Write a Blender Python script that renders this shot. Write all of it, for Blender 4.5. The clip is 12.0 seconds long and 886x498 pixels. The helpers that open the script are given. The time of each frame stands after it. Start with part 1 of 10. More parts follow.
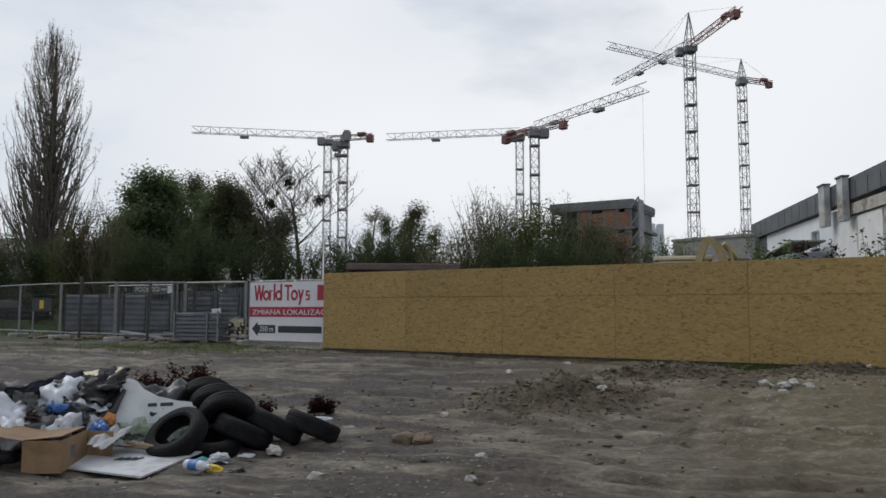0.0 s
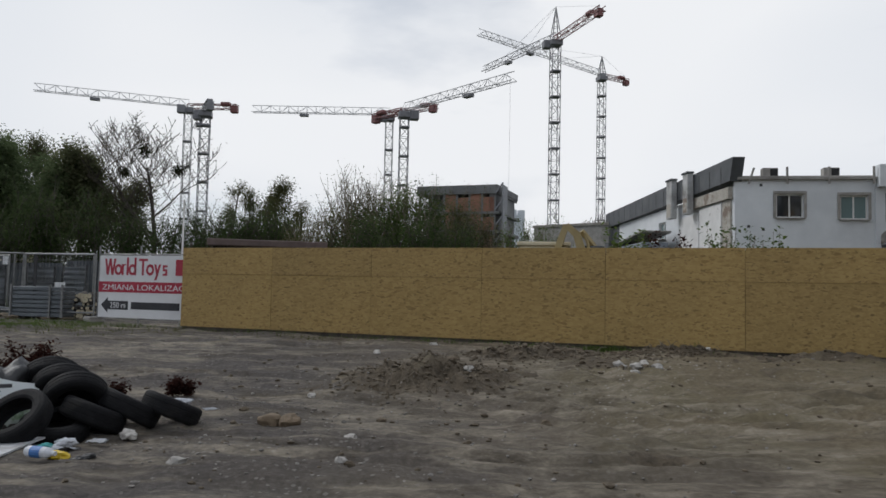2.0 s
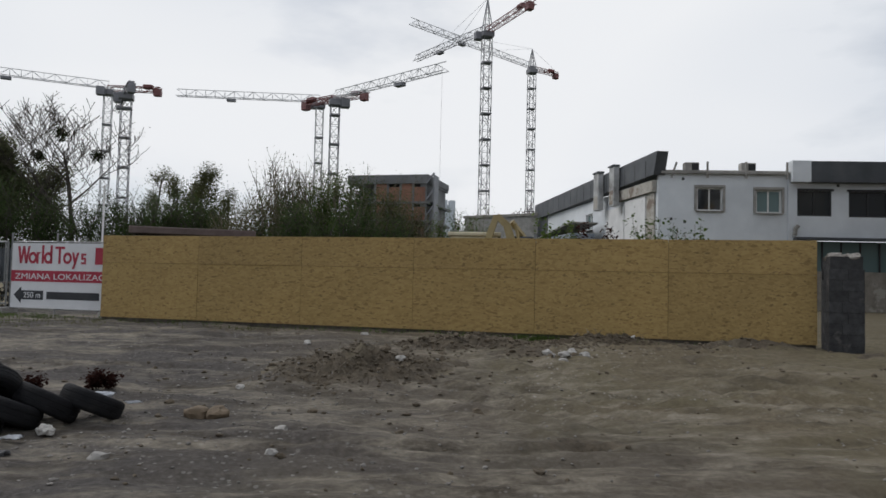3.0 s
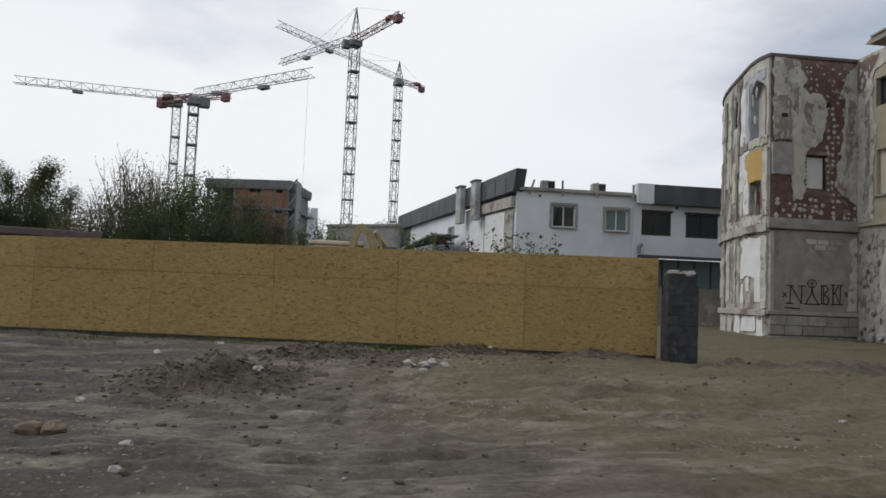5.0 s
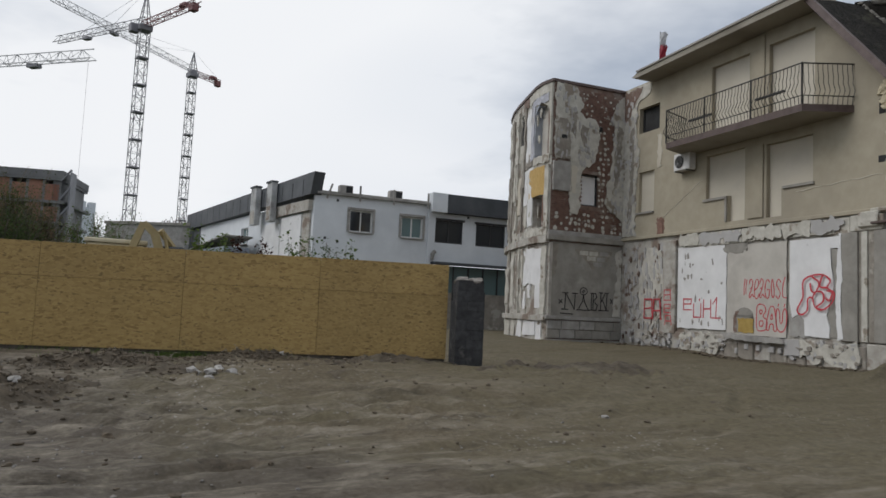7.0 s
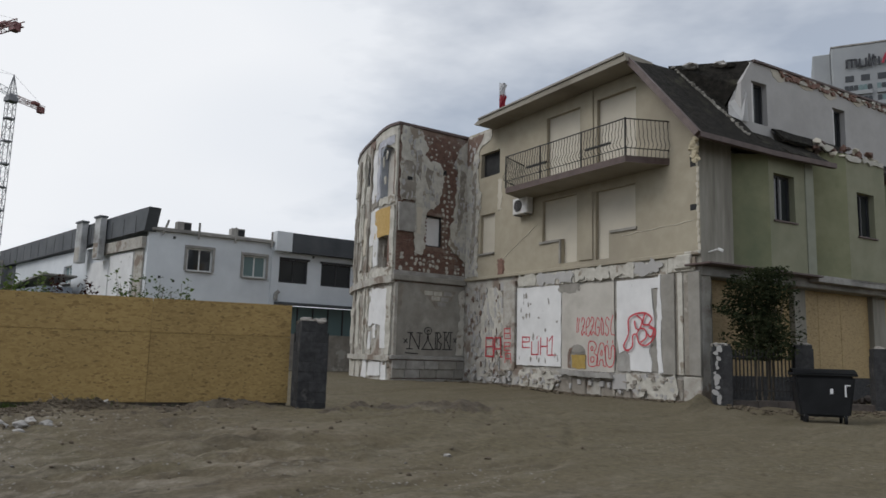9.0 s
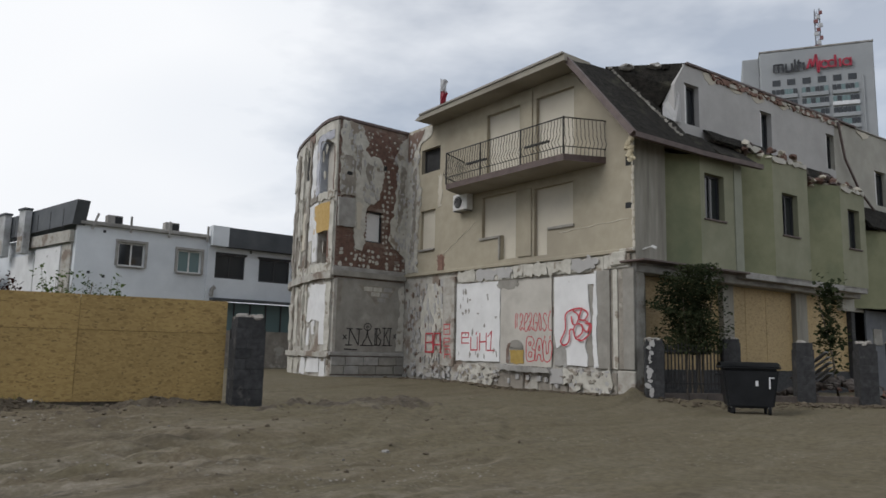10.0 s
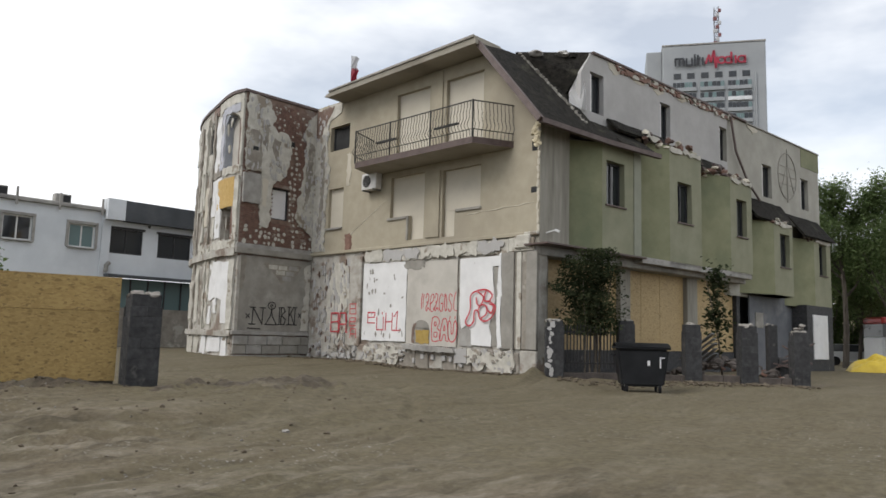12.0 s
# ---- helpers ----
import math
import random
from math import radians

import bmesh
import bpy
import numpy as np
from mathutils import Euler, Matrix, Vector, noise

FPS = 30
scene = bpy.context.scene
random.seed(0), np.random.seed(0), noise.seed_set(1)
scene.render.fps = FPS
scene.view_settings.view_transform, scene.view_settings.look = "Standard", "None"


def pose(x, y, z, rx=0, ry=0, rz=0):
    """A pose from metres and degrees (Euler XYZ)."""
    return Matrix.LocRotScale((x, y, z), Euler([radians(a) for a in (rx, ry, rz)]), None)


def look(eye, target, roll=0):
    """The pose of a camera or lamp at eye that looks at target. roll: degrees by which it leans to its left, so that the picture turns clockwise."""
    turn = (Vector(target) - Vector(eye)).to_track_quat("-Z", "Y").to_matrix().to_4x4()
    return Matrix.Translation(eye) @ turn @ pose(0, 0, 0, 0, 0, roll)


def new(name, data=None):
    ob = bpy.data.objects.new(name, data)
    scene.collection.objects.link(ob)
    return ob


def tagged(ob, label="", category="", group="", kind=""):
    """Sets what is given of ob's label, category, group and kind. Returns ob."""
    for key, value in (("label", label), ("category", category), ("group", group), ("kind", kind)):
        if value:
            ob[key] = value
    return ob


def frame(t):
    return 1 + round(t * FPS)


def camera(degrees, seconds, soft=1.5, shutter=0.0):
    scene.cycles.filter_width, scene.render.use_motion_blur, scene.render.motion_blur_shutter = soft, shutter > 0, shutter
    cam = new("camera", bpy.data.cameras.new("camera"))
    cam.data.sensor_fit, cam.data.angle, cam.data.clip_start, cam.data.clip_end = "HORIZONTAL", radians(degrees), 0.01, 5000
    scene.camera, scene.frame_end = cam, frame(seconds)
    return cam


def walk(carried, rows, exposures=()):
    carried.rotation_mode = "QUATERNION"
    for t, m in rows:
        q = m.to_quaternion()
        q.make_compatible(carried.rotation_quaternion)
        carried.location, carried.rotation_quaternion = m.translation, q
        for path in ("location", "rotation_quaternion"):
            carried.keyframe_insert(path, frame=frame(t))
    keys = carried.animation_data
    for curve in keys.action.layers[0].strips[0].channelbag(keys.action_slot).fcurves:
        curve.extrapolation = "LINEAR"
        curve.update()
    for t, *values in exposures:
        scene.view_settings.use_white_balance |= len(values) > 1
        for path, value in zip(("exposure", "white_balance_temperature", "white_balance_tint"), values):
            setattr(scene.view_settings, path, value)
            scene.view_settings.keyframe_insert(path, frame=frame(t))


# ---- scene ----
EYE = 1.5
cam = camera(61.97, 12.0, soft=1.6)
# seconds, yaw, pitch, roll
TURNS = (
    (0.0, 0.12, 4.77, 0.14),
    (0.5, -2.82, 4.61, 0.14),
    (1.0, -5.21, 4.17, 0.66),
    (1.5, -7.38, 4.07, 1.21),
    (2.0, -10.34, 3.37, 1.29),
    (2.5, -13.19, 3.15, 1.67),
    (3.0, -15.75, 2.70, 1.36),
    (5.0, -26.41, 3.81, 2.31),
    (5.5, -31.15, 3.95, 2.98),
    (6.0, -35.28, 4.08, 2.54),
    (6.5, -38.63, 4.14, 2.58),
    (7.0, -42.09, 4.85, 2.67),
    (7.5, -45.42, 5.89, 2.40),
    (9.5, -56.42, 8.56, 1.38),
    (10.0, -58.59, 8.20, 1.28),
    (10.5, -59.92, 7.78, 1.75),
    (11.0, -61.51, 7.77, 1.38),
    (11.5, -63.77, 7.17, 1.28),
    (12.0, -65.73, 6.84, 1.55),
)
# the camera drifts a hand's width as the body turns: seconds, x, y
DRIFT = ((0.0, 0.145, -0.10), (1.0, 0.086, -0.04), (2.5, 0.034, 0.0), (5.0, 0.0, 0.0), (7.5, 0.04, -0.01), (9.5, 0.058, -0.038), (11.0, 0.077, -0.063), (12.0, 0.08, -0.10))


def drift(t):
    for a, b in zip(DRIFT, DRIFT[1:]):
        if t <= b[0]:
            k = (t - a[0]) / (b[0] - a[0])
            return a[1] + k * (b[1] - a[1]), a[2] + k * (b[2] - a[2])
    return DRIFT[-1][1:]


walk(cam, [(t, pose(*drift(t), EYE, 90 + p, 0, w) @ pose(0, 0, 0, 0, 0, r)) for t, w, p, r in TURNS],
     exposures=((0.0, -0.28, 6250, 10), (3.0, -0.32, 6300, 10), (5.0, -0.25, 6300, 10), (6.5, -0.26, 6300, 10), (9.5, -0.27, 6250, 10), (10.5, 0.0, 6400, 10), (11.5, 0.12, 6450, 10), (12.0, 0.32, 6500, 10)))

# ---- light ----
world = bpy.data.worlds.new("overcast")
scene.world = world
world.use_nodes = True
wn = world.node_tree
wn.nodes.clear()


def wnode(kind, **kw):
    n = wn.nodes.new(kind)
    for k, v in kw.items():
        n.inputs[k].default_value = v
    return n


w_out = wnode("ShaderNodeOutputWorld")
w_sky = wnode("ShaderNodeTexSky")
w_sky.sky_type, w_sky.sun_disc = "NISHITA", False
w_sky.sun_elevation, w_sky.sun_rotation = radians(43), radians(-53)
w_bg = wnode("ShaderNodeBackground", Strength=0.09)
w_cl = wnode("ShaderNodeBackground", Strength=1.08)
w_mix = wnode("ShaderNodeMixShader")
w_tc = wnode("ShaderNodeTexCoord")
w_map = wnode("ShaderNodeMapping", Scale=(1.0, 1.0, 2.6))
w_n = wnode("ShaderNodeTexNoise", Scale=1.6, Detail=6.0, Roughness=0.55)
w_n2 = wnode("ShaderNodeTexNoise", Scale=0.7, Detail=3.0)
w_r = wnode("ShaderNodeMapRange")
w_r.inputs[1].default_value, w_r.inputs[2].default_value = 0.36, 0.56
w_r.inputs[3].default_value, w_r.inputs[4].default_value = 0.45, 1.0
w_c = wn.nodes.new("ShaderNodeValToRGB")
w_c.color_ramp.elements[0].position, w_c.color_ramp.elements[0].color = 0.35, (0.70, 0.75, 0.82, 1)
w_c.color_ramp.elements[1].position, w_c.color_ramp.elements[1].color = 0.62, (1.0, 1.0, 1.0, 1)
for a, b in ((w_tc.outputs["Generated"], w_map.inputs[0]), (w_map.outputs[0], w_n.inputs[0]), (w_map.outputs[0], w_n2.inputs[0]),
             (w_n.outputs[0], w_r.inputs[0]), (w_n2.outputs[0], w_c.inputs[0]), (w_c.outputs[0], w_cl.inputs[0]),
             (w_sky.outputs[0], w_bg.inputs[0]), (w_r.outputs[0], w_mix.inputs[0]), (w_bg.outputs[0], w_mix.inputs[1]),
             (w_cl.outputs[0], w_mix.inputs[2]), (w_mix.outputs[0], w_out.inputs[0])):
    wn.links.new(a, b)
sun = new("sun", bpy.data.lights.new("sun", "SUN"))
sun.data.energy, sun.data.angle, sun.data.color = 1.5, radians(30), (1.0, 0.97, 0.92)
sun.matrix_world = look((-45, 34, 52), (0, 0, 0))

# ---- materials ----


def surf(name, a, b, scale=4.0, c=None, cscale=0.6, cut=0.55, soft=0.06, rough=0.85, bump=0.3, bscale=25.0, metal=0.0, vary=0.0, stretch=(1, 1, 1), depth=0.02):
    """Two tones at a fine scale, an optional third in larger patches, and fine relief, all in metres."""
    m = bpy.data.materials.new(name)
    m.use_nodes = True
    nt = m.node_tree
    bs = nt.nodes["Principled BSDF"]
    link = nt.links.new

    def n(kind, **kw):
        k = nt.nodes.new(kind)
        for key, val in kw.items():
            k.inputs[key].default_value = val
        return k

    geo = n("ShaderNodeNewGeometry")
    mp = n("ShaderNodeMapping", Scale=stretch)
    link(geo.outputs["Position"], mp.inputs[0])
    n1 = n("ShaderNodeTexNoise", Scale=scale, Detail=7.0, Roughness=0.62)
    link(mp.outputs[0], n1.inputs[0])
    r1 = nt.nodes.new("ShaderNodeValToRGB")
    r1.color_ramp.elements[0].position, r1.color_ramp.elements[0].color = 0.34, (*a, 1)
    r1.color_ramp.elements[1].position, r1.color_ramp.elements[1].color = 0.66, (*b, 1)
    link(n1.outputs[0], r1.inputs[0])
    col = r1.outputs[0]
    if c:
        n2 = n("ShaderNodeTexNoise", Scale=cscale, Detail=8.0, Roughness=0.6)
        link(mp.outputs[0], n2.inputs[0])
        mr = n("ShaderNodeMapRange")
        mr.inputs[1].default_value, mr.inputs[2].default_value = cut - soft, cut + soft
        link(n2.outputs[0], mr.inputs[0])
        mx = nt.nodes.new("ShaderNodeMix")
        mx.data_type = "RGBA"
        mx.inputs[7].default_value = (*c, 1)
        link(mr.outputs[0], mx.inputs[0])
        link(col, mx.inputs[6])
        col = mx.outputs[2]
    if vary:
        oi = n("ShaderNodeObjectInfo")
        mr = n("ShaderNodeMapRange")
        mr.inputs[3].default_value, mr.inputs[4].default_value = 1 - vary, 1 + vary
        link(oi.outputs["Random"], mr.inputs[0])
        hs = n("ShaderNodeHueSaturation")
        link(mr.outputs[0], hs.inputs["Value"])
        link(col, hs.inputs["Color"])
        col = hs.outputs[0]
    link(col, bs.inputs["Base Color"])
    bs.inputs["Roughness"].default_value, bs.inputs["Metallic"].default_value = rough, metal
    if bump:
        n3 = n("ShaderNodeTexNoise", Scale=bscale, Detail=6.0, Roughness=0.65)
        link(mp.outputs[0], n3.inputs[0])
        bp = n("ShaderNodeBump", Strength=bump, Distance=depth)
        link(n3.outputs[0], bp.inputs["Height"])
        link(bp.outputs[0], bs.inputs["Normal"])
    return m


def osb_material(name, gain=1.0, strength=1.0):
    m = bpy.data.materials.new(name)
    m.use_nodes = True
    nt = m.node_tree
    bs = nt.nodes["Principled BSDF"]
    link = nt.links.new
    tc = nt.nodes.new("ShaderNodeTexCoord")
    cols = []
    oi = nt.nodes.new("ShaderNodeObjectInfo")
    for k, (sx, sz, turn) in enumerate(((13, 30, 0.6), (16, 34, -0.6), (11, 24, 0.1))):
        mp = nt.nodes.new("ShaderNodeMapping")
        mp.inputs["Rotation"].default_value = (0, turn, 0)
        mp.inputs["Scale"].default_value = (sx, 1, sz)
        link(tc.outputs["Object"], mp.inputs[0])
        ad = nt.nodes.new("ShaderNodeVectorMath")
        link(mp.outputs[0], ad.inputs[0])
        sc = nt.nodes.new("ShaderNodeMath")
        sc.operation = "MULTIPLY"
        sc.inputs[1].default_value = 37.0
        link(oi.outputs["Random"], sc.inputs[0])
        link(sc.outputs[0], ad.inputs[1])
        vo = nt.nodes.new("ShaderNodeTexVoronoi")
        vo.inputs["Scale"].default_value = 1.0
        link(ad.outputs[0], vo.inputs["Vector"])
        sp = nt.nodes.new("ShaderNodeSeparateColor")
        link(vo.outputs["Color"], sp.inputs[0])
        rp = nt.nodes.new("ShaderNodeValToRGB")
        rp.color_ramp.elements[0].position, rp.color_ramp.elements[0].color = 0.0, (0.27 * gain, 0.165 * gain, 0.05 * gain, 1)
        e = rp.color_ramp.elements.new(0.1)
        e.color = (0.37 * gain, 0.24 * gain, 0.075 * gain, 1)
        rp.color_ramp.elements[-1].position, rp.color_ramp.elements[-1].color = 1.0, (0.47 * gain, 0.32 * gain, 0.11 * gain, 1)
        link(sp.outputs[0], rp.inputs[0])
        cols.append((rp.outputs[0], sp.outputs[1]))
    a = cols[0][0]
    for c, pick in cols[1:]:
        mx = nt.nodes.new("ShaderNodeMix")
        mx.data_type = "RGBA"
        gt = nt.nodes.new("ShaderNodeMath")
        gt.operation = "GREATER_THAN"
        gt.inputs[1].default_value = 0.5
        link(pick, gt.inputs[0])
        link(gt.outputs[0], mx.inputs[0])
        link(a, mx.inputs[6])
        link(c, mx.inputs[7])
        a = mx.outputs[2]
    # sparse dark flakes
    mp = nt.nodes.new("ShaderNodeMapping")
    mp.inputs["Rotation"].default_value = (0, -0.2, 0)
    mp.inputs["Scale"].default_value = (10, 1, 23)
    link(tc.outputs["Object"], mp.inputs[0])
    ad = nt.nodes.new("ShaderNodeVectorMath")
    link(mp.outputs[0], ad.inputs[0])
    link(sc.outputs[0], ad.inputs[1])
    nz = nt.nodes.new("ShaderNodeTexNoise")
    nz.inputs["Scale"].default_value, nz.inputs["Detail"].default_value = 1.0, 2.0
    link(ad.outputs[0], nz.inputs[0])
    mr = nt.nodes.new("ShaderNodeMapRange")
    mr.inputs[1].default_value, mr.inputs[2].default_value, mr.inputs[4].default_value = 0.62, 0.70, 0.62
    link(nz.outputs[0], mr.inputs[0])
    mx = nt.nodes.new("ShaderNodeMix")
    mx.data_type = "RGBA"
    mx.inputs[7].default_value = (0.11 * gain, 0.062 * gain, 0.02 * gain, 1)
    link(mr.outputs[0], mx.inputs[0])
    link(a, mx.inputs[6])
    # faint large weathering and a slightly different tone sheet by sheet
    big = nt.nodes.new("ShaderNodeTexNoise")
    big.inputs["Scale"].default_value, big.inputs["Detail"].default_value = 0.9, 4.0
    link(tc.outputs["Object"], big.inputs[0])
    mr2 = nt.nodes.new("ShaderNodeMapRange")
    mr2.inputs[3].default_value, mr2.inputs[4].default_value = 0.82, 1.18
    link(big.outputs[0], mr2.inputs[0])
    hs = nt.nodes.new("ShaderNodeHueSaturation")
    mr3 = nt.nodes.new("ShaderNodeMapRange")
    mr3.inputs[3].default_value, mr3.inputs[4].default_value = 0.93, 1.07
    link(oi.outputs["Random"], mr3.inputs[0])
    mul = nt.nodes.new("ShaderNodeMath")
    mul.operation = "MULTIPLY"
    link(mr2.outputs[0], mul.inputs[0])
    link(mr3.outputs[0], mul.inputs[1])
    hs.inputs["Saturation"].default_value = strength
    link(mul.outputs[0], hs.inputs["Value"])
    link(mx.outputs[2], hs.inputs["Color"])
    link(hs.outputs[0], bs.inputs["Base Color"])
    bs.inputs["Roughness"].default_value = 0.62
    bp = nt.nodes.new("ShaderNodeBump")
    bp.inputs["Strength"].default_value, bp.inputs["Distance"].default_value = 0.25, 0.004
    link(cols[0][1], bp.inputs["Height"])
    link(bp.outputs[0], bs.inputs["Normal"])
    return m


def glass_material(name, tint, rough=0.06):
    m = bpy.data.materials.new(name)
    m.use_nodes = True
    bs = m.node_tree.nodes["Principled BSDF"]
    bs.inputs["Base Color"].default_value = (*tint, 1)
    bs.inputs["Roughness"].default_value = rough
    bs.inputs["Specular IOR Level"].default_value = 0.6
    return m


OSB = osb_material("osb", 0.72)


def leaf_material(name, a, b):
    """Thin leaves that let some light through, each tuft a little different."""
    m = bpy.data.materials.new(name)
    m.use_nodes = True
    nt = m.node_tree
    nt.nodes.clear()
    link = nt.links.new
    out = nt.nodes.new("ShaderNodeOutputMaterial")
    geo = nt.nodes.new("ShaderNodeNewGeometry")
    nz = nt.nodes.new("ShaderNodeTexNoise")
    nz.inputs["Scale"].default_value, nz.inputs["Detail"].default_value = 0.9, 4.0
    link(geo.outputs["Position"], nz.inputs[0])
    ad = nt.nodes.new("ShaderNodeMath")
    ad.operation = "MULTIPLY_ADD"
    ad.inputs[1].default_value = 0.5
    link(geo.outputs["Random Per Island"], ad.inputs[0])
    sb = nt.nodes.new("ShaderNodeMath")
    sb.operation = "SUBTRACT"
    sb.inputs[1].default_value = 0.25
    link(nz.outputs[0], sb.inputs[0])
    link(sb.outputs[0], ad.inputs[2])
    rp = nt.nodes.new("ShaderNodeValToRGB")
    rp.color_ramp.elements[0].position, rp.color_ramp.elements[0].color = 0.25, (*a, 1)
    rp.color_ramp.elements[1].position, rp.color_ramp.elements[1].color = 0.75, (*b, 1)
    link(ad.outputs[0], rp.inputs[0])
    df = nt.nodes.new("ShaderNodeBsdfDiffuse")
    tl = nt.nodes.new("ShaderNodeBsdfTranslucent")
    mx = nt.nodes.new("ShaderNodeMixShader")
    mx.inputs[0].default_value = 0.5
    link(rp.outputs[0], df.inputs[0])
    link(rp.outputs[0], tl.inputs[0])
    link(df.outputs[0], mx.inputs[1])
    link(tl.outputs[0], mx.inputs[2])
    link(mx.outputs[0], out.inputs[0])
    return m
CONCRETE = surf("concrete", (0.25, 0.235, 0.215), (0.36, 0.345, 0.32), 3.0, (0.19, 0.18, 0.165), 0.5, 0.58)
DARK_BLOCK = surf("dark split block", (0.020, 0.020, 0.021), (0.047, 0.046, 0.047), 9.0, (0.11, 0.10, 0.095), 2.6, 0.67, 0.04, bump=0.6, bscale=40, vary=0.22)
OLD_CAP = surf("crumbled mortar", (0.17, 0.15, 0.13), (0.34, 0.315, 0.28), 8.0, bump=0.8, bscale=22, depth=0.04)
RENDER_BEIGE = surf("beige render", (0.33, 0.29, 0.215), (0.39, 0.345, 0.26), 2.0, (0.29, 0.255, 0.195), 0.35, 0.56, 0.12, bump=0.25, bscale=60)
SHUTTER_WHITE = surf("cream shutter", (0.50, 0.455, 0.37), (0.55, 0.505, 0.42), 1.2, (0.44, 0.40, 0.33), 0.6, 0.62, 0.1, bump=0.06)
PLASTER = surf("peeling plaster", (0.31, 0.285, 0.245), (0.47, 0.445, 0.40), 2.6, (0.21, 0.165, 0.13), 0.9, 0.56, 0.03, bump=0.7, bscale=14, depth=0.04)
PLASTER_GREY = surf("grey cement plaster", (0.22, 0.205, 0.18), (0.31, 0.29, 0.255), 2.0, (0.36, 0.34, 0.30), 0.9, 0.62, 0.06, bump=0.3)
CREAM = surf("cream flaking plaster", (0.40, 0.375, 0.32), (0.56, 0.535, 0.475), 3.2, (0.25, 0.21, 0.165), 1.5, 0.60, 0.025, bump=0.6, bscale=16, depth=0.03)
SCAR = surf("weathered grey brown plaster", (0.20, 0.175, 0.145), (0.30, 0.27, 0.23), 3.0, (0.38, 0.35, 0.30), 1.6, 0.60, 0.03, bump=0.7, bscale=16, depth=0.03)
WHITE_PANEL = surf("white painted panel", (0.62, 0.61, 0.60), (0.72, 0.71, 0.70), 1.5, (0.40, 0.39, 0.37), 2.2, 0.69, 0.02, bump=0.15)
GREY_PANEL = surf("grey beige panel", (0.43, 0.40, 0.355), (0.50, 0.47, 0.42), 1.5, (0.37, 0.34, 0.30), 0.9, 0.6, 0.1, bump=0.15)
GREEN = surf("olive green render", (0.205, 0.205, 0.115), (0.25, 0.25, 0.148), 1.6, (0.14, 0.155, 0.088), 0.45, 0.58, 0.12, bump=0.2, bscale=50)
# bay fronts: slightly paler and greyer than GREEN on the cheeks
GREEN_PALE = surf("pale green render", (0.22, 0.217, 0.14), (0.265, 0.26, 0.178), 1.6, (0.19, 0.195, 0.125), 0.5, 0.6, 0.12, bump=0.2, bscale=50)
GREEN_GREY = surf("grey green render", (0.245, 0.25, 0.19), (0.29, 0.295, 0.23), 1.6, (0.21, 0.215, 0.17), 0.5, 0.58, 0.12, bump=0.2, bscale=50)
ANNEX = surf("beige grey render", (0.335, 0.32, 0.275), (0.40, 0.38, 0.33), 1.4, (0.29, 0.275, 0.235), 0.5, 0.58, 0.12, bump=0.2, bscale=50)
DORMER = surf("pale grey render", (0.375, 0.36, 0.345), (0.44, 0.425, 0.41), 1.2, (0.335, 0.32, 0.305), 0.4, 0.6, 0.12, bump=0.15, bscale=50)
ROOFING = surf("mossy bitumen shingles", (0.011, 0.010, 0.009), (0.033, 0.030, 0.025), 6.0, (0.062, 0.058, 0.042), 1.3, 0.63, 0.06, rough=0.97, bump=1.0, bscale=14, depth=0.05)
ROOFING.node_tree.nodes["Principled BSDF"].inputs["Specular IOR Level"].default_value = 0.15
PIER = surf("streaked grey render", (0.215, 0.20, 0.165), (0.31, 0.29, 0.245), 2.2, (0.17, 0.155, 0.125), 0.9, 0.58, 0.1, bump=0.25, bscale=40, stretch=(2.2, 2.2, 0.25))
FASCIA = surf("dark brown fascia", (0.07, 0.045, 0.04), (0.115, 0.08, 0.07), 3.0, rough=0.6, bump=0.15)
SOFFIT = surf("weathered eave", (0.25, 0.225, 0.18), (0.33, 0.30, 0.25), 1.2, (0.20, 0.175, 0.14), 0.6, 0.57, 0.1, bump=0.15)
BRICK = surf("old red brick", (0.14, 0.078, 0.06), (0.235, 0.135, 0.10), 6.0, (0.40, 0.36, 0.31), 2.4, 0.64, 0.03, bump=0.5, vary=0.3)
MORTAR = surf("exposed brown brickwork", (0.13, 0.085, 0.065), (0.21, 0.14, 0.11), 4.0, (0.27, 0.24, 0.21), 1.5, 0.6, 0.05, bump=0.6, bscale=18)
# near-black that paints the unlit depth of openings
OPENING_SHADE = surf("near-black shade of openings", (0.012, 0.012, 0.013), (0.03, 0.03, 0.03), 2.0, bump=0)
GLASS = glass_material("dark window glass", (0.02, 0.023, 0.026))
# tint lightened so the colour carries the sky reflected in the panes
GLASS_TEAL = glass_material("teal glass with sky reflection in its colour", (0.13, 0.19, 0.19), 0.2)
FRAME_DARK = surf("dark window frame", (0.02, 0.02, 0.022), (0.035, 0.035, 0.037), 6.0, rough=0.5, bump=0.05)
FRAME_WHITE = surf("white window frame", (0.55, 0.54, 0.52), (0.66, 0.65, 0.63), 4.0, rough=0.5, bump=0.05)
BLACK_IRON = surf("black iron", (0.018, 0.018, 0.018), (0.04, 0.037, 0.035), 12.0, rough=0.55, bump=0.1, metal=0.3)
WB_WALL = surf("white sandwich wall", (0.60, 0.62, 0.64), (0.68, 0.70, 0.72), 0.8, (0.53, 0.55, 0.57), 0.3, 0.6, 0.12, rough=0.6, bump=0.06)
WB_DARK = surf("anthracite cladding", (0.045, 0.05, 0.056), (0.075, 0.08, 0.088), 0.8, (0.10, 0.105, 0.11), 0.35, 0.6, 0.1, rough=0.55, bump=0.06)
SHEET = surf("galvanised sheet", (0.10, 0.112, 0.125), (0.165, 0.18, 0.195), 1.8, (0.09, 0.095, 0.10), 0.8, 0.6, 0.08, rough=0.45, bump=0.08, metal=0.55)
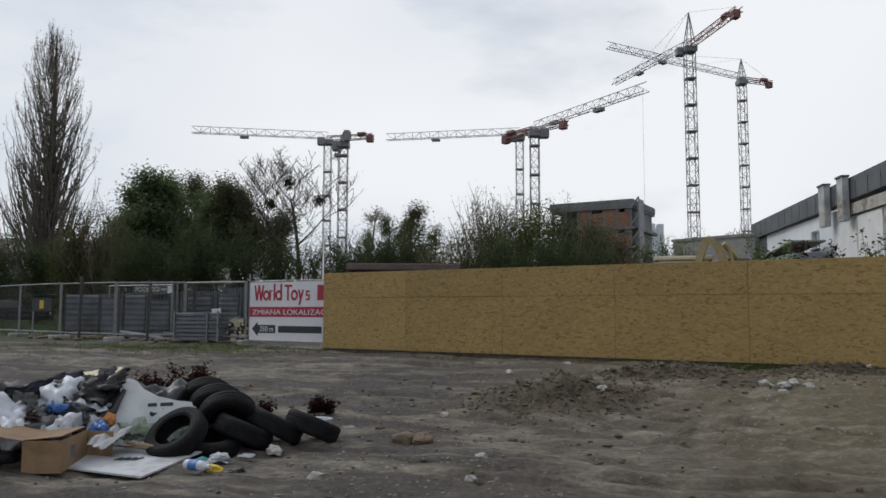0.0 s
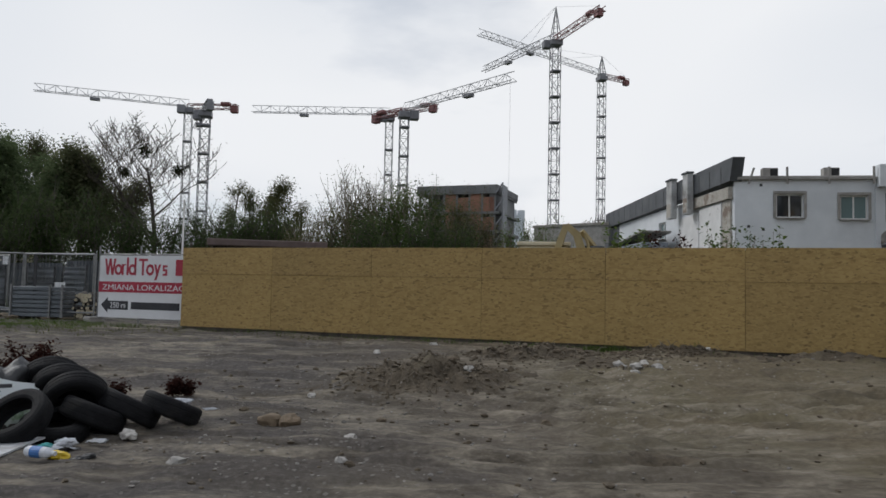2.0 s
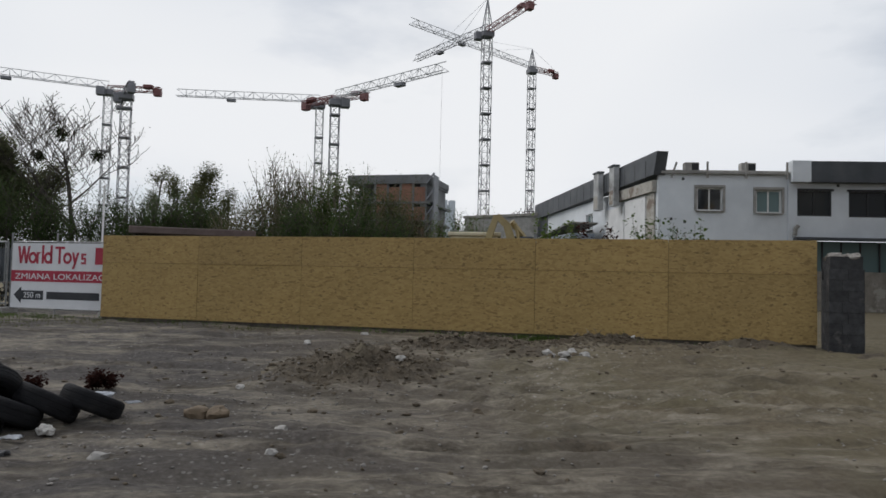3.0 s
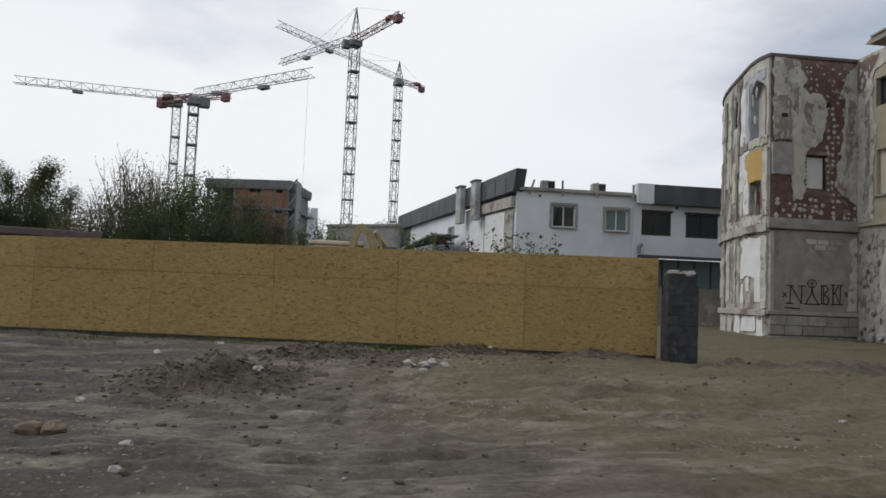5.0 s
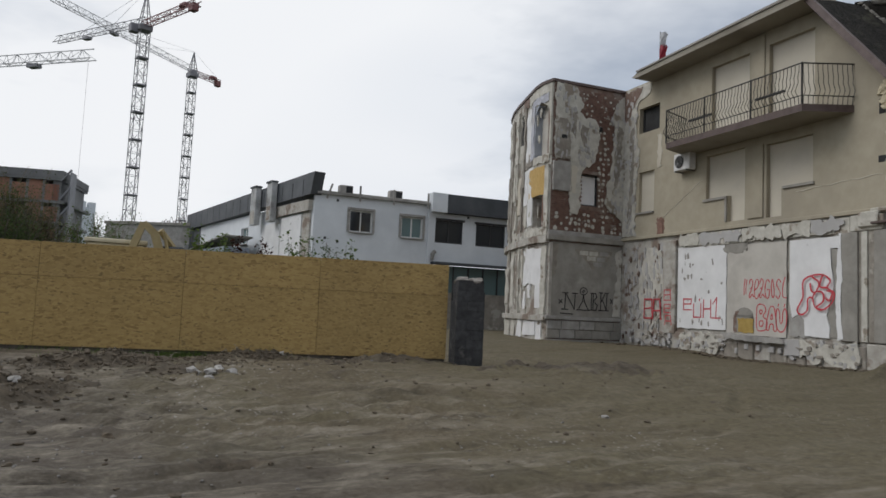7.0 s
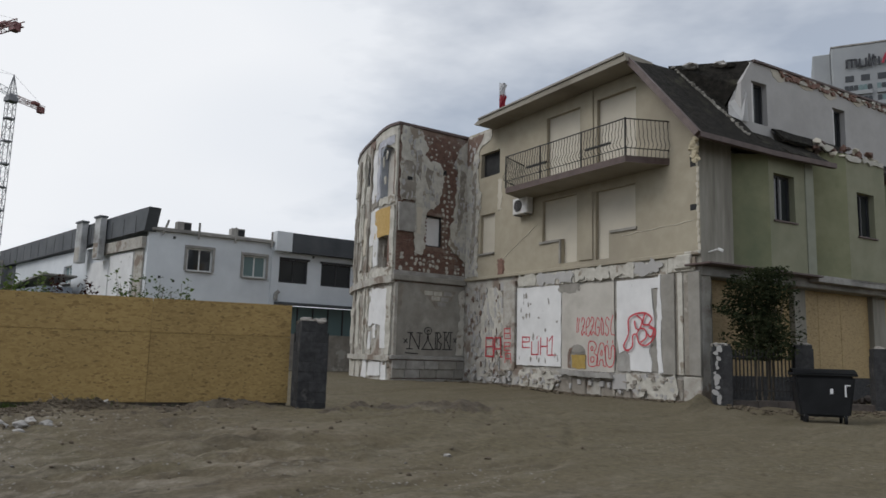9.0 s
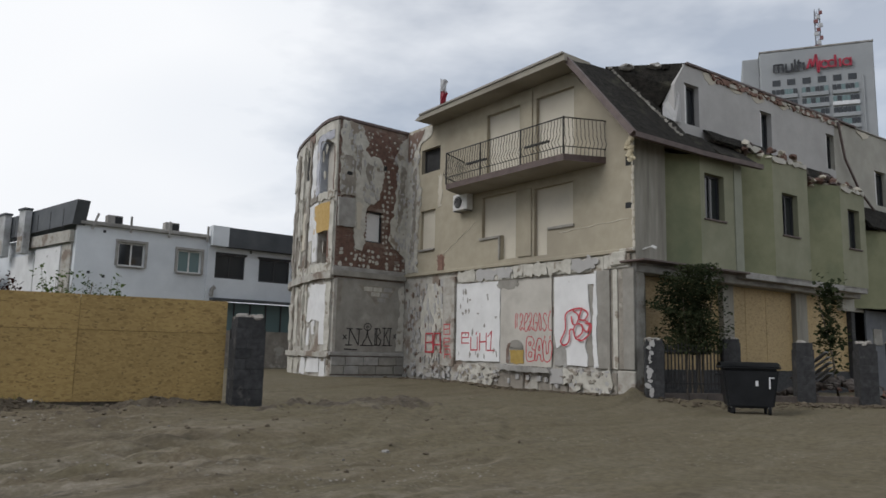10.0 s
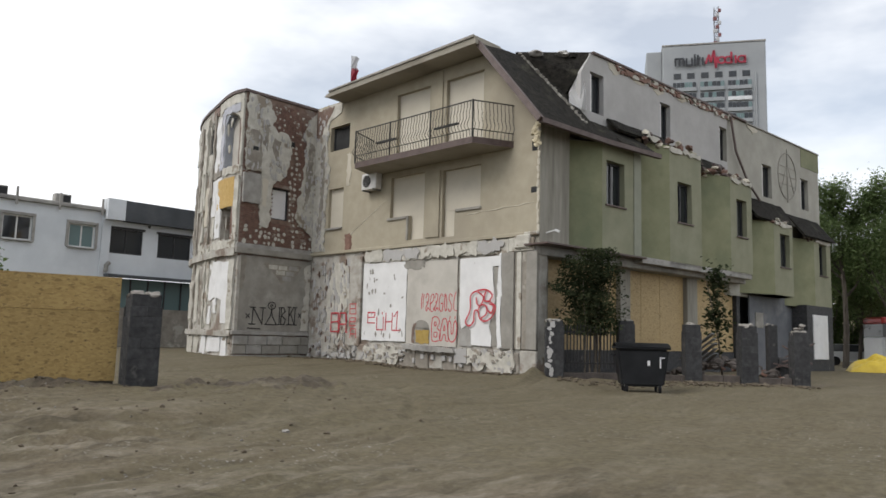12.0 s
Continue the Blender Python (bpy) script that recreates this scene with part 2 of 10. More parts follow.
STEEL = surf("weathered steel tube", (0.16, 0.16, 0.16), (0.26, 0.26, 0.255), 8.0, rough=0.5, bump=0.1, metal=0.6)
CRANE_WHITE = surf("pale crane steel", (0.36, 0.36, 0.37), (0.46, 0.46, 0.47), 0.6, rough=0.5, bump=0)
CRANE_GREY = surf("dark crane steel", (0.15, 0.15, 0.165), (0.22, 0.22, 0.235), 0.6, rough=0.5, bump=0)
CRANE_RED = surf("red crane steel", (0.15, 0.05, 0.048), (0.21, 0.078, 0.075), 0.6, rough=0.5, bump=0)
BALLAST = surf("concrete ballast", (0.20, 0.17, 0.15), (0.28, 0.24, 0.21), 0.5, bump=0)
BARK = surf("grey brown bark", (0.035, 0.028, 0.022), (0.085, 0.07, 0.055), 6.0, bump=0.5, stretch=(1, 1, 0.25))
TWIG = surf("pale twigs", (0.11, 0.09, 0.065), (0.19, 0.155, 0.115), 4.0, bump=0)
LEAF = {}
for key, ca, cb in (("fresh", (0.06, 0.095, 0.028), (0.125, 0.17, 0.052)), ("dark", (0.042, 0.064, 0.026), (0.088, 0.12, 0.048)),
                    ("olive", (0.065, 0.072, 0.032), (0.13, 0.132, 0.06)), ("bud", (0.12, 0.105, 0.07), (0.20, 0.175, 0.12)), ("grove", (0.09, 0.125, 0.062), (0.165, 0.205, 0.105)), ("grove_olive", (0.105, 0.115, 0.065), (0.18, 0.185, 0.105)), ("street", (0.092, 0.132, 0.054), (0.175, 0.23, 0.10)), ("ivy", (0.028, 0.04, 0.022), (0.075, 0.085, 0.045)), ("dead", (0.022, 0.010, 0.009), (0.055, 0.025, 0.02))):
    LEAF[key] = leaf_material("leaves " + key, ca, cb)
PAPER = surf("white banner", (0.60, 0.60, 0.61), (0.67, 0.67, 0.68), 1.5, (0.54, 0.54, 0.55), 0.8, 0.6, 0.1, rough=0.5, bump=0.05)
PAINT_RED = surf("red print", (0.30, 0.012, 0.035), (0.37, 0.022, 0.048), 3.0, rough=0.5, bump=0)
PAINT_BLACK = surf("black print", (0.015, 0.016, 0.02), (0.03, 0.03, 0.035), 3.0, rough=0.5, bump=0)
SPRAY_RED = surf("red spray paint", (0.42, 0.03, 0.045), (0.52, 0.06, 0.075), 9.0, rough=0.6, bump=0)
SPRAY_BLACK = surf("black spray paint", (0.02, 0.02, 0.02), (0.05, 0.048, 0.046), 9.0, rough=0.6, bump=0)
RUBBER = surf("black rubber", (0.006, 0.006, 0.007), (0.012, 0.012, 0.013), 12.0, (0.022, 0.02, 0.018), 2.5, 0.66, 0.08, rough=0.7, bump=0.3, bscale=60)
RUBBER.node_tree.nodes["Principled BSDF"].inputs["Specular IOR Level"].default_value = 0.15
CARDBOARD = surf("cardboard", (0.20, 0.125, 0.065), (0.25, 0.165, 0.09), 2.0, (0.15, 0.095, 0.05), 3.0, 0.6, 0.08, bump=0.1)
BAG_WHITE = surf("white plastic bag", (0.46, 0.48, 0.52), (0.62, 0.64, 0.68), 5.0, (0.26, 0.26, 0.27), 3.0, 0.58, 0.08, rough=0.4, bump=0.35, bscale=22)
BAG_GREY = surf("grey crumpled cloth", (0.09, 0.088, 0.088), (0.19, 0.185, 0.18), 7.0, bump=0.5, bscale=18)
BAG_BLACK = surf("black plastic sack", (0.01, 0.01, 0.011), (0.03, 0.03, 0.032), 6.0, rough=0.4, bump=0.6, bscale=18)
BAG_BLUE = surf("blue plastic", (0.03, 0.10, 0.30), (0.06, 0.17, 0.42), 6.0, rough=0.4, bump=0.4)
ORANGE = surf("orange plastic", (0.42, 0.15, 0.03), (0.52, 0.21, 0.05), 6.0, rough=0.5, bump=0.2)
YELLOW = surf("yellow plastic sheet", (0.48, 0.33, 0.015), (0.60, 0.43, 0.03), 2.0, rough=0.5, bump=0.5, bscale=6)
FOAM = surf("cream foam slab", (0.52, 0.45, 0.31), (0.62, 0.55, 0.40), 4.0, bump=0.3)
WOOD = surf("weathered board", (0.20, 0.14, 0.085), (0.30, 0.215, 0.135), 3.0, bump=0.3, stretch=(1, 8, 8))
STONE = surf("broken concrete", (0.26, 0.245, 0.225), (0.44, 0.42, 0.39), 9.0, bump=0.6, bscale=30, vary=0.25)
CLOD = surf("dry earth clod", (0.062, 0.047, 0.029), (0.13, 0.10, 0.066), 8.0, bump=0.8, bscale=20, depth=0.03)
CLAY = surf("ochre clay lump", (0.105, 0.075, 0.046), (0.17, 0.125, 0.08), 7.0, bump=0.5, bscale=24)
BIN = surf("dark grey bin plastic", (0.010, 0.0105, 0.012), (0.018, 0.019, 0.021), 2.0, rough=0.5, bump=0.08)
BIN.node_tree.nodes["Principled BSDF"].inputs["Specular IOR Level"].default_value = 0.2
TOWER = surf("grey tower cladding", (0.27, 0.28, 0.29), (0.33, 0.34, 0.35), 0.1, bump=0)

# ---- mesh helpers ----
RND = random.Random(7)


def part(name, bm, material, parent=None, label="", m=None, smooth=False):
    """Links a bmesh as one mesh object, under a thing or a part."""
    me = bpy.data.meshes.new(name)
    bm.to_mesh(me)
    bm.free()
    for k in (material if isinstance(material, (list, tuple)) else [material]):
        me.materials.append(k)
    if smooth:
        me.polygons.foreach_set("use_smooth", [True] * len(me.polygons))
    ob = new(name, me)
    if parent:
        ob.parent = parent
    if m is not None:
        ob.matrix_basis = m
    if label:
        ob["label"] = label
    return ob


def shared(name, me, parent, m):
    ob = new(name, me)
    ob.parent = parent
    ob.matrix_basis = m
    return ob


def thing(name, m=None, label="", category="", group="", kind=""):
    ob = new(name)
    ob.empty_display_size = 0.2
    if m is not None:
        ob.matrix_basis = m
    return tagged(ob, label, category, group, kind)


def rows_mesh(name, verts, faces, mats):
    me = bpy.data.meshes.new(name)
    me.from_pydata(verts, [], faces)
    for k in (mats if isinstance(mats, (list, tuple)) else [mats]):
        me.materials.append(k)
    return me


def box(bm, x0, x1, y0, y1, z0, z1, m=None, bevel=0.0, mat=0):
    """A box, its edges broken by a bevel."""
    vs = [bm.verts.new(Vector(p)) for p in ((x0, y0, z0), (x1, y0, z0), (x1, y1, z0), (x0, y1, z0), (x0, y0, z1), (x1, y0, z1), (x1, y1, z1), (x0, y1, z1))]
    fs = [bm.faces.new([vs[i] for i in q]) for q in ((3, 2, 1, 0), (4, 5, 6, 7), (0, 1, 5, 4), (1, 2, 6, 5), (2, 3, 7, 6), (3, 0, 4, 7))]
    for f in fs:
        f.material_index = mat
    if bevel:
        es = {e for f in fs for e in f.edges}
        got = bmesh.ops.bevel(bm, geom=list(es), offset=bevel, segments=1, affect="EDGES")
        vs = list({v for f in got["faces"] for v in f.verts} | {v for v in vs if v.is_valid})
    if m is not None:
        bmesh.ops.transform(bm, matrix=m, verts=[v for v in vs if v.is_valid])
    return vs


def boxed(*a, **k):
    bm = bmesh.new()
    box(bm, *a, **k)
    return bm


def tube(bm, pts, radii, sides=6, cap=True, mat=0):
    """A tube along points, each with a radius."""
    rings = []
    n = len(pts)
    pts = [Vector(p) for p in pts]
    if not isinstance(radii, (list, tuple)):
        radii = [radii] * n
    side = None
    for i, p in enumerate(pts):
        way = (pts[min(i + 1, n - 1)] - pts[max(i - 1, 0)]).normalized()
        if side is None:
            side = way.orthogonal().normalized()
        side = (side - way * side.dot(way)).normalized()
        up = way.cross(side)
        rings.append([bm.verts.new(p + (side * math.cos(a) + up * math.sin(a)) * radii[i]) for a in (2 * math.pi * k / sides for k in range(sides))])
    for a, b in zip(rings, rings[1:]):
        for k in range(sides):
            f = bm.faces.new((a[k], a[(k + 1) % sides], b[(k + 1) % sides], b[k]))
            f.material_index = mat
    if cap:
        for ring in (rings[0][::-1], rings[-1]):
            f = bm.faces.new(ring)
            f.material_index = mat
    return bm


def prism(bm, outline, y0, y1, mat=0, m=None):
    """An outline in x and z pushed from y0 to y1."""
    a = [bm.verts.new((x, y0, z)) for x, z in outline]
    b = [bm.verts.new((x, y1, z)) for x, z in outline]
    fs = [bm.faces.new(a), bm.faces.new(b[::-1])]
    n = len(a)
    for i in range(n):
        fs.append(bm.faces.new((a[i], b[i], b[(i + 1) % n], a[(i + 1) % n])))
    for f in fs:
        f.material_index = mat
    bmesh.ops.recalc_face_normals(bm, faces=fs)
    if m is not None:
        bmesh.ops.transform(bm, matrix=m, verts=a + b)
    return bm


def walled(x0, x1, z0, z1, y0, y1, holes=(), top=None, rough=0.0, seed=0, step=0.5):
    """A wall with real openings (x0, x1, z0, z1), cut at all their edges; top(x) may lower its upper edge. rough: uneven face, in metres."""
    xs = {x0, x1} | {h[0] for h in holes} | {h[1] for h in holes}
    zs = {z0, z1} | {h[2] for h in holes} | {h[3] for h in holes}

    def fill(vals, lo, hi):
        vals = sorted(v for v in vals if lo - 1e-6 <= v <= hi + 1e-6)
        out = [vals[0]]
        for a, b in zip(vals, vals[1:]):
            k = max(1, round((b - a) / step))
            out += [a + (b - a) * i / k for i in range(1, k + 1)]
        return out

    xs, zs = fill(xs, x0, x1), fill(zs, z0, z1)
    bm = bmesh.new()
    cache = {}

    def vert(i, j, side):
        key = (i, j, side)
        if key not in cache:
            x, z = xs[i], zs[j]
            if top:
                z = top(x) if j == len(zs) - 1 else min(z, top(x) - 0.02)
            y = (y0, y1)[side]
            if rough:
                y += rough * noise.noise(Vector((x * 1.7 + seed, z * 1.7, side * 9.0)))
            cache[key] = bm.verts.new((x, y, z))
        return cache[key]

    def solid(i, j):
        if not (0 <= i < len(xs) - 1 and 0 <= j < len(zs) - 1):
            return False
        cx, cz = (xs[i] + xs[i + 1]) / 2, (zs[j] + zs[j + 1]) / 2
        return not any(h[0] < cx < h[1] and h[2] < cz < h[3] for h in holes)

    for i in range(len(xs) - 1):
        for j in range(len(zs) - 1):
            if not solid(i, j):
                continue
            c = ((i, j), (i + 1, j), (i + 1, j + 1), (i, j + 1))
            bm.faces.new([vert(*p, 0) for p in c])
            bm.faces.new([vert(*p, 1) for p in c[::-1]])
            for di, dj, e in ((0, -1, (0, 1)), (1, 0, (1, 2)), (0, 1, (2, 3)), (-1, 0, (3, 0))):
                if not solid(i + di, j + dj):
                    a, b = c[e[0]], c[e[1]]
                    bm.faces.new((vert(*b, 0), vert(*a, 0), vert(*a, 1), vert(*b, 1)))
    bmesh.ops.recalc_face_normals(bm, faces=bm.faces[:])
    return bm


def lump(bm, centre, size, seed=0.0, detail=2, rough=0.35, mat=0, flat=0.0):
    """An uneven lump: a ball pushed about by noise."""
    got = bmesh.ops.create_icosphere(bm, subdivisions=detail, radius=1.0)["verts"]
    for v in got:
        k = 1 + rough * (noise.noise(v.co * 1.3 + Vector((seed, seed * 1.7, 3))) + 0.5 * noise.noise(v.co * 3.1 + Vector((seed, 2, seed))))
        p = v.co * k
        if flat and p.z < -flat:
            p.z = -flat
        v.co = Vector((p.x * size[0], p.y * size[1], p.z * size[2])) + Vector(centre)
    for v in got:
        for f in v.link_faces:
            f.material_index = mat
    return bm


def upright(eye_x, eye_y, way_x, way_y, z=0.0):
    """A frame at a place with x along a level direction and z up."""
    w = Vector((way_x, way_y, 0)).normalized()
    return Matrix(((w.x, -w.y, 0, eye_x), (w.y, w.x, 0, eye_y), (0, 0, 1, z), (0, 0, 0, 1)))


# ---- ground ----
LEVELS = ((0, 0, 0.0), (-2.6, 7.4, 0.08), (-6, 9, 0.2), (1.5, 8, 0.12), (3.3, 6.2, 0.06), (8, 5, 0.08), (12, 2, 0.1), (-2.9, 18.5, 0.50), (-0.8, 17.3, 0.48), (1.4, 16.2, 0.48), (3.5, 14.8, 0.47), (5.7, 13.5, 0.46), (8, 12.2, 0.46), (3.8, 15.6, 0.56), (-0.4, 18.1, 0.56), (8.4, 12.9, 0.56),
          (10, 11, 0.47), (11.5, 10, 0.47), (-8, 20, 0.58), (-14, 24, 0.6), (21, 6.3, 0.47), (25.5, 17, 0.57), (22.4, 18.6, 0.6), (23, 2, 0.45), (19.8, 3.2, 0.27), (23.5, -1, 0.42), (16, 4, 0.22),
          (16, 9, 0.42), (30, -3, 0.42), (20, 26, 0.6), (40, 40, 0.6), (-30, 45, 0.6), (60, -6, 0.3), (0, 40, 0.6), (-10, 0, 0.0), (0, -20, 0.0), (20, -15, 0.15))
LX = np.array(LEVELS)


def level(x, y):
    """The ground's smooth level."""
    d2 = (LX[:, 0] - x) ** 2 + (LX[:, 1] - y) ** 2 + 1.2
    w = d2 ** -2.0
    return float((w * LX[:, 2]).sum() / w.sum())


# heaps of earth: x, y, radius along, radius across, height
HEAPS = ((1.75, 10.3, 1.15, 0.75, 0.34), (3.7, 11.9, 1.35, 0.5, 0.18), (6.6, 12.4, 1.0, 0.4, 0.19), (5.0, 10.9, 1.2, 0.5, 0.10), (8.4, 11.0, 1.5, 0.45, 0.15), (10.6, 9.6, 1.0, 0.35, 0.14), (6.8, 9.9, 1.0, 0.25, 0.09), (-0.2, 14.2, 2.0, 0.5, 0.06),
         (12.6, 8.8, 1.6, 0.8, 0.16), (20.4, 6.2, 0.8, 0.4, 0.2))
PITS = ((3.25, 6.2, 0.36, 0.13, 0.16), (6.3, 8.2, 1.6, 0.3, 0.05), (4.4, 9.0, 2.4, 0.25, 0.05))


def relief(x, y):
    """Heaps, ruts and small lumps on top of the level."""
    z = 0.0
    for hx, hy, a, b, h in HEAPS:
        d = ((x - hx) / a) ** 2 + ((y - hy) / b) ** 2
        if d < 6:
            z += h * math.exp(-d * 1.3) * (1 + 0.9 * noise.noise(Vector((x * 2.2, y * 2.2, 1))) + 0.6 * noise.noise(Vector((x * 6, y * 6, 2))))
    for hx, hy, a, b, h in PITS:
        d = ((x - hx) / a) ** 2 + ((y - hy) / b) ** 2
        if d < 5:
            z -= h * math.exp(-d * 1.5)
    r2 = x * x + y * y
    if r2 < 1600:
        fade = 1.0 if r2 < 900 else (1600 - r2) / 700
        z += fade * (0.045 * noise.noise(Vector((x * 0.8, y * 0.8, 5))) + 0.026 * noise.noise(Vector((x * 2.7, y * 2.7, 6))) + 0.014 * noise.noise(Vector((x * 8, y * 8, 7))))
        # wheel ruts that bend towards the gap between pillar and house
        rut = noise.noise(Vector((x * 0.15, y * 1.1 + x * 0.3, 9)))
        z -= fade * 0.05 * max(0.0, 1 - abs(rut) * 9)
        # wheel tracks on an arc towards the gap between pillar and house
        if 0 < x < 19 and y < 16:
            d = math.hypot(x - 5.5, y - 19.5) + 0.25 * noise.noise(Vector((x * 0.3, y * 0.3, 4)))
            for q in (11.3, 12.9, 13.7, 15.2):
                k = abs(d - q) / 0.16
                if k < 2:
                    z += (0.03 * math.exp(-(k - 1.3) ** 2 * 6) - 0.045 * max(0.0, 1 - k)) * (0.55 + 0.9 * noise.noise(Vector((x * 0.7, y * 0.7, q))))
    # churned ridges beside the earth heaps, running down towards the near ground
    if 1.2 < x < 8.5 and 6.2 < y < 11.5:
        edge = min(1.0, (x - 1.2) / 0.8, (8.5 - x) / 2.0, (y - 6.2) / 1.0, (11.5 - y) / 0.8)
        across = 0.84 * x + 0.54 * y + 0.5 * noise.noise(Vector((x * 0.5, y * 0.5, 12)))
        amount = 0.5 + 1.1 * noise.noise(Vector((x * 0.45, y * 0.45, 15)))
        if amount > 0:
            z += 0.05 * edge * amount * math.sin(across * 11.5 + 2.5 * noise.noise(Vector((x * 0.4, y * 0.4, 18)))) + 0.03 * edge * amount * noise.noise(Vector((x * 4.5, y * 4.5, 21)))
    return z


def ground_at(x, y):
    return level(x, y) + relief(x, y)


def graded(lo, hi, step, reach, grow=1.22):
    vals = list(np.arange(lo, hi + step / 2, step))
    d, s = hi, step
    while d < reach:
        s *= grow
        d += s
        vals.append(d)
    d, s = lo, step
    while d > -reach:
        s *= grow
        d -= s
        vals.insert(0, d)
    return vals


def soil_material():
    m = bpy.data.materials.new("dry trampled soil")
    m.use_nodes = True
    nt = m.node_tree
    bs = nt.nodes["Principled BSDF"]
    link = nt.links.new
    geo = nt.nodes.new("ShaderNodeNewGeometry")

    def noise_at(scale, detail, rough=0.6, stretch=None):
        src = geo.outputs["Position"]
        if stretch:
            mp = nt.nodes.new("ShaderNodeMapping")
            mp.vector_type = "TEXTURE"
            mp.inputs["Rotation"].default_value = (0, 0, stretch[2])
            mp.inputs["Scale"].default_value = (1 / stretch[0], 1 / stretch[1], 1)
            link(src, mp.inputs[0])
            src = mp.outputs[0]
        k = nt.nodes.new("ShaderNodeTexNoise")
        k.inputs["Scale"].default_value, k.inputs["Detail"].default_value, k.inputs["Roughness"].default_value = scale, detail, rough
        link(src, k.inputs[0])
        return k.outputs[0]

    def ramp(src, *stops):
        k = nt.nodes.new("ShaderNodeValToRGB")
        k.color_ramp.elements[0].position, k.color_ramp.elements[0].color = stops[0][0], (*stops[0][1], 1)
        k.color_ramp.elements[1].position, k.color_ramp.elements[1].color = stops[-1][0], (*stops[-1][1], 1)
        for p, c in stops[1:-1]:
            k.color_ramp.elements.new(p).color = (*c, 1)
        link(src, k.inputs[0])
        return k.outputs[0]

    def mix(fac, a, b):
        k = nt.nodes.new("ShaderNodeMix")
        k.data_type = "RGBA"
        link(fac, k.inputs[0])
        link(a, k.inputs[6])
        link(b, k.inputs[7])
        return k.outputs[2]

    def mask(src, lo, hi, top=1.0):
        k = nt.nodes.new("ShaderNodeMapRange")
        k.inputs[1].default_value, k.inputs[2].default_value, k.inputs[4].default_value = lo, hi, top
        link(src, k.inputs[0])
        return k.outputs[0]

    def times(a, b):
        k = nt.nodes.new("ShaderNodeMath")
        k.operation = "MULTIPLY"
        link(a, k.inputs[0])
        link(b, k.inputs[1])
        return k.outputs[0]

    fine = ramp(noise_at(14, 9, 0.7), (0.3, (0.074, 0.057, 0.037)), (0.5, (0.124, 0.098, 0.064)), (0.72, (0.182, 0.149, 0.103)))
    ochre = ramp(noise_at(9, 8, 0.65), (0.3, (0.078, 0.064, 0.038)), (0.7, (0.152, 0.127, 0.078)))
    sx0 = nt.nodes.new("ShaderNodeSeparateXYZ")
    link(geo.outputs["Position"], sx0.inputs[0])
    side = nt.nodes.new("ShaderNodeMath")
    side.operation = "MULTIPLY_ADD"
    side.inputs[1].default_value = 9.0
    link(noise_at(0.3, 7), side.inputs[0])
    link(sx0.outputs[0], side.inputs[2])
    grey = ramp(noise_at(16, 9, 0.7), (0.3, (0.038, 0.0325, 0.030)), (0.5, (0.066, 0.058, 0.053)), (0.74, (0.124, 0.111, 0.101)))
    col = mix(mask(noise_at(0.35, 6), 0.44, 0.58), fine, ochre)
    col = mix(mask(side.outputs[0], 4.0, 10.0), grey, col)
    pale = ramp(noise_at(20, 6), (0.3, (0.20, 0.172, 0.132)), (0.7, (0.30, 0.262, 0.205)))
    col = mix(times(mask(noise_at(0.85, 10, 0.72, (0.45, 1.7, -0.2)), 0.455, 0.575, 0.92), mask(noise_at(2.6, 9, 0.74, (0.7, 1.4, -0.3)), 0.38, 0.6)), col, pale)
    damp = ramp(noise_at(12, 8), (0.3, (0.028, 0.022, 0.015)), (0.7, (0.062, 0.049, 0.034)))
    col = mix(times(mask(noise_at(0.9, 10, 0.74, (0.6, 1.6, -0.25)), 0.5, 0.62, 0.9), mask(noise_at(2.9, 9, 0.7), 0.36, 0.56)), col, damp)
    col = mix(mask(side.outputs[0], 9.5, 14.0, 0.8), col, ochre)
    # gravel specks
    vo = nt.nodes.new("ShaderNodeTexVoronoi")
    vo.inputs["Scale"].default_value = 22.0
    link(geo.outputs["Position"], vo.inputs["Vector"])
    sp = nt.nodes.new("ShaderNodeSeparateColor")
    link(vo.outputs["Color"], sp.inputs[0])
    peb = nt.nodes.new("ShaderNodeMath")
    peb.operation = "GREATER_THAN"
    peb.inputs[1].default_value = 0.88
    link(sp.outputs[0], peb.inputs[0])
    near = nt.nodes.new("ShaderNodeMath")
    near.operation = "LESS_THAN"
    near.inputs[1].default_value = 0.42
    link(vo.outputs["Distance"], near.inputs[0])
    both = nt.nodes.new("ShaderNodeMath")
    both.operation = "MULTIPLY"
    link(peb.outputs[0], both.inputs[0])
    link(near.outputs[0], both.inputs[1])
    gm = nt.nodes.new("ShaderNodeMath")
    gm.operation = "MULTIPLY"
    link(both.outputs[0], gm.inputs[0])
    link(mask(noise_at(0.28, 5), 0.45, 0.62, 0.6), gm.inputs[1])
    col = mix(gm.outputs[0], col, ramp(sp.outputs[1], (0.0, (0.16, 0.145, 0.13)), (1.0, (0.42, 0.40, 0.37))))
    sx = nt.nodes.new("ShaderNodeSeparateXYZ")
    link(geo.outputs["Position"], sx.inputs[0])
    far = nt.nodes.new("ShaderNodeMath")
    far.operation = "MULTIPLY_ADD"
    far.inputs[1].default_value = 6.0
    link(noise_at(0.5, 6), far.inputs[0])
    link(sx.outputs[1], far.inputs[2])
    lush = nt.nodes.new("ShaderNodeMath")
    lush.operation = "MULTIPLY_ADD"
    lush.inputs[1].default_value = -0.25
    link(sx.outputs[0], lush.inputs[0])
    link(far.outputs[0], lush.inputs[2])
    turf = ramp(noise_at(3, 8), (0.3, (0.02, 0.03, 0.012)), (0.7, (0.055, 0.065, 0.028)))
    col = mix(mask(lush.outputs[0], 26.5, 28.5), col, turf)
    link(col, bs.inputs["Base Color"])
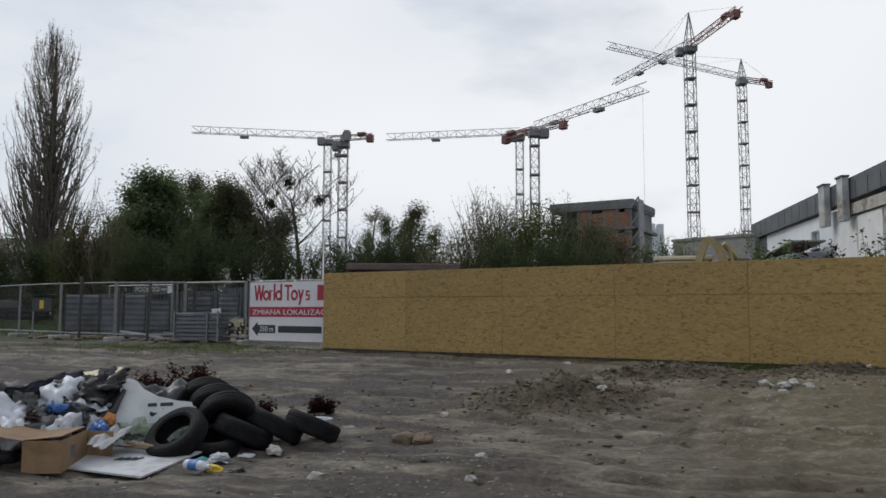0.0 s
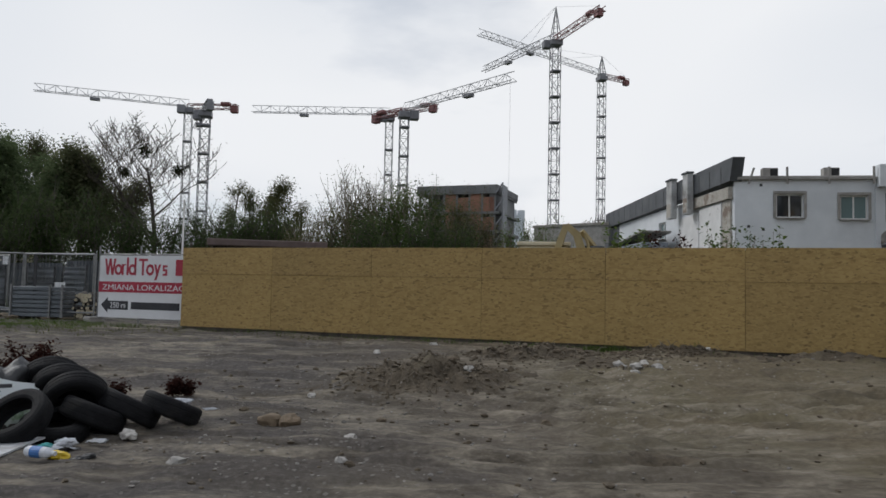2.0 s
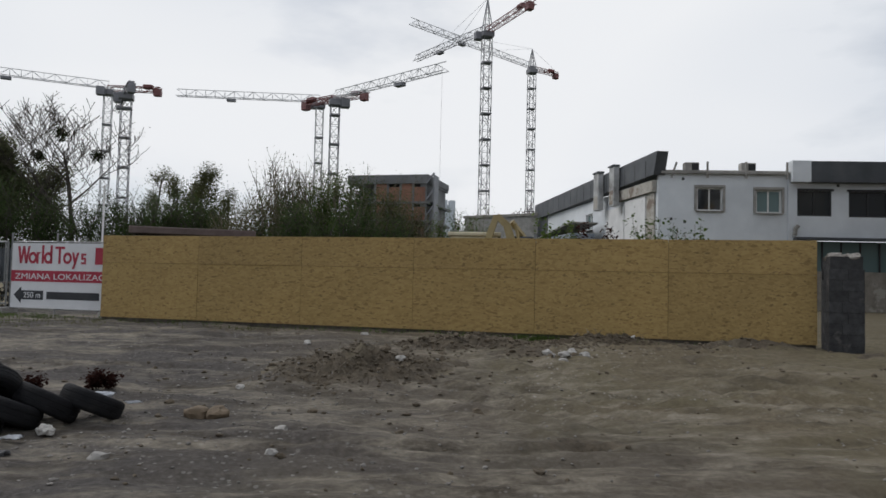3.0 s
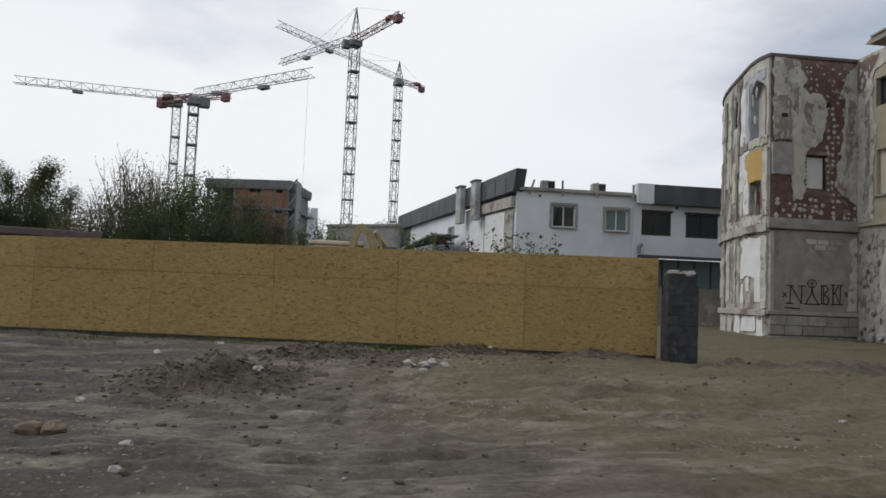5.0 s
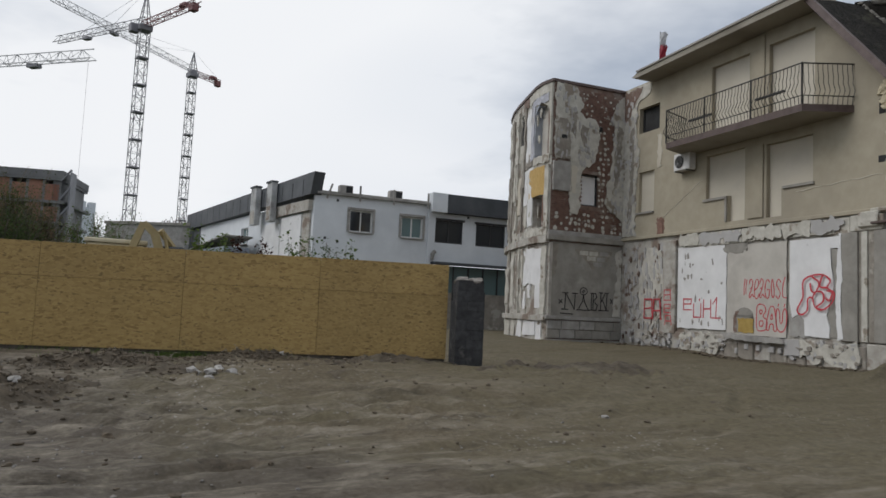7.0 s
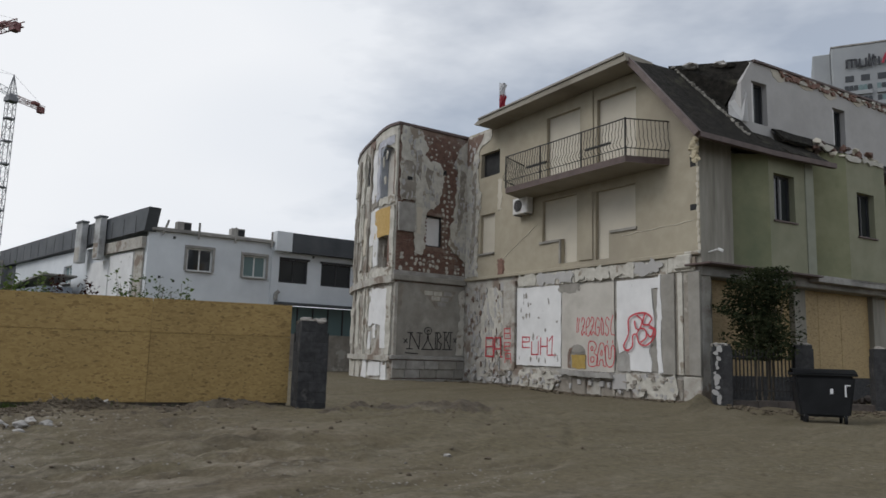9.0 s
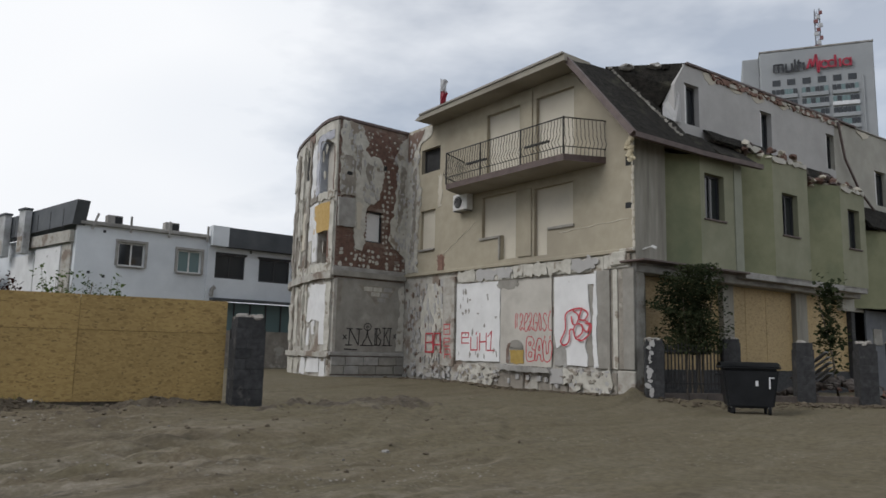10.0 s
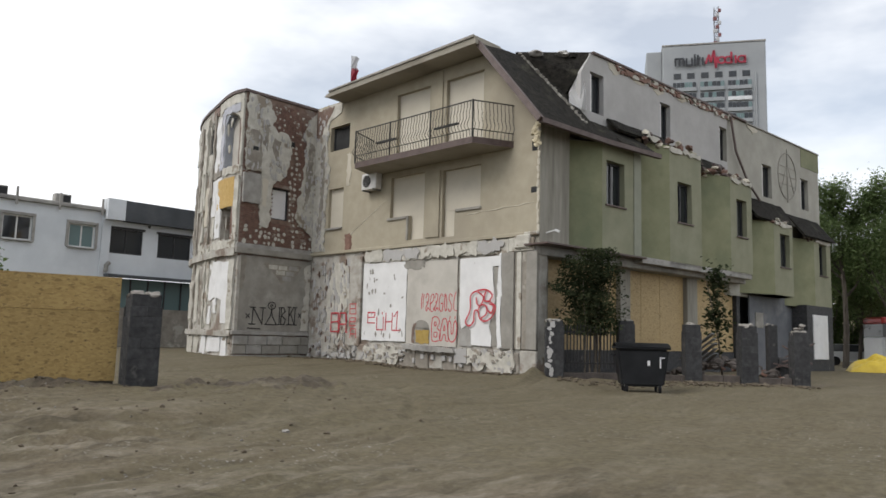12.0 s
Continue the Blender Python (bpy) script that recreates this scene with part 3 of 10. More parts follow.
    bs.inputs["Roughness"].default_value = 0.93
    bs.inputs["Specular IOR Level"].default_value = 0.25
    bp = nt.nodes.new("ShaderNodeBump")
    bp.inputs["Strength"].default_value, bp.inputs["Distance"].default_value = 0.8, 0.035
    link(noise_at(11, 10, 0.72), bp.inputs["Height"])
    b2 = nt.nodes.new("ShaderNodeBump")
    b2.inputs["Strength"].default_value, b2.inputs["Distance"].default_value = 0.6, 0.015
    link(both.outputs[0], b2.inputs["Height"])
    link(bp.outputs[0], b2.inputs["Normal"])
    link(b2.outputs[0], bs.inputs["Normal"])
    return m


SOIL = soil_material()
gx, gy = graded(-7.0, 14.0, 0.075, 1500), graded(4.0, 15.0, 0.075, 1500)
verts = [(x, y, ground_at(x, y)) for y in gy for x in gx]
nx = len(gx)
faces = [(j * nx + i, j * nx + i + 1, (j + 1) * nx + i + 1, (j + 1) * nx + i) for j in range(len(gy) - 1) for i in range(nx - 1)]
EARTH = surf("turned dark earth, pit shade too", (0.046, 0.035, 0.022), (0.11, 0.086, 0.057), 7.0, (0.145, 0.12, 0.08), 1.6, 0.6, 0.07, rough=0.95, bump=0.9, bscale=16, depth=0.05)
ground = new("ground", rows_mesh("ground", verts, faces, [SOIL, EARTH]))


def turned(x, y):
    """Where the soil is dark: dug up on the heaps, with a ragged edge, and shade painted in the first pit."""
    s = 0.0
    for hx, hy, a, b, h in HEAPS:
        d = ((x - hx) / a) ** 2 + ((y - hy) / b) ** 2
        if d < 6:
            s += h * math.exp(-d * 1.1)
    # the first pit takes the dark earth as its painted shade
    for hx, hy, a, b, h in PITS[:1]:
        s += 0.3 * math.exp(-((x - hx) / a) ** 2 - ((y - hy) / b) ** 2) if abs(x - hx) < 1.5 else 0.0
    return s + 0.07 * noise.noise(Vector((x * 2.3, y * 2.3, 8))) + 0.05 * noise.noise(Vector((x * 7, y * 7, 3))) > 0.07


marks = [0] * len(faces)
for i, q in enumerate(faces):
    x, y, _ = verts[q[0]]
    if -2 < x < 16 and 5.5 < y < 16 and turned(x, y):
        marks[i] = 1
ground.data.polygons.foreach_set("material_index", marks)
ground.data.polygons.foreach_set("use_smooth", [True] * len(faces))
tagged(ground, "dry trampled brown soil with ruts and gravel", "ground", kind="structure")

# ---- board fence ----
FENCE = upright(-2.9, 18.53, 12.96, -7.65, 0.56)
fence = thing("board_fence", FENCE, "long fence of golden oriented strand boards on bare soil", "fence")


def board(w, h, seed):
    bm = boxed(0.003, w - 0.003, -0.009, 0.009, 0.003, h - 0.003, bevel=0.002)
    return bm


k = 0
for row, (z0, h) in enumerate(((0.0, 1.25), (1.25, 0.625))):
    x = 0.0
    widths = (2.5, 2.5, 2.5, 2.5, 2.5, 2.55)
    for w in widths:
        ob = part("board", board(w, h, k), OSB, fence, m=pose(x, RND.uniform(-0.004, 0.004), z0, RND.uniform(-0.25, 0.25), 0, 0))
        x += w
        k += 1
bm = bmesh.new()
for i in range(7):
    box(bm, i * 2.5 - 0.04 + (0.06 if i == 0 else -0.06 if i == 6 else 0), i * 2.5 + 0.04 + (0.06 if i == 0 else -0.06 if i == 6 else 0), 0.062, 0.11, -0.35, 1.8)
    part("post", bm, WOOD, fence)
    bm = bmesh.new()
bm.free()
# dark strip added under the boards in place of their shadow line
part("sill", boxed(0.02, 15.03, 0.012, 0.06, -0.25, 0.012), BARK, fence, "dark strip for the shadow line under the boards")
for z in (0.25, 1.2, 1.7):
    part("rail", boxed(0.05, 15.0, 0.112, 0.16, z, z + 0.09), WOOD, fence)


# ---- block pillars ----
def block_pillar(m, h, w, seed, label, broken=0.0):
    """A pillar of dark split blocks, its top crumbled."""
    rnd = random.Random(seed)
    t = thing("block_pillar", m, label, "pillar", "garden pillars")
    part("core", boxed(-w / 2 + 0.02, w / 2 - 0.02, -w / 2 + 0.02, w / 2 - 0.02, -0.4, h - 0.1), DARK_BLOCK, t)
    me = None
    rows = int((h - 0.12) / 0.19)
    for r in range(rows):
        z = r * 0.19 - 0.06
        for side in range(4):
            cuts = (-w / 2, 0.02 if (r + side) % 2 else -0.07, w / 2)
            for a, b in zip(cuts, cuts[1:]):
                if r > rows - 2 and rnd.random() < broken:
                    continue
                d = rnd.uniform(0.0, 0.006)
                bm = boxed(a + 0.001, b - 0.001, -w / 2 - d, -w / 2 + 0.06, z + 0.001, z + 0.189, bevel=0.004)
                part("block", bm, DARK_BLOCK, t, m=pose(0, 0, 0, 0, 0, 90 * side))
    bm = bmesh.new()
    for i in range(5):
        lump(bm, (rnd.uniform(-0.3, 0.3) * w, rnd.uniform(-0.3, 0.3) * w, h - 0.10 + rnd.uniform(-0.04, 0.02)), (w * 0.24, w * 0.24, 0.07), seed + i, 2, 0.5)
    part("cap", bm, OLD_CAP, t, "crumbled pale mortar cap")
    return t


block_pillar(upright(10.40, 10.66, 12.96, -7.65, 0.46), 1.78, 0.56, 3, "dark grey split block pillar with a crumbled mortar top beside the board fence", 0.25)

# ---- ruined house ----
CX, CY = 21.57, 6.39
GABLE = upright(CX, CY, math.sin(radians(20)), math.cos(radians(20)))          # x from the street corner along the gable wall, y outwards
SIDE = upright(CX, CY, math.cos(radians(24)), -math.sin(radians(24)))          # x along the street front, y inwards
TUR = upright(22.37, 18.57, math.cos(radians(20)), -math.sin(radians(20)))     # x from the turret's corner to the house, y inwards
house = thing("house", None, "half-stripped three-storey house with peeling plaster, green bays and graffiti", "house")


def wobble(x0, x1, z0, z1, seed, amp=0.12, n=9):
    """An uneven outline round a rectangle."""
    r = random.Random(seed)
    pts = []
    for (a, b), (c, d) in (((x0, z0), (x1, z0)), ((x1, z0), (x1, z1)), ((x1, z1), (x0, z1)), ((x0, z1), (x0, z0))):
        for k in range(n):
            t = k / n
            q = 0.35 if k == 0 else 1
            pts.append((a + (c - a) * t + r.uniform(-amp, amp) * q, b + (d - b) * t + r.uniform(-amp, amp) * q))
    return pts


def patch(x0, x1, z0, z1, y, thick, material, m, seed, amp=0.1, label="", out=1, n=9):
    """A sheet of plaster or board left on a wall, with a torn edge."""
    bm = bmesh.new()
    pts = wobble(x0, x1, z0, z1, seed, amp, n)
    prism(bm, pts, y, y + out * thick)
    return part("plaster_patch", bm, material, house, label, m=m)


def torn(outline, y, thick, material, m, seed, label="", amp=0.05, out=1, step=0.13, name="plaster_patch"):
    """A sheet left on a wall, its outline broken up into a ragged edge."""
    pts = []
    for (a, b), (c, d) in zip(outline, outline[1:] + outline[:1]):
        n = max(1, round(math.hypot(c - a, d - b) / step))
        for k in range(n):
            x, z = a + (c - a) * k / n, b + (d - b) * k / n
            pts.append((x + amp * 1.6 * noise.noise(Vector((x * 5.0, z * 5.0, seed))), z + amp * 1.6 * noise.noise(Vector((x * 5.0, z * 5.0, seed + 9.0)))))
    bm = bmesh.new()
    prism(bm, pts, y, y + out * thick)
    return part(name, bm, material, house, label, m=m)


def flake(bm, x, z, w, h, y0, y1, seed):
    """A scab of paint or plaster with a jagged outline."""
    r = random.Random(seed)
    n = r.randrange(6, 11)
    pts = []
    for k in range(n):
        a = 2 * math.pi * k / n + r.uniform(-0.25, 0.25)
        q = r.uniform(0.45, 1.0)
        pts.append((x - w / 2 * q * math.cos(a), z + h / 2 * q * math.sin(a)))
    prism(bm, pts, y0, y1)


def flat(x0, x1, z0, z1, y0, y1, material, m, name="panel", label="", bevel=0.006):
    return part(name, boxed(x0, x1, y0, y1, z0, z1, bevel=bevel), material, house, label, m=m)


def window(x0, x1, z0, z1, y, m, out, frame_mat=None, pane=None, mullion=True, sill=True, label="", parent=None, reveal=None):
    """A window set into an opening: frame, panes, sill. out: +1 or -1, the outward side along y."""
    frame_mat, pane = frame_mat or FRAME_DARK, pane or GLASS
    w = 0.07
    bm = bmesh.new()
    ya, yb = sorted((y, y - out * 0.07))
    box(bm, x0, x1, ya, yb, z0, z0 + w)
    box(bm, x0, x1, ya, yb, z1 - w, z1)
    box(bm, x0, x0 + w, ya, yb, z0 + w, z1 - w)
    box(bm, x1 - w, x1, ya, yb, z0 + w, z1 - w)
    if mullion:
        c = (x0 + x1) / 2
        box(bm, c - w / 2, c + w / 2, ya, yb, z0 + w, z1 - w)
    win = part("window", bm, frame_mat, parent or house, label, m=m)
    bm = boxed(x0 + w * 0.6, x1 - w * 0.6, y - out * 0.05, y - out * 0.04, z0 + w * 0.6, z1 - w * 0.6)
    part("pane", bm, pane, win)
    if sill:
        ya, yb = sorted((y - out * 0.02, y + out * 0.26))
        part("sill", boxed(x0 - 0.06, x1 + 0.06, ya, yb, z0 - 0.06, z0 - 0.005, bevel=0.008), FASCIA if sill is True else sill, win)
    return win


# gable wall: shuttered openings, two of them stepped down to a door's foot
OPEN = [(4.92, 6.65, 8.1, 10.5), (2.36, 4.09, 8.1, 10.5), (5.07, 6.87, 5.84, 7.36), (5.07, 5.83, 4.95, 5.84), (2.42, 4.17, 5.84, 7.26), (3.57, 4.17, 4.92, 5.84),
        (9.46, 10.71, 8.95, 9.97), (9.71, 10.66, 5.76, 7.37)]


def gable_top(x):
    return 10.98 if x > 2.4 else 8.25 + x * 1.13


part("wall", walled(0.0, 11.72, 4.72, 10.98, -0.38, 0.0, OPEN, top=gable_top, rough=0.012), RENDER_BEIGE, house, "stained beige rendered gable wall", m=GABLE)
for i, (a, b, c, d) in enumerate(OPEN[:6]):
    ob = flat(a - 0.02, b + 0.02, c - 0.02, d + 0.02, -0.2, -0.15, SHUTTER_WHITE, GABLE, "shutter", "closed cream roller shutter")
flat(9.69, 10.68, 5.74, 7.39, -0.2, -0.14, SHUTTER_WHITE, GABLE, "shutter")
# the pane is near-black in place of the unlit room
window(9.46, 10.71, 8.95, 9.97, -0.18, GABLE, 1, sill=False, mullion=False, pane=OPENING_SHADE, label="empty window with a near-black pane for its unlit inside")
flat(4.25, 4.8, 7.95, 10.9, 0.002, 0.05, RENDER_BEIGE, GABLE, "pilaster")
flat(4.28, 4.92, 4.95, 7.3, 0.002, 0.05, RENDER_BEIGE, GABLE, "pilaster")
flat(9.7, 10.75, 5.68, 5.75, -0.1, 0.09, CONCRETE, GABLE, "sill")
# apron mouldings round the stepped openings
for a, b, c, d in ((5.86, 6.98, 5.74, 5.83), (5.84, 5.93, 4.95, 5.83), (2.36, 3.5, 5.74, 5.83)):
    flat(a, b, c, d, 0.002, 0.06, PLASTER_GREY, GABLE, "moulding")
# white seam where an old conduit ran
for (x0, z0), (x1, z1) in (((0.2, 5.72), (3.0, 5.60)), ((7.1, 6.55), (9.3, 5.35))):
    bm = bmesh.new()
    n = 9
    tube(bm, [(x0 + (x1 - x0) * k / n, 0.004, z0 + (z1 - z0) * k / n + 0.02 * math.sin(k * 2.1)) for k in range(n + 1)], [0.007 + 0.006 * (k % 3) for k in range(n + 1)], 5)
    part("conduit_seam", bm, SHUTTER_WHITE, house, m=GABLE)
# near-black slabs for the shade in small holes, and the torn corner strip
flat(0.06, 0.34, 6.02, 6.22, -0.1, 0.012, OPENING_SHADE, GABLE, "hole", bevel=0.02)
bm = bmesh.new()
for k in range(14):
    lump(bm, (0.05 + RND.uniform(-0.02, 0.03), 0.02, 4.9 + k * 0.23), (0.05, 0.025, 0.13), k, 1, 0.6)
tagged(part("torn_edge", bm, SHUTTER_WHITE, house, m=GABLE), kind="stuff")
bm = bmesh.new()
for k in range(7):
    lump(bm, (0.12 + RND.uniform(-0.12, 0.12), 0.03, 7.55 + k * 0.1), (0.12, 0.06, 0.1), 20 + k, 2, 0.7)
tagged(part("torn_edge", bm, FOAM, house, "torn yellow insulation at the corner", m=GABLE), kind="stuff")
flat(0.0, 0.3, 7.35, 7.75, -0.02, 0.006, OPENING_SHADE, GABLE, "hole", bevel=0.0)
# ragged brick strip next to the turret
torn([(9.9, 10.9), (10.1, 10.5), (10.75, 10.3), (10.85, 9.95), (10.85, 8.8), (10.7, 8.2), (10.85, 6.4), (10.8, 4.85), (11.7, 4.85), (11.7, 10.9)], 0.003, 0.03, CREAM, GABLE, 5, "flaking cream plaster beside the turret", 0.1)
torn([(10.45, 10.85), (10.9, 10.3), (11.3, 9.7), (11.68, 9.5), (11.68, 10.85)], 0.035, 0.012, MORTAR, GABLE, 6, "bare brown brick in the corner", 0.09)
torn([(11.0, 9.3), (11.25, 9.0), (11.2, 7.0), (11.35, 5.4), (11.05, 5.6), (10.98, 7.6)], 0.035, 0.01, SCAR, GABLE, 7, amp=0.08)
bm = bmesh.new()
for k in range(60):
    flake(bm, RND.uniform(10.75, 11.6), RND.uniform(4.9, 10.6), RND.uniform(0.05, 0.2), RND.uniform(0.1, 0.4), 0.03, 0.05 + 0.001 * (k % 8), k + 1300)
tagged(part("flaked_paint", bm, DORMER, house, "pale flakes of plaster in the corner", m=GABLE), kind="stuff")
patch(9.1, 9.5, 4.75, 5.4, 0.003, 0.012, BRICK, GABLE, 8, 0.08)
patch(9.3, 9.55, 7.45, 8.7, 0.003, 0.012, SHUTTER_WHITE, GABLE, 9, 0.08)

# gable wall, ground floor
part("wall", walled(0.0, 11.72, 0.1, 4.72, -0.42, -0.02, [(4.72, 5.45, 1.28, 1.9)], rough=0.05, step=0.22), PLASTER, house, "ground floor wall of peeling plaster", m=GABLE)
for k in range(16):
    x = 0.15 + k * 0.5
    part("cornice_block", boxed(x, x + 0.49, -0.02, 0.07 + RND.uniform(-0.03, 0.02), 4.2 + RND.uniform(-0.02, 0.02), 4.675 + RND.uniform(-0.05, 0.0), bevel=0.02), CREAM, house, m=GABLE)
x, k = 8.1, 0
while x > 0.7:
    w = RND.uniform(0.35, 1.1)
    if RND.random() < 0.8:
        torn([(x, 4.27), (x - w, 4.25), (x - w - 0.1, 4.5), (x - w, 4.66), (x, 4.64)], 0.072, 0.03, RND.choice((CREAM, DORMER, CREAM)), GABLE, 60 + k, "pale broken plaster of the cornice", 0.11, step=0.07)
    x -= w + RND.uniform(0.03, 0.18)
    k += 1
flat(0.25, 0.85, 4.3, 4.72, 0.05, 0.16, CREAM, GABLE, "cornice_end", "broken pale end of the cornice", bevel=0.03)
flat(0.0, 11.7, 4.68, 4.8, -0.02, 0.1, RENDER_BEIGE, GABLE, "ledge", bevel=0.015)
flat(-0.02, 0.5, 4.69, 4.8, -0.01, 0.12, CREAM, GABLE, "ledge", "broken pale ledge", bevel=0.02)
patch(5.8, 8.2, 1.32, 4.2, 0.012, 0.03, WHITE_PANEL, GABLE, 11, 0.02, "white painted panel with chipped spots")
patch(3.33, 5.77, 1.2, 4.12, 0.012, 0.022, GREY_PANEL, GABLE, 12, 0.012, "grey beige panel")
patch(4.9, 5.9, 3.9, 4.2, 0.036, 0.01, PLASTER_GREY, GABLE, 13, 0.08)
bm = bmesh.new()
prism(bm, [(3.2, 4.12), (1.47, 4.13), (1.51, 3.81), (1.79, 3.8), (1.76, 3.3), (1.67, 2.73), (1.78, 2.3), (1.91, 1.88), (1.8, 1.55), (1.82, 1.25), (2.65, 1.29), (2.67, 1.75), (2.85, 1.93), (3.1, 1.8), (3.2, 2.3)], 0.012, 0.045)
part("panel", bm, WHITE_PANEL, house, "torn white panel", m=GABLE)
patch(2.62, 3.2, 1.25, 1.95, 0.012, 0.012, CONCRETE, GABLE, 15, 0.03)
torn([(1.78, 3.8), (1.5, 3.75), (1.48, 1.3), (1.85, 1.26), (1.9, 1.9), (1.68, 2.7)], 0.008, 0.012, PLASTER_GREY, GABLE, 22, "bare grey wall behind the torn panel", 0.03)
# arched niche, ochre inside
bm = bmesh.new()
arch = [(5.42, 1.27), (4.57, 1.27), (4.57, 1.75)] + [(5.0 + 0.42 * math.cos(a), 1.75 + 0.34 * math.sin(a)) for a in (k * math.pi / 8 for k in range(1, 8))] + [(5.42, 1.75)]
prism(bm, arch, 0.036, 0.044)
part("niche", bm, PLASTER_GREY, house, "grey arched niche", m=GABLE)
bm = bmesh.new()
prism(bm, [(5.45, 1.3), (5.3, 1.28), (5.32, 1.8), (5.2, 1.98), (5.36, 1.96), (5.45, 1.75)], 0.045, 0.052)
part("niche_shadow_side", bm, MORTAR, house, m=GABLE)
patch(4.6, 5.24, 1.28, 1.74, 0.046, 0.01, surf("ochre foam", (0.30, 0.20, 0.05), (0.40, 0.28, 0.08), 4.0), GABLE, 16, 0.03)
bm = bmesh.new()
for k in range(26):
    x, z = RND.uniform(5.95, 8.05), RND.choice((RND.uniform(3.0, 3.9), RND.uniform(1.5, 1.75), RND.uniform(2.3, 3.3)))
    lump(bm, (x, 0.043, z), (RND.uniform(0.02, 0.07), 0.006, RND.uniform(0.04, 0.14)), k, 1, 0.7)
tagged(part("chips", bm, PLASTER_GREY, house, "grey chips in the white panel", m=GABLE), kind="stuff")
# pilasters at both ends
flat(8.27, 8.96, 1.1, 4.5, -0.02, 0.12, PLASTER, GABLE, "pilaster", bevel=0.02)
for a, b, d, mt in ((1.42, 1.5, 0.08, WHITE_PANEL), (0.9, 1.4, 0.09, PLASTER_GREY), (0.82, 0.9, 0.03, SCAR), (0.62, 0.8, 0.07, CREAM), (0.42, 0.6, 0.05, SCAR), (0.0, 0.4, 0.1, PLASTER_GREY)):
    flat(a, b, 1.2, 4.2, -0.02, d, mt, GABLE, "pilaster", bevel=0.012)
torn([(1.5, 3.9), (1.4, 3.8), (1.36, 3.0), (1.42, 2.2), (1.34, 1.25), (1.5, 1.22), (1.56, 2.4)], 0.092, 0.012, WHITE_PANEL, GABLE, 23, "torn white edge of a panel", 0.03)
# plinth: broken stones, a projecting slab, square pale blocks under it
for k in range(13):
    x = k * 0.65
    part("plinth_block", boxed(x, x + 0.64, -0.02, 0.08 + RND.uniform(-0.03, 0.04), 0.2, 1.13 + RND.uniform(-0.08, 0.05), bevel=0.03), SCAR if k % 3 else PLASTER, house, m=GABLE)
torn([(5.75, 1.24), (3.3, 1.16), (3.2, 1.02), (4.2, 1.0), (5.6, 1.08)], 0.06, 0.22, CONCRETE, GABLE, 18, "projecting broken concrete slab", 0.03)
for x, zz, w in ((4.9, 0.75, 0.17), (4.4, 0.74, 0.16), (3.9, 0.72, 0.2), (3.55, 0.7, 0.14), (5.3, 0.6, 0.12), (8.9, 0.62, 0.2), (9.3, 0.62, 0.22), (9.9, 0.64, 0.5), (8.2, 0.6, 0.2), (10.5, 0.64, 0.2), (10.9, 0.66, 0.16)):
    flat(x - w, x, zz, zz + 0.18, 0.05, 0.15, DORMER, GABLE, "pale_block", bevel=0.02)
torn([(2.95, 1.16), (0.9, 1.1), (0.75, 0.9), (0.85, 0.42), (1.5, 0.4), (1.9, 0.62), (2.3, 0.5), (2.6, 0.75), (3.0, 0.7)], 0.1, 0.05, CREAM, GABLE, 19, "broken beige facing of the plinth", 0.09)
torn([(3.25, 1.14), (2.75, 1.16), (2.7, 0.7), (3.3, 0.66)], 0.1, 0.07, DORMER, GABLE, 21, "pale block of the plinth", 0.03)
torn([(7.9, 1.1), (6.9, 1.2), (6.2, 1.16), (5.9, 0.9), (6.1, 0.5), (7.2, 0.45), (8.0, 0.5)], 0.09, 0.05, CREAM, GABLE, 24, "broken pale facing of the plinth", 0.1)
bm = bmesh.new()
for k in range(60):
    x = RND.choice((RND.uniform(5.6, 8.1), RND.uniform(0.8, 3.0), RND.uniform(8.4, 11.5)))
    flake(bm, x, RND.uniform(0.5, 1.12), RND.uniform(0.08, 0.26), RND.uniform(0.1, 0.26), 0.06, 0.155 + 0.002 * (k % 9), k + 40)
tagged(part("plinth_stone", bm, DORMER, house, "white stones showing in the plinth", m=GABLE), kind="stuff")
bm = bmesh.new()
for k in range(50):
    x = RND.choice((RND.uniform(5.6, 8.1), RND.uniform(0.8, 3.0), RND.uniform(8.4, 11.5)))
    flake(bm, x, RND.uniform(0.4, 1.1), RND.uniform(0.1, 0.35), RND.uniform(0.06, 0.2), 0.1, 0.176 + 0.002 * (k % 9), k + 400)
tagged(part("plinth_scar", bm, SCAR, house, "grey brown scars in the plinth", m=GABLE), kind="stuff")
torn([(10.0, 4.3), (9.2, 4.3), (9.05, 3.0), (9.15, 1.7), (9.6, 1.3), (10.4, 1.6), (10.5, 3.2)], -0.03, 0.045, CREAM, GABLE, 25, "pale flaking paint on the ground floor", 0.12)
bm = bmesh.new()
for k in range(130):
    flake(bm, RND.uniform(9.05, 11.5), RND.uniform(0.8, 4.4), RND.uniform(0.05, 0.2), RND.uniform(0.1, 0.5), -0.03, 0.024 + 0.001 * (k % 10), k + 200)
tagged(part("flaked_paint", bm, DORMER, house, "pale flakes of old paint", m=GABLE), kind="stuff")
bm = bmesh.new()
for k in range(26):
    flake(bm, RND.uniform(9.05, 11.5), RND.uniform(0.8, 4.4), RND.uniform(0.05, 0.16), RND.uniform(0.1, 0.4), -0.03, 0.036 + 0.001 * (k % 7), k + 700)
tagged(part("flaked_paint", bm, MORTAR, house, "brown scars in the plaster", m=GABLE), kind="stuff")

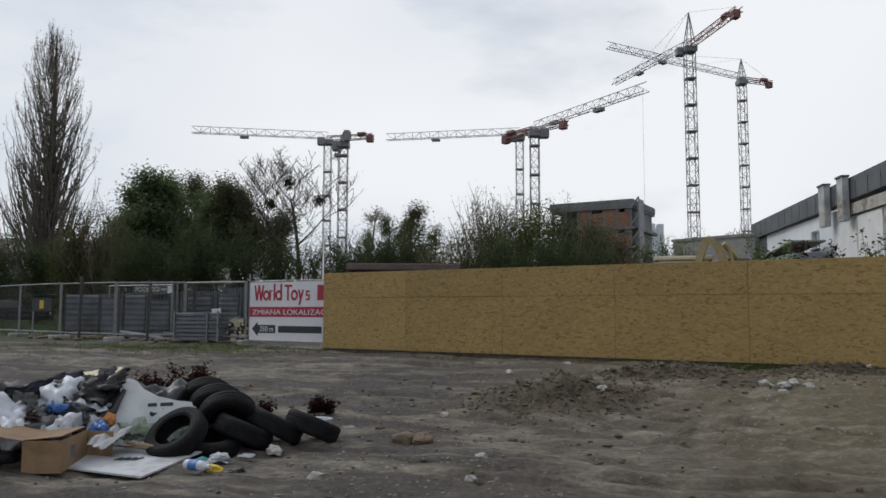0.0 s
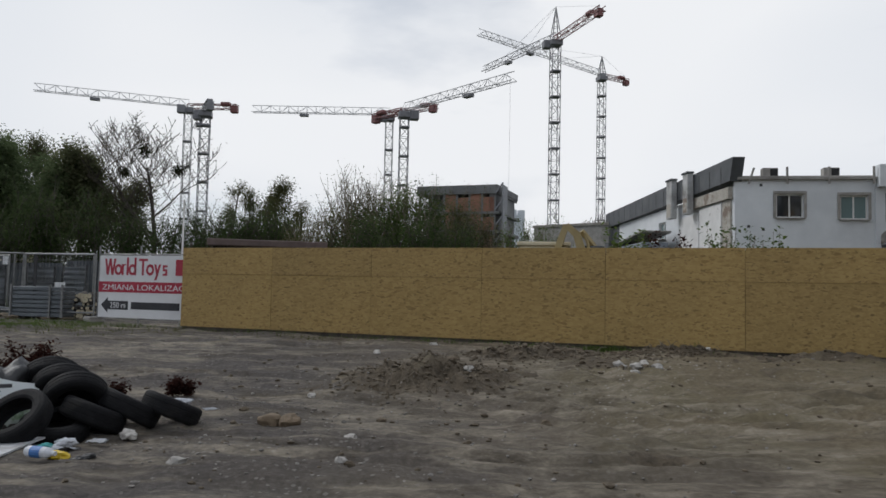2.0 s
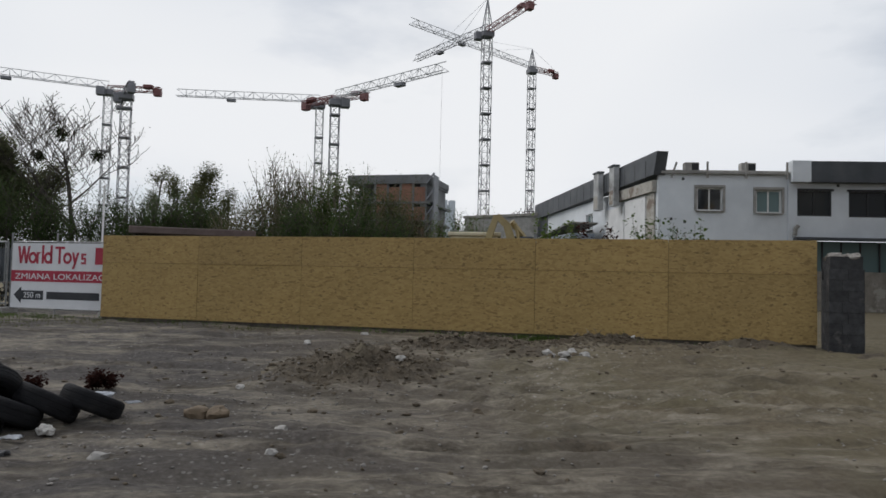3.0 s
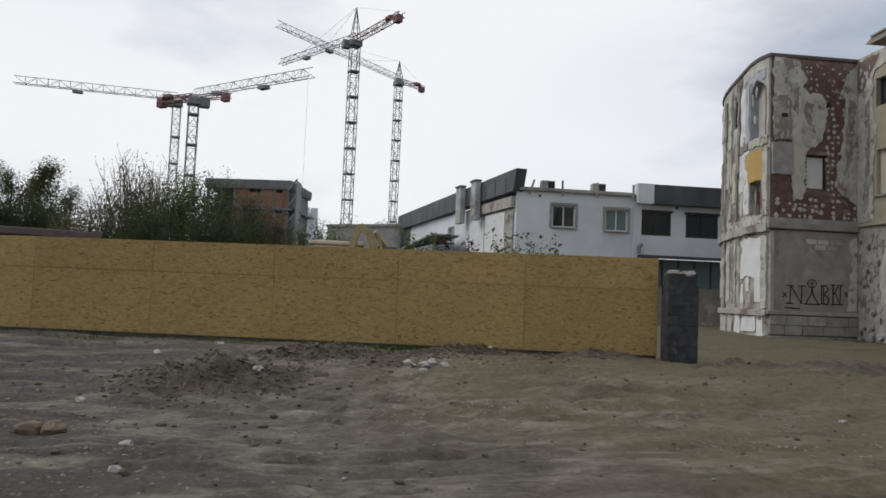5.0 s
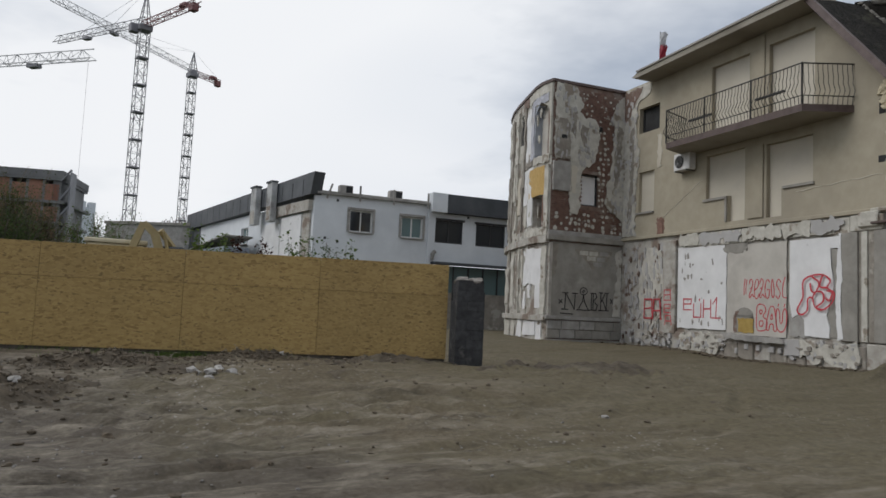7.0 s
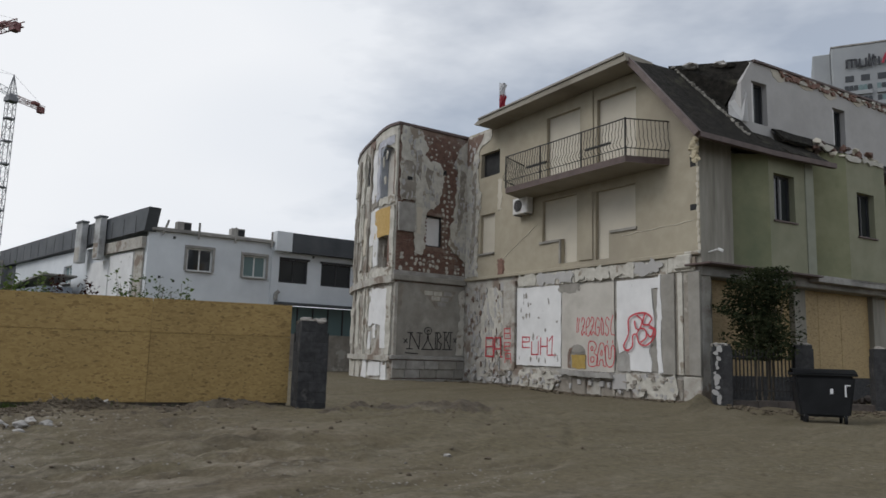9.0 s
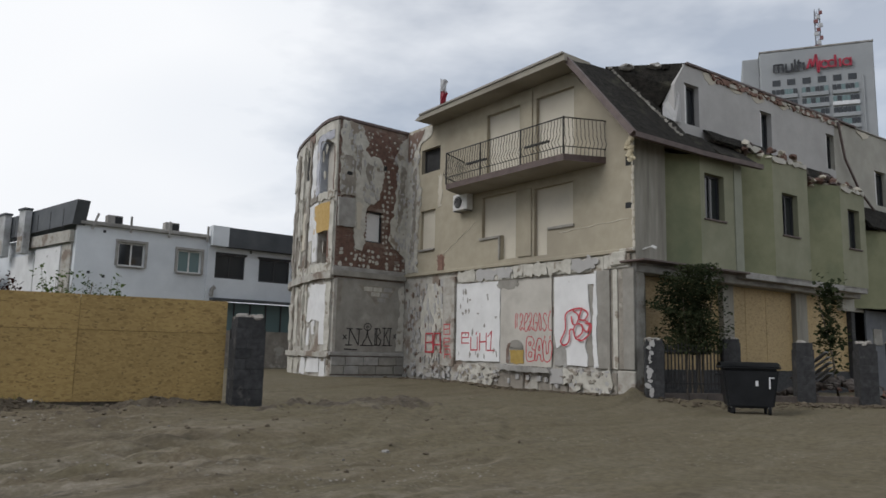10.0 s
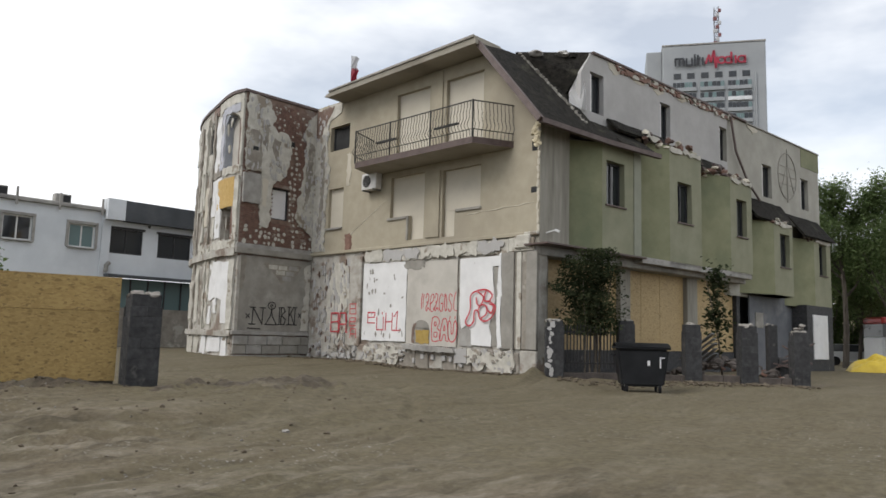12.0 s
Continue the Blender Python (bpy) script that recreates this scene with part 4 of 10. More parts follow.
# turret: curved front and straight flank
CURVE = ((0.0, 0.0), (-0.09, 0.4), (-0.1, 0.8), (-0.02, 1.35), (0.16, 2.1), (0.39, 3.0), (0.66, 4.1), (1.02, 5.3), (1.52, 6.5), (2.2, 7.5), (3.1, 8.3), (4.3, 8.8))


def curved(z0, z1, out0, out1, a0, a1, uneven=0.0, seed=0, dz=0.3):
    """A band of the curved front between two heights and two stretches (in y), out0 to out1 in front of it."""
    def at(y):
        for (xa, ya), (xb, yb) in zip(CURVE, CURVE[1:]):
            if y <= yb:
                k = (y - ya) / (yb - ya)
                way = Vector((xb - xa, yb - ya)).normalized()
                return Vector((xa + (xb - xa) * k, y)), Vector((-way.y, way.x))
        return Vector(CURVE[-1]), Vector((-1, 0))
    bm = bmesh.new()
    n = max(2, int((a1 - a0) / 0.22) + 1)
    m = max(2, int((z1 - z0) / dz) + 1)
    grid = []
    for side, out in enumerate((out1, out0)):
        g = []
        for i in range(n):
            p, q = at(a0 + (a1 - a0) * i / (n - 1))
            col = []
            for j in range(m):
                z = z0 + (z1 - z0) * j / (m - 1)
                d = out + (uneven * noise.noise(Vector((i * 0.7 + seed, z * 2.0, side))) if uneven and side == 0 else 0)
                edge = 0.0
                if uneven and (j in (0, m - 1)):
                    edge = uneven * 2.5 * noise.noise(Vector((i * 1.3, seed, j)))
                col.append(bm.verts.new((p.x + q.x * d, p.y + q.y * d, z + edge)))
            g.append(col)
        grid.append(g)
    f, b = grid
    for i in range(n - 1):
        for j in range(m - 1):
            bm.faces.new((f[i][j], f[i + 1][j], f[i + 1][j + 1], f[i][j + 1]))
            bm.faces.new((b[i][j], b[i][j + 1], b[i + 1][j + 1], b[i + 1][j]))
    for i in range(n - 1):
        bm.faces.new((f[i][0], b[i][0], b[i + 1][0], f[i + 1][0]))
        bm.faces.new((f[i][-1], f[i + 1][-1], b[i + 1][-1], b[i][-1]))
    for j in range(m - 1):
        bm.faces.new((f[0][j], f[0][j + 1], b[0][j + 1], b[0][j]))
        bm.faces.new((f[-1][j], b[-1][j], b[-1][j + 1], f[-1][j + 1]))
    bmesh.ops.recalc_face_normals(bm, faces=bm.faces[:])
    return bm


# the front in bands and stretches that leave its openings free
for z0, z1, a0, a1 in ((0.1, 4.75, 0.0, 8.8), (4.75, 5.05, 0.0, 8.8), (5.05, 6.3, 0.0, 0.28), (5.05, 6.3, 1.32, 8.8), (6.3, 7.92, 0.0, 8.8), (7.92, 10.1, 0.0, 0.12), (7.92, 10.1, 1.38, 2.78), (7.92, 8.95, 2.78, 3.66),
                       (7.92, 10.1, 3.66, 8.8), (10.1, 10.3, 0.0, 2.78), (10.1, 10.3, 3.66, 8.8), (10.3, 10.88, 0.0, 8.8)):
    part("wall", curved(z0, z1, -0.35, 0.0, a0, a1, 0.03, z0), PLASTER, house, "curved turret wall of torn plaster", m=TUR)
REVEAL = surf("blue grey reveal", (0.30, 0.32, 0.36), (0.38, 0.40, 0.44), 2.0, (0.24, 0.25, 0.28), 1.2, 0.6, 0.06)
part("opening_back", curved(7.9, 10.1, -0.36, -0.3, 0.05, 1.42), GREY_PANEL, house, "beige board in the arched opening", m=TUR)
part("jamb", curved(7.9, 9.6, -0.34, 0.006, 1.33, 1.4), REVEAL, house, "blue grey jamb of the arched opening", m=TUR)
part("opening_back", curved(5.0, 6.35, -0.5, -0.38, 0.2, 1.4), PLASTER_GREY, house, "bare grey back of an empty window", m=TUR)
part("reveal", curved(5.06, 6.3, -0.34, 0.02, 0.29, 0.45), BRICK, house, "brown brick reveal", m=TUR)
part("reveal", curved(5.0, 6.34, 0.0, 0.05, 0.1, 0.27), SHUTTER_WHITE, house, "pale strip beside the window", m=TUR)
part("opening_back", curved(8.9, 10.35, -0.3, -0.2, 2.7, 3.74), WHITE_PANEL, house, "white blind in a narrow window", m=TUR)
for a0, a1, z0, z1 in ((2.78, 2.88, 8.95, 10.3), (3.58, 3.66, 8.95, 10.3), (2.88, 3.58, 8.95, 9.04), (2.88, 3.58, 10.2, 10.3)):
    part("window_frame", curved(z0, z1, -0.2, -0.06, a0, a1), FRAME_DARK, house, m=TUR)
# rounded shoulders of the arched opening
for a, side in ((0.12, 1), (1.38, -1)):
    for k in range(10):
        w = 0.63 * (1 - math.sin(math.acos(min(1.0, (k + 0.5) / 10))))
        z = 9.45 + k * 0.065
        lo, hi = (a, a + w) if side > 0 else (a - w, a)
        if w > 0.02:
            part("arch", curved(z, z + 0.07, -0.34, 0.008, lo, hi), REVEAL if side < 0 else CREAM, house, m=TUR)
part("board", curved(6.33, 7.5, 0.02, 0.05, 0.14, 1.85, 0.012, 8), surf("weathered chipboard", (0.42, 0.27, 0.085), (0.52, 0.35, 0.13), 9.0, bump=0.2), house, "ochre chipboard over a window", m=TUR)
LILAC = surf("lilac plaster", (0.38, 0.38, 0.42), (0.46, 0.46, 0.50), 3.0, (0.52, 0.50, 0.48), 1.5, 0.6, 0.04)
for k, (z0, z1, a0, a1, mt) in enumerate((
        (7.95, 10.3, 1.42, 1.8, LILAC), (8.0, 10.2, 1.82, 2.5, WHITE_PANEL), (10.12, 10.45, 0.25, 1.7, LILAC), (5.15, 7.62, 1.36, 2.05, WHITE_PANEL), (6.1, 7.66, 2.08, 2.7, WHITE_PANEL), (5.2, 6.1, 2.1, 2.5, CREAM),
        (5.85, 7.5, 3.0, 3.8, SHUTTER_WHITE), (7.62, 7.94, 0.1, 1.5, CREAM), (10.45, 10.8, 0.05, 2.2, CREAM), (8.2, 10.6, 3.85, 4.5, CREAM), (10.4, 10.8, 2.4, 3.2, MORTAR), (8.3, 8.9, 2.8, 3.6, CREAM), (6.6, 8.6, 4.3, 5.2, CREAM), (4.95, 6.4, 4.2, 5.0, SCAR), (9.0, 10.5, 5.2, 6.6, CREAM), (5.0, 8.0, 5.6, 6.8, SCAR), (7.7, 8.3, 1.6, 2.6, SCAR),
        (2.75, 4.2, 0.34, 2.3, WHITE_PANEL), (1.8, 2.75, 0.34, 0.75, WHITE_PANEL), (2.2, 2.75, 1.2, 1.6, WHITE_PANEL), (1.8, 2.5, 1.9, 2.3, WHITE_PANEL), (1.8, 4.3, 2.5, 2.85, CREAM), (1.75, 4.1, 3.3, 3.7, SCAR), (1.9, 4.4, 4.0, 4.6, CREAM), (2.0, 3.6, 5.0, 6.4, CREAM),
        (0.55, 1.36, 0.25, 0.6, WHITE_PANEL), (0.75, 1.32, 0.62, 2.1, WHITE_PANEL), (0.6, 1.34, 2.35, 3.1, WHITE_PANEL), (0.6, 1.3, 3.5, 4.2, CREAM), (0.55, 1.3, 4.5, 6.0, CREAM), (4.72, 5.02, 0.1, 2.4, CREAM))):
    part("plaster_patch", curved(z0, z1, 0.004, 0.04, a0, a1, 0.05, k * 1.9, 0.12), mt, house, m=TUR)
# upright battens and torn edges left standing between the openings
for k, (a, z0, z1, w, mt) in enumerate(((0.0, 7.9, 10.6, 0.0, CREAM), (2.62, 7.0, 10.5, 0.12, SCAR), (3.74, 5.2, 10.5, 0.1, CREAM), (2.85, 5.1, 7.8, 0.1, SCAR), (0.06, 1.6, 4.3, 0.16, CREAM), (2.9, 1.6, 4.4, 0.14, CREAM), (4.7, 1.6, 10.4, 0.12, SCAR), (0.06, 5.0, 7.5, 0.12, CREAM))):
    part("torn_strip", curved(z0, z1, 0.0, 0.09, a, a + w + 0.1, 0.06, 40 + k * 2.3, 0.16), mt, house, m=TUR)
part("cornice", curved(4.4, 4.66, 0.0, 0.16, 0.0, 8.8, 0.03, 3), PLASTER, house, "broken turret cornice", m=TUR)
part("cornice", curved(1.35, 1.55, 0.0, 0.14, 0.0, 8.8, 0.03, 5), PLASTER, house, m=TUR)
part("roof_edge", curved(10.86, 10.98, -0.4, 0.06, 0.0, 8.8), FASCIA, house, m=TUR)
bm = bmesh.new()
for k in range(150):
    y, z = RND.uniform(0.1, 5.5), RND.choice((RND.uniform(4.9, 10.3), RND.uniform(0.5, 4.3), RND.uniform(4.4, 5.0)))
    i = [n for n, c in enumerate(CURVE) if c[1] <= y][-1]
    (xa, ya), (xb, yb) = CURVE[i], CURVE[i + 1]
    lump(bm, (xa + (xb - xa) * (y - ya) / (yb - ya) - 0.01, y, z), (0.05, RND.uniform(0.04, 0.12), RND.uniform(0.06, 0.3)), k * 1.7, 1, 0.8)
tagged(part("flaked_paint", bm, CREAM, house, "pale scabs of old plaster on the turret", m=TUR), kind="stuff")
# flank
bm = bmesh.new()
for k in range(110):
    x, zz = RND.choice(((RND.uniform(0.15, 1.0), RND.uniform(7.8, 10.7)), (RND.uniform(2.75, 3.35), RND.uniform(5.8, 10.2)), (RND.uniform(1.0, 2.0), RND.uniform(7.6, 9.4))))
    flake(bm, x, zz, RND.uniform(0.05, 0.2), RND.uniform(0.08, 0.4), -0.088 - 0.001 * (k % 9), -0.02, k + 900)
tagged(part("flaked_plaster", bm, DORMER, house, "pale scabs of plaster on the flank", m=TUR), kind="stuff")
part("wall", walled(0.02, 3.62, 0.1, 10.86, 0.0, 0.38, [(1.39, 2.25, 6.0, 7.3)], rough=0.03, step=0.4), MORTAR, house, "turret flank of bare brown brick", m=TUR)
flat(-0.05, 3.42, 10.86, 10.98, -0.07, 0.4, FASCIA, TUR, "roof_edge", bevel=0.01)
bm = bmesh.new()
ring = [bm.verts.new((x + 0.2, y + 0.05, 10.78)) for x, y in CURVE] + [bm.verts.new((9.0, 8.8, 10.78)), bm.verts.new((9.0, 0.2, 10.78))]
f = bm.faces.new(ring)
bmesh.ops.solidify(bm, geom=[f], thickness=0.1)
part("roof", bm, ROOFING, house, "flat turret roof", m=TUR)
bm = bmesh.new()
row = 0
z = 4.95
while z < 10.7:
    x = 0.03 + (0.13 if row % 2 else 0.0)
    while x < 3.2:
        if not (1.2 < x < 2.3 and 5.8 < z < 7.4) and noise.noise(Vector((x * 0.9, z * 0.9, 4))) > -0.25:
            d = RND.uniform(0.004, 0.022)
            box(bm, x, x + 0.245, -d, 0.02, z, z + 0.068)
        x += 0.257
    z += 0.08
    row += 1
tagged(part("brickwork", bm, BRICK, house, "bare brick courses", m=TUR), kind="stuff")
# pale dabs of old adhesive, in rows on the bare brick
bm = bmesh.new()
for zz in [4.98 + 0.215 * k for k in range(27)]:
    for xx in [0.3 + 0.215 * k for k in range(15)]:
        low, mid, high = zz < 5.7, 2.2 < xx < 2.95 and zz < 9.5, xx > 1.1 and zz > 9.7
        if (low or mid or high) and RND.random() < (0.72 if not high else 0.5):
            q = RND.uniform(0.05, 0.105) if low else RND.uniform(0.045, 0.085) if mid else RND.uniform(0.03, 0.06)
            lump(bm, (xx + RND.uniform(-0.05, 0.05), -0.03, zz + RND.uniform(-0.04, 0.04)), (q, 0.018, q * RND.uniform(0.8, 1.15)), xx * 7 + zz, 1, 0.5)
tagged(part("adhesive", bm, CREAM, house, "pale round dabs of old adhesive", m=TUR), kind="stuff")
torn([(0.1, 10.85), (1.01, 10.79), (1.34, 10.1), (1.22, 9.77), (1.52, 9.54), (1.92, 9.59), (2.13, 9.33), (2.14, 8.46), (1.93, 7.74), (1.37, 7.36), (1.34, 5.88), (1.2, 5.57), (0.87, 5.65), (0.81, 6.54), (0.82, 7.8), (0.1, 7.75)], -0.025, 0.045, CREAM, TUR, 31, "cream plaster left on the brick", 0.07, -1)
torn([(3.42, 10.78), (3.0, 10.4), (2.82, 9.92), (2.9, 9.32), (2.83, 7.89), (2.59, 6.81), (2.53, 6.12), (3.07, 5.67), (3.42, 5.5)], -0.025, 0.05, CREAM, TUR, 34, "cream plaster left in the corner", 0.08, -1)
torn([(0.3, 9.45), (0.78, 9.25), (0.82, 7.85), (0.12, 7.8), (0.12, 8.5)], -0.071, 0.012, SCAR, TUR, 35, amp=0.09, out=-1)
torn([(1.35, 9.3), (1.62, 9.1), (1.55, 8.5), (1.75, 8.0), (1.45, 8.3), (1.3, 8.9)], -0.071, 0.01, SCAR, TUR, 36, amp=0.06, out=-1)
torn([(0.95, 9.9), (1.1, 9.75), (1.02, 8.7), (0.85, 8.9)], -0.071, 0.01, SCAR, TUR, 37, amp=0.05, out=-1)
torn([(3.05, 9.6), (3.3, 9.2), (3.2, 7.4), (2.95, 6.6), (2.9, 7.8)], -0.076, 0.01, SCAR, TUR, 38, amp=0.08, out=-1)
torn([(0.9, 7.6), (1.15, 7.5), (1.1, 6.4), (0.92, 6.5)], -0.071, 0.01, SHUTTER_WHITE, TUR, 39, amp=0.05, out=-1)
patch(0.05, 0.82, 6.5, 7.66, -0.025, 0.1, CONCRETE, TUR, 42, 0.02, out=-1, n=7)
torn([(1.15, 4.2), (2.95, 4.22), (2.75, 3.8), (2.3, 3.7), (2.05, 3.45), (1.75, 3.75)], -0.051, 0.008, SCAR, TUR, 43, "bare blocks showing in the cement", 0.05, -1)
for bx, bz in ((1.4, 4.0), (1.85, 4.0), (2.35, 4.02), (1.75, 3.8), (2.2, 3.78), (2.05, 3.58)):
    flat(bx, bx + 0.4, bz, bz + 0.17, -0.068, -0.058, CREAM if bx < 2 else CONCRETE, TUR, "block", bevel=0.004)
torn([(3.1, 4.2), (3.4, 4.3), (3.4, 1.6), (3.0, 1.62), (3.05, 2.2), (3.2, 3.2)], -0.051, 0.012, CREAM, TUR, 44, amp=0.06, out=-1)
torn([(0.14, 4.4), (0.42, 4.38), (0.36, 3.9), (0.3, 3.2), (0.14, 3.1)], -0.051, 0.02, SCAR, TUR, 45, amp=0.05, out=-1)
window(1.39, 2.25, 6.0, 7.3, 0.16, TUR, -1, pane=WHITE_PANEL, mullion=False, sill=False, label="dark framed window with a white blind")
# dark slabs painted as the shade inside two holes
flat(0.38, 0.64, 8.6, 8.76, -0.1, 0.05, OPENING_SHADE, TUR, "hole", bevel=0.02)
flat(2.16, 2.33, 9.08, 9.3, -0.06, 0.05, OPENING_SHADE, TUR, "hole", bevel=0.02)
flat(-0.12, 3.42, 4.5, 4.72, -0.17, 0.02, PLASTER_GREY, TUR, "cornice", bevel=0.02)
flat(-0.08, 3.42, 4.72, 4.9, -0.09, 0.02, CONCRETE, TUR, "cornice", bevel=0.02)
flat(0.12, 3.4, 1.55, 4.45, -0.05, 0.0, PLASTER_GREY, TUR, "panel", "grey cement panel with a dark tag")
flat(0.0, 0.14, 1.55, 4.4, -0.1, 0.0, PLASTER, TUR, "pilaster")
flat(-0.1, 3.42, 1.4, 1.55, -0.14, 0.0, CONCRETE, TUR, "ledge", bevel=0.02)
for zz in (0.3, 0.68, 1.03):
    x = 0.0
    while x < 3.3:
        w = RND.uniform(0.5, 0.95)
        part("stone_block", boxed(x, min(3.42, x + w - 0.02), -0.08 - RND.uniform(0.0, 0.05), 0.0, zz, zz + 0.34, bevel=0.015), PLASTER_GREY if RND.random() < 0.6 else CONCRETE, house, m=TUR)
        x += w

# roof: flat eave over the gable, mansard slope to the street
bm = bmesh.new()
prism(bm, [(1.95, 11.02), (9.75, 10.86), (10.05, 10.93), (9.7, 11.06), (2.0, 11.3)], -0.4, 0.92)
part("eave", bm, SOFFIT, house, "weathered overhanging eave slab", m=GABLE)
bm = bmesh.new()
prism(bm, [(2.02, 11.24), (9.72, 11.06), (9.72, 11.12), (2.02, 11.32)], 0.9, 0.97)
part("eave_edge", bm, PLASTER_GREY, house, m=GABLE)
patch(8.4, 9.6, 10.99, 11.02, 0.3, 0.4, SHUTTER_WHITE, GABLE, 41, 0.02)
part("wall", boxed(1.5, 21.6, 2.25, 9.0, 4.46, 11.0), DORMER, house, "inner masonry", m=SIDE)
part("roof", boxed(-0.3, 2.4, 2.1, 9.2, 11.16, 11.28), ROOFING, house, "flat bitumen roof", m=SIDE)
part("roof", boxed(2.4, 21.9, 0.64, 9.2, 11.2, 11.34), ROOFING, house, "flat bitumen roof", m=SIDE)
bm = bmesh.new()
HIP = [Vector(p) for p in ((1.3, 2.3, 11.5), (3.0, 0.3, 11.42), (2.4, 0.42, 10.5), (2.24, 0.86, 9.86))]
hv = [bm.verts.new(p) for p in HIP] + [bm.verts.new(p + Vector((0.12, 0.12, -0.12))) for p in HIP]
for q in ((0, 1, 2, 3), (7, 6, 5, 4), (0, 4, 5, 1), (1, 5, 6, 2), (2, 6, 7, 3), (3, 7, 4, 0)):
    bm.faces.new([hv[i] for i in q])
bmesh.ops.recalc_face_normals(bm, faces=bm.faces[:])
part("roof", bm, ROOFING, house, "dark mossy hip between slope and dormer", m=SIDE)
# solid block added behind the openings; its dark colour stands for unlit rooms
part("wall", boxed(0.8, 21.5, 1.05, 9.0, 0.2, 4.42), DARK_BLOCK, house, "solid dark block standing in for unlit rooms", m=SIDE)


def sloped(x0, x1, ya, za, yb, zb, thick):
    """A slab of roof rising from (ya, za) to (yb, zb), along x, in pieces with an uneven edge."""
    bm = bmesh.new()
    way = Vector((0, yb - ya, zb - za)).normalized()
    up = Vector((0, -way.z, way.y))
    n = max(2, int((x1 - x0) / 0.4))
    rows = 6
    g = [[[], []] for _ in range(n + 1)]
    for i in range(n + 1):
        x = x0 + (x1 - x0) * i / n
        for j in range(rows + 1):
            p = Vector((x, ya, za)) + Vector((0, yb - ya, zb - za)) * (j / rows)
            w = 0.03 * noise.noise(Vector((x * 1.5, j, 3)))
            g[i][0].append(bm.verts.new(p + up * (thick + w)))
            g[i][1].append(bm.verts.new(p))
    for i in range(n):
        for j in range(rows):
            bm.faces.new((g[i][0][j], g[i + 1][0][j], g[i + 1][0][j + 1], g[i][0][j + 1]))
            bm.faces.new((g[i][1][j], g[i][1][j + 1], g[i + 1][1][j + 1], g[i + 1][1][j]))
        bm.faces.new((g[i][0][0], g[i][1][0], g[i + 1][1][0], g[i + 1][0][0]))
        bm.faces.new((g[i][0][-1], g[i + 1][0][-1], g[i + 1][1][-1], g[i][1][-1]))
    for j in range(rows):
        bm.faces.new((g[0][0][j], g[0][0][j + 1], g[0][1][j + 1], g[0][1][j]))
        bm.faces.new((g[n][0][j], g[n][1][j], g[n][1][j + 1], g[n][0][j + 1]))
    bmesh.ops.recalc_face_normals(bm, faces=bm.faces[:])
    return bm


part("roof", sloped(-0.78, 2.35, -0.62, 8.0, 2.15, 11.2, 0.12), ROOFING, house, "mossy dark mansard slope", m=SIDE)
part("roof", sloped(2.35, 3.2, -0.62, 8.0, -0.05, 8.66, 0.12), ROOFING, house, m=SIDE)
part("roof", sloped(3.2, 5.3, -0.75, 8.0, 0.2, 8.75, 0.1), ROOFING, house, "sagging remains of the eave", m=SIDE)
part("roof", sloped(3.8, 7.25, -0.2, 8.72, 0.28, 9.2, 0.07), ROOFING, house, "dark remains of the roof under the attic wall", m=SIDE)
part("roof", sloped(8.1, 11.8, -0.1, 8.45, 0.28, 8.95, 0.06), ROOFING, house, "dark remains of the roof under the attic wall", m=SIDE)
part("roof", sloped(13.6, 17.4, -0.35, 6.95, 0.32, 7.95, 0.1), ROOFING, house, "dark lean-to remains over a bay", m=SIDE)
part("roof", sloped(18.0, 21.6, -0.55, 6.6, 0.32, 7.7, 0.1), ROOFING, house, m=SIDE)
bm = bmesh.new()
way = Vector((0, 2.77, 3.2)).normalized()
tube(bm, [(-0.82, -0.72, 7.98), (-0.82, 2.12, 11.26)], 0.13, 4)
part("verge_board", bm, FASCIA, house, "dark brown verge board", m=SIDE)
bm = bmesh.new()
tube(bm, [(-0.8, -0.7, 7.98), (2.6, -0.7, 7.96), (5.4, -0.84, 7.98)], 0.11, 4)
part("gutter_board", bm, FASCIA, house, "brown gutter board", m=SIDE)
bm = bmesh.new()
for k in range(34):
    t = k / 33
    lump(bm, (1.42 + 0.42 * t + RND.uniform(-0.05, 0.05), 2.2 - 2.5 * t, 11.43 - 2.89 * t), (RND.uniform(0.05, 0.12), 0.1, 0.06), k, 1, 0.6)
tagged(part("flashing", bm, PLASTER_GREY, house, "pale mortar line down the valley of the roof", m=SIDE), kind="stuff")
for a, b, sz in ((0.25, 0.05, 0.3), (0.62, 0.05, 0.24)):
    p = HIP[0].lerp(HIP[1], a).lerp(HIP[3], b)
    bm = bmesh.new()
    lump(bm, p - Vector((0.02, 0.02, 0.02)), (sz, sz * 0.9, 0.12), a * 9, 2, 0.5)
    part("roof_patch", bm, STONE, house, "pale mossy patch on the roof", m=SIDE)
# torn white membrane hanging at the first dormer
bm = bmesh.new()
mv = [bm.verts.new(p) for p in ((2.42, 0.38, 10.55), (2.28, 0.7, 9.95), (1.95, 0.45, 9.4), (2.3, 0.2, 9.2), (2.62, 0.22, 9.25), (2.6, 0.25, 10.2))]
mf = bm.faces.new(mv)
bmesh.ops.solidify(bm, geom=[mf], thickness=0.02)
part("membrane", bm, WHITE_PANEL, house, "torn white roof membrane", m=SIDE)

# street front: set-back attic wall
bm = bmesh.new()
part("wall", walled(2.9, 12.5, 8.5, 11.36, 0.3, 0.62, [(2.9, 3.68, 9.3, 10.72), (7.27, 8.0, 9.22, 10.68), (11.83, 12.5, 9.25, 10.7)], rough=0.01), DORMER, house, "pale grey attic wall", m=SIDE)
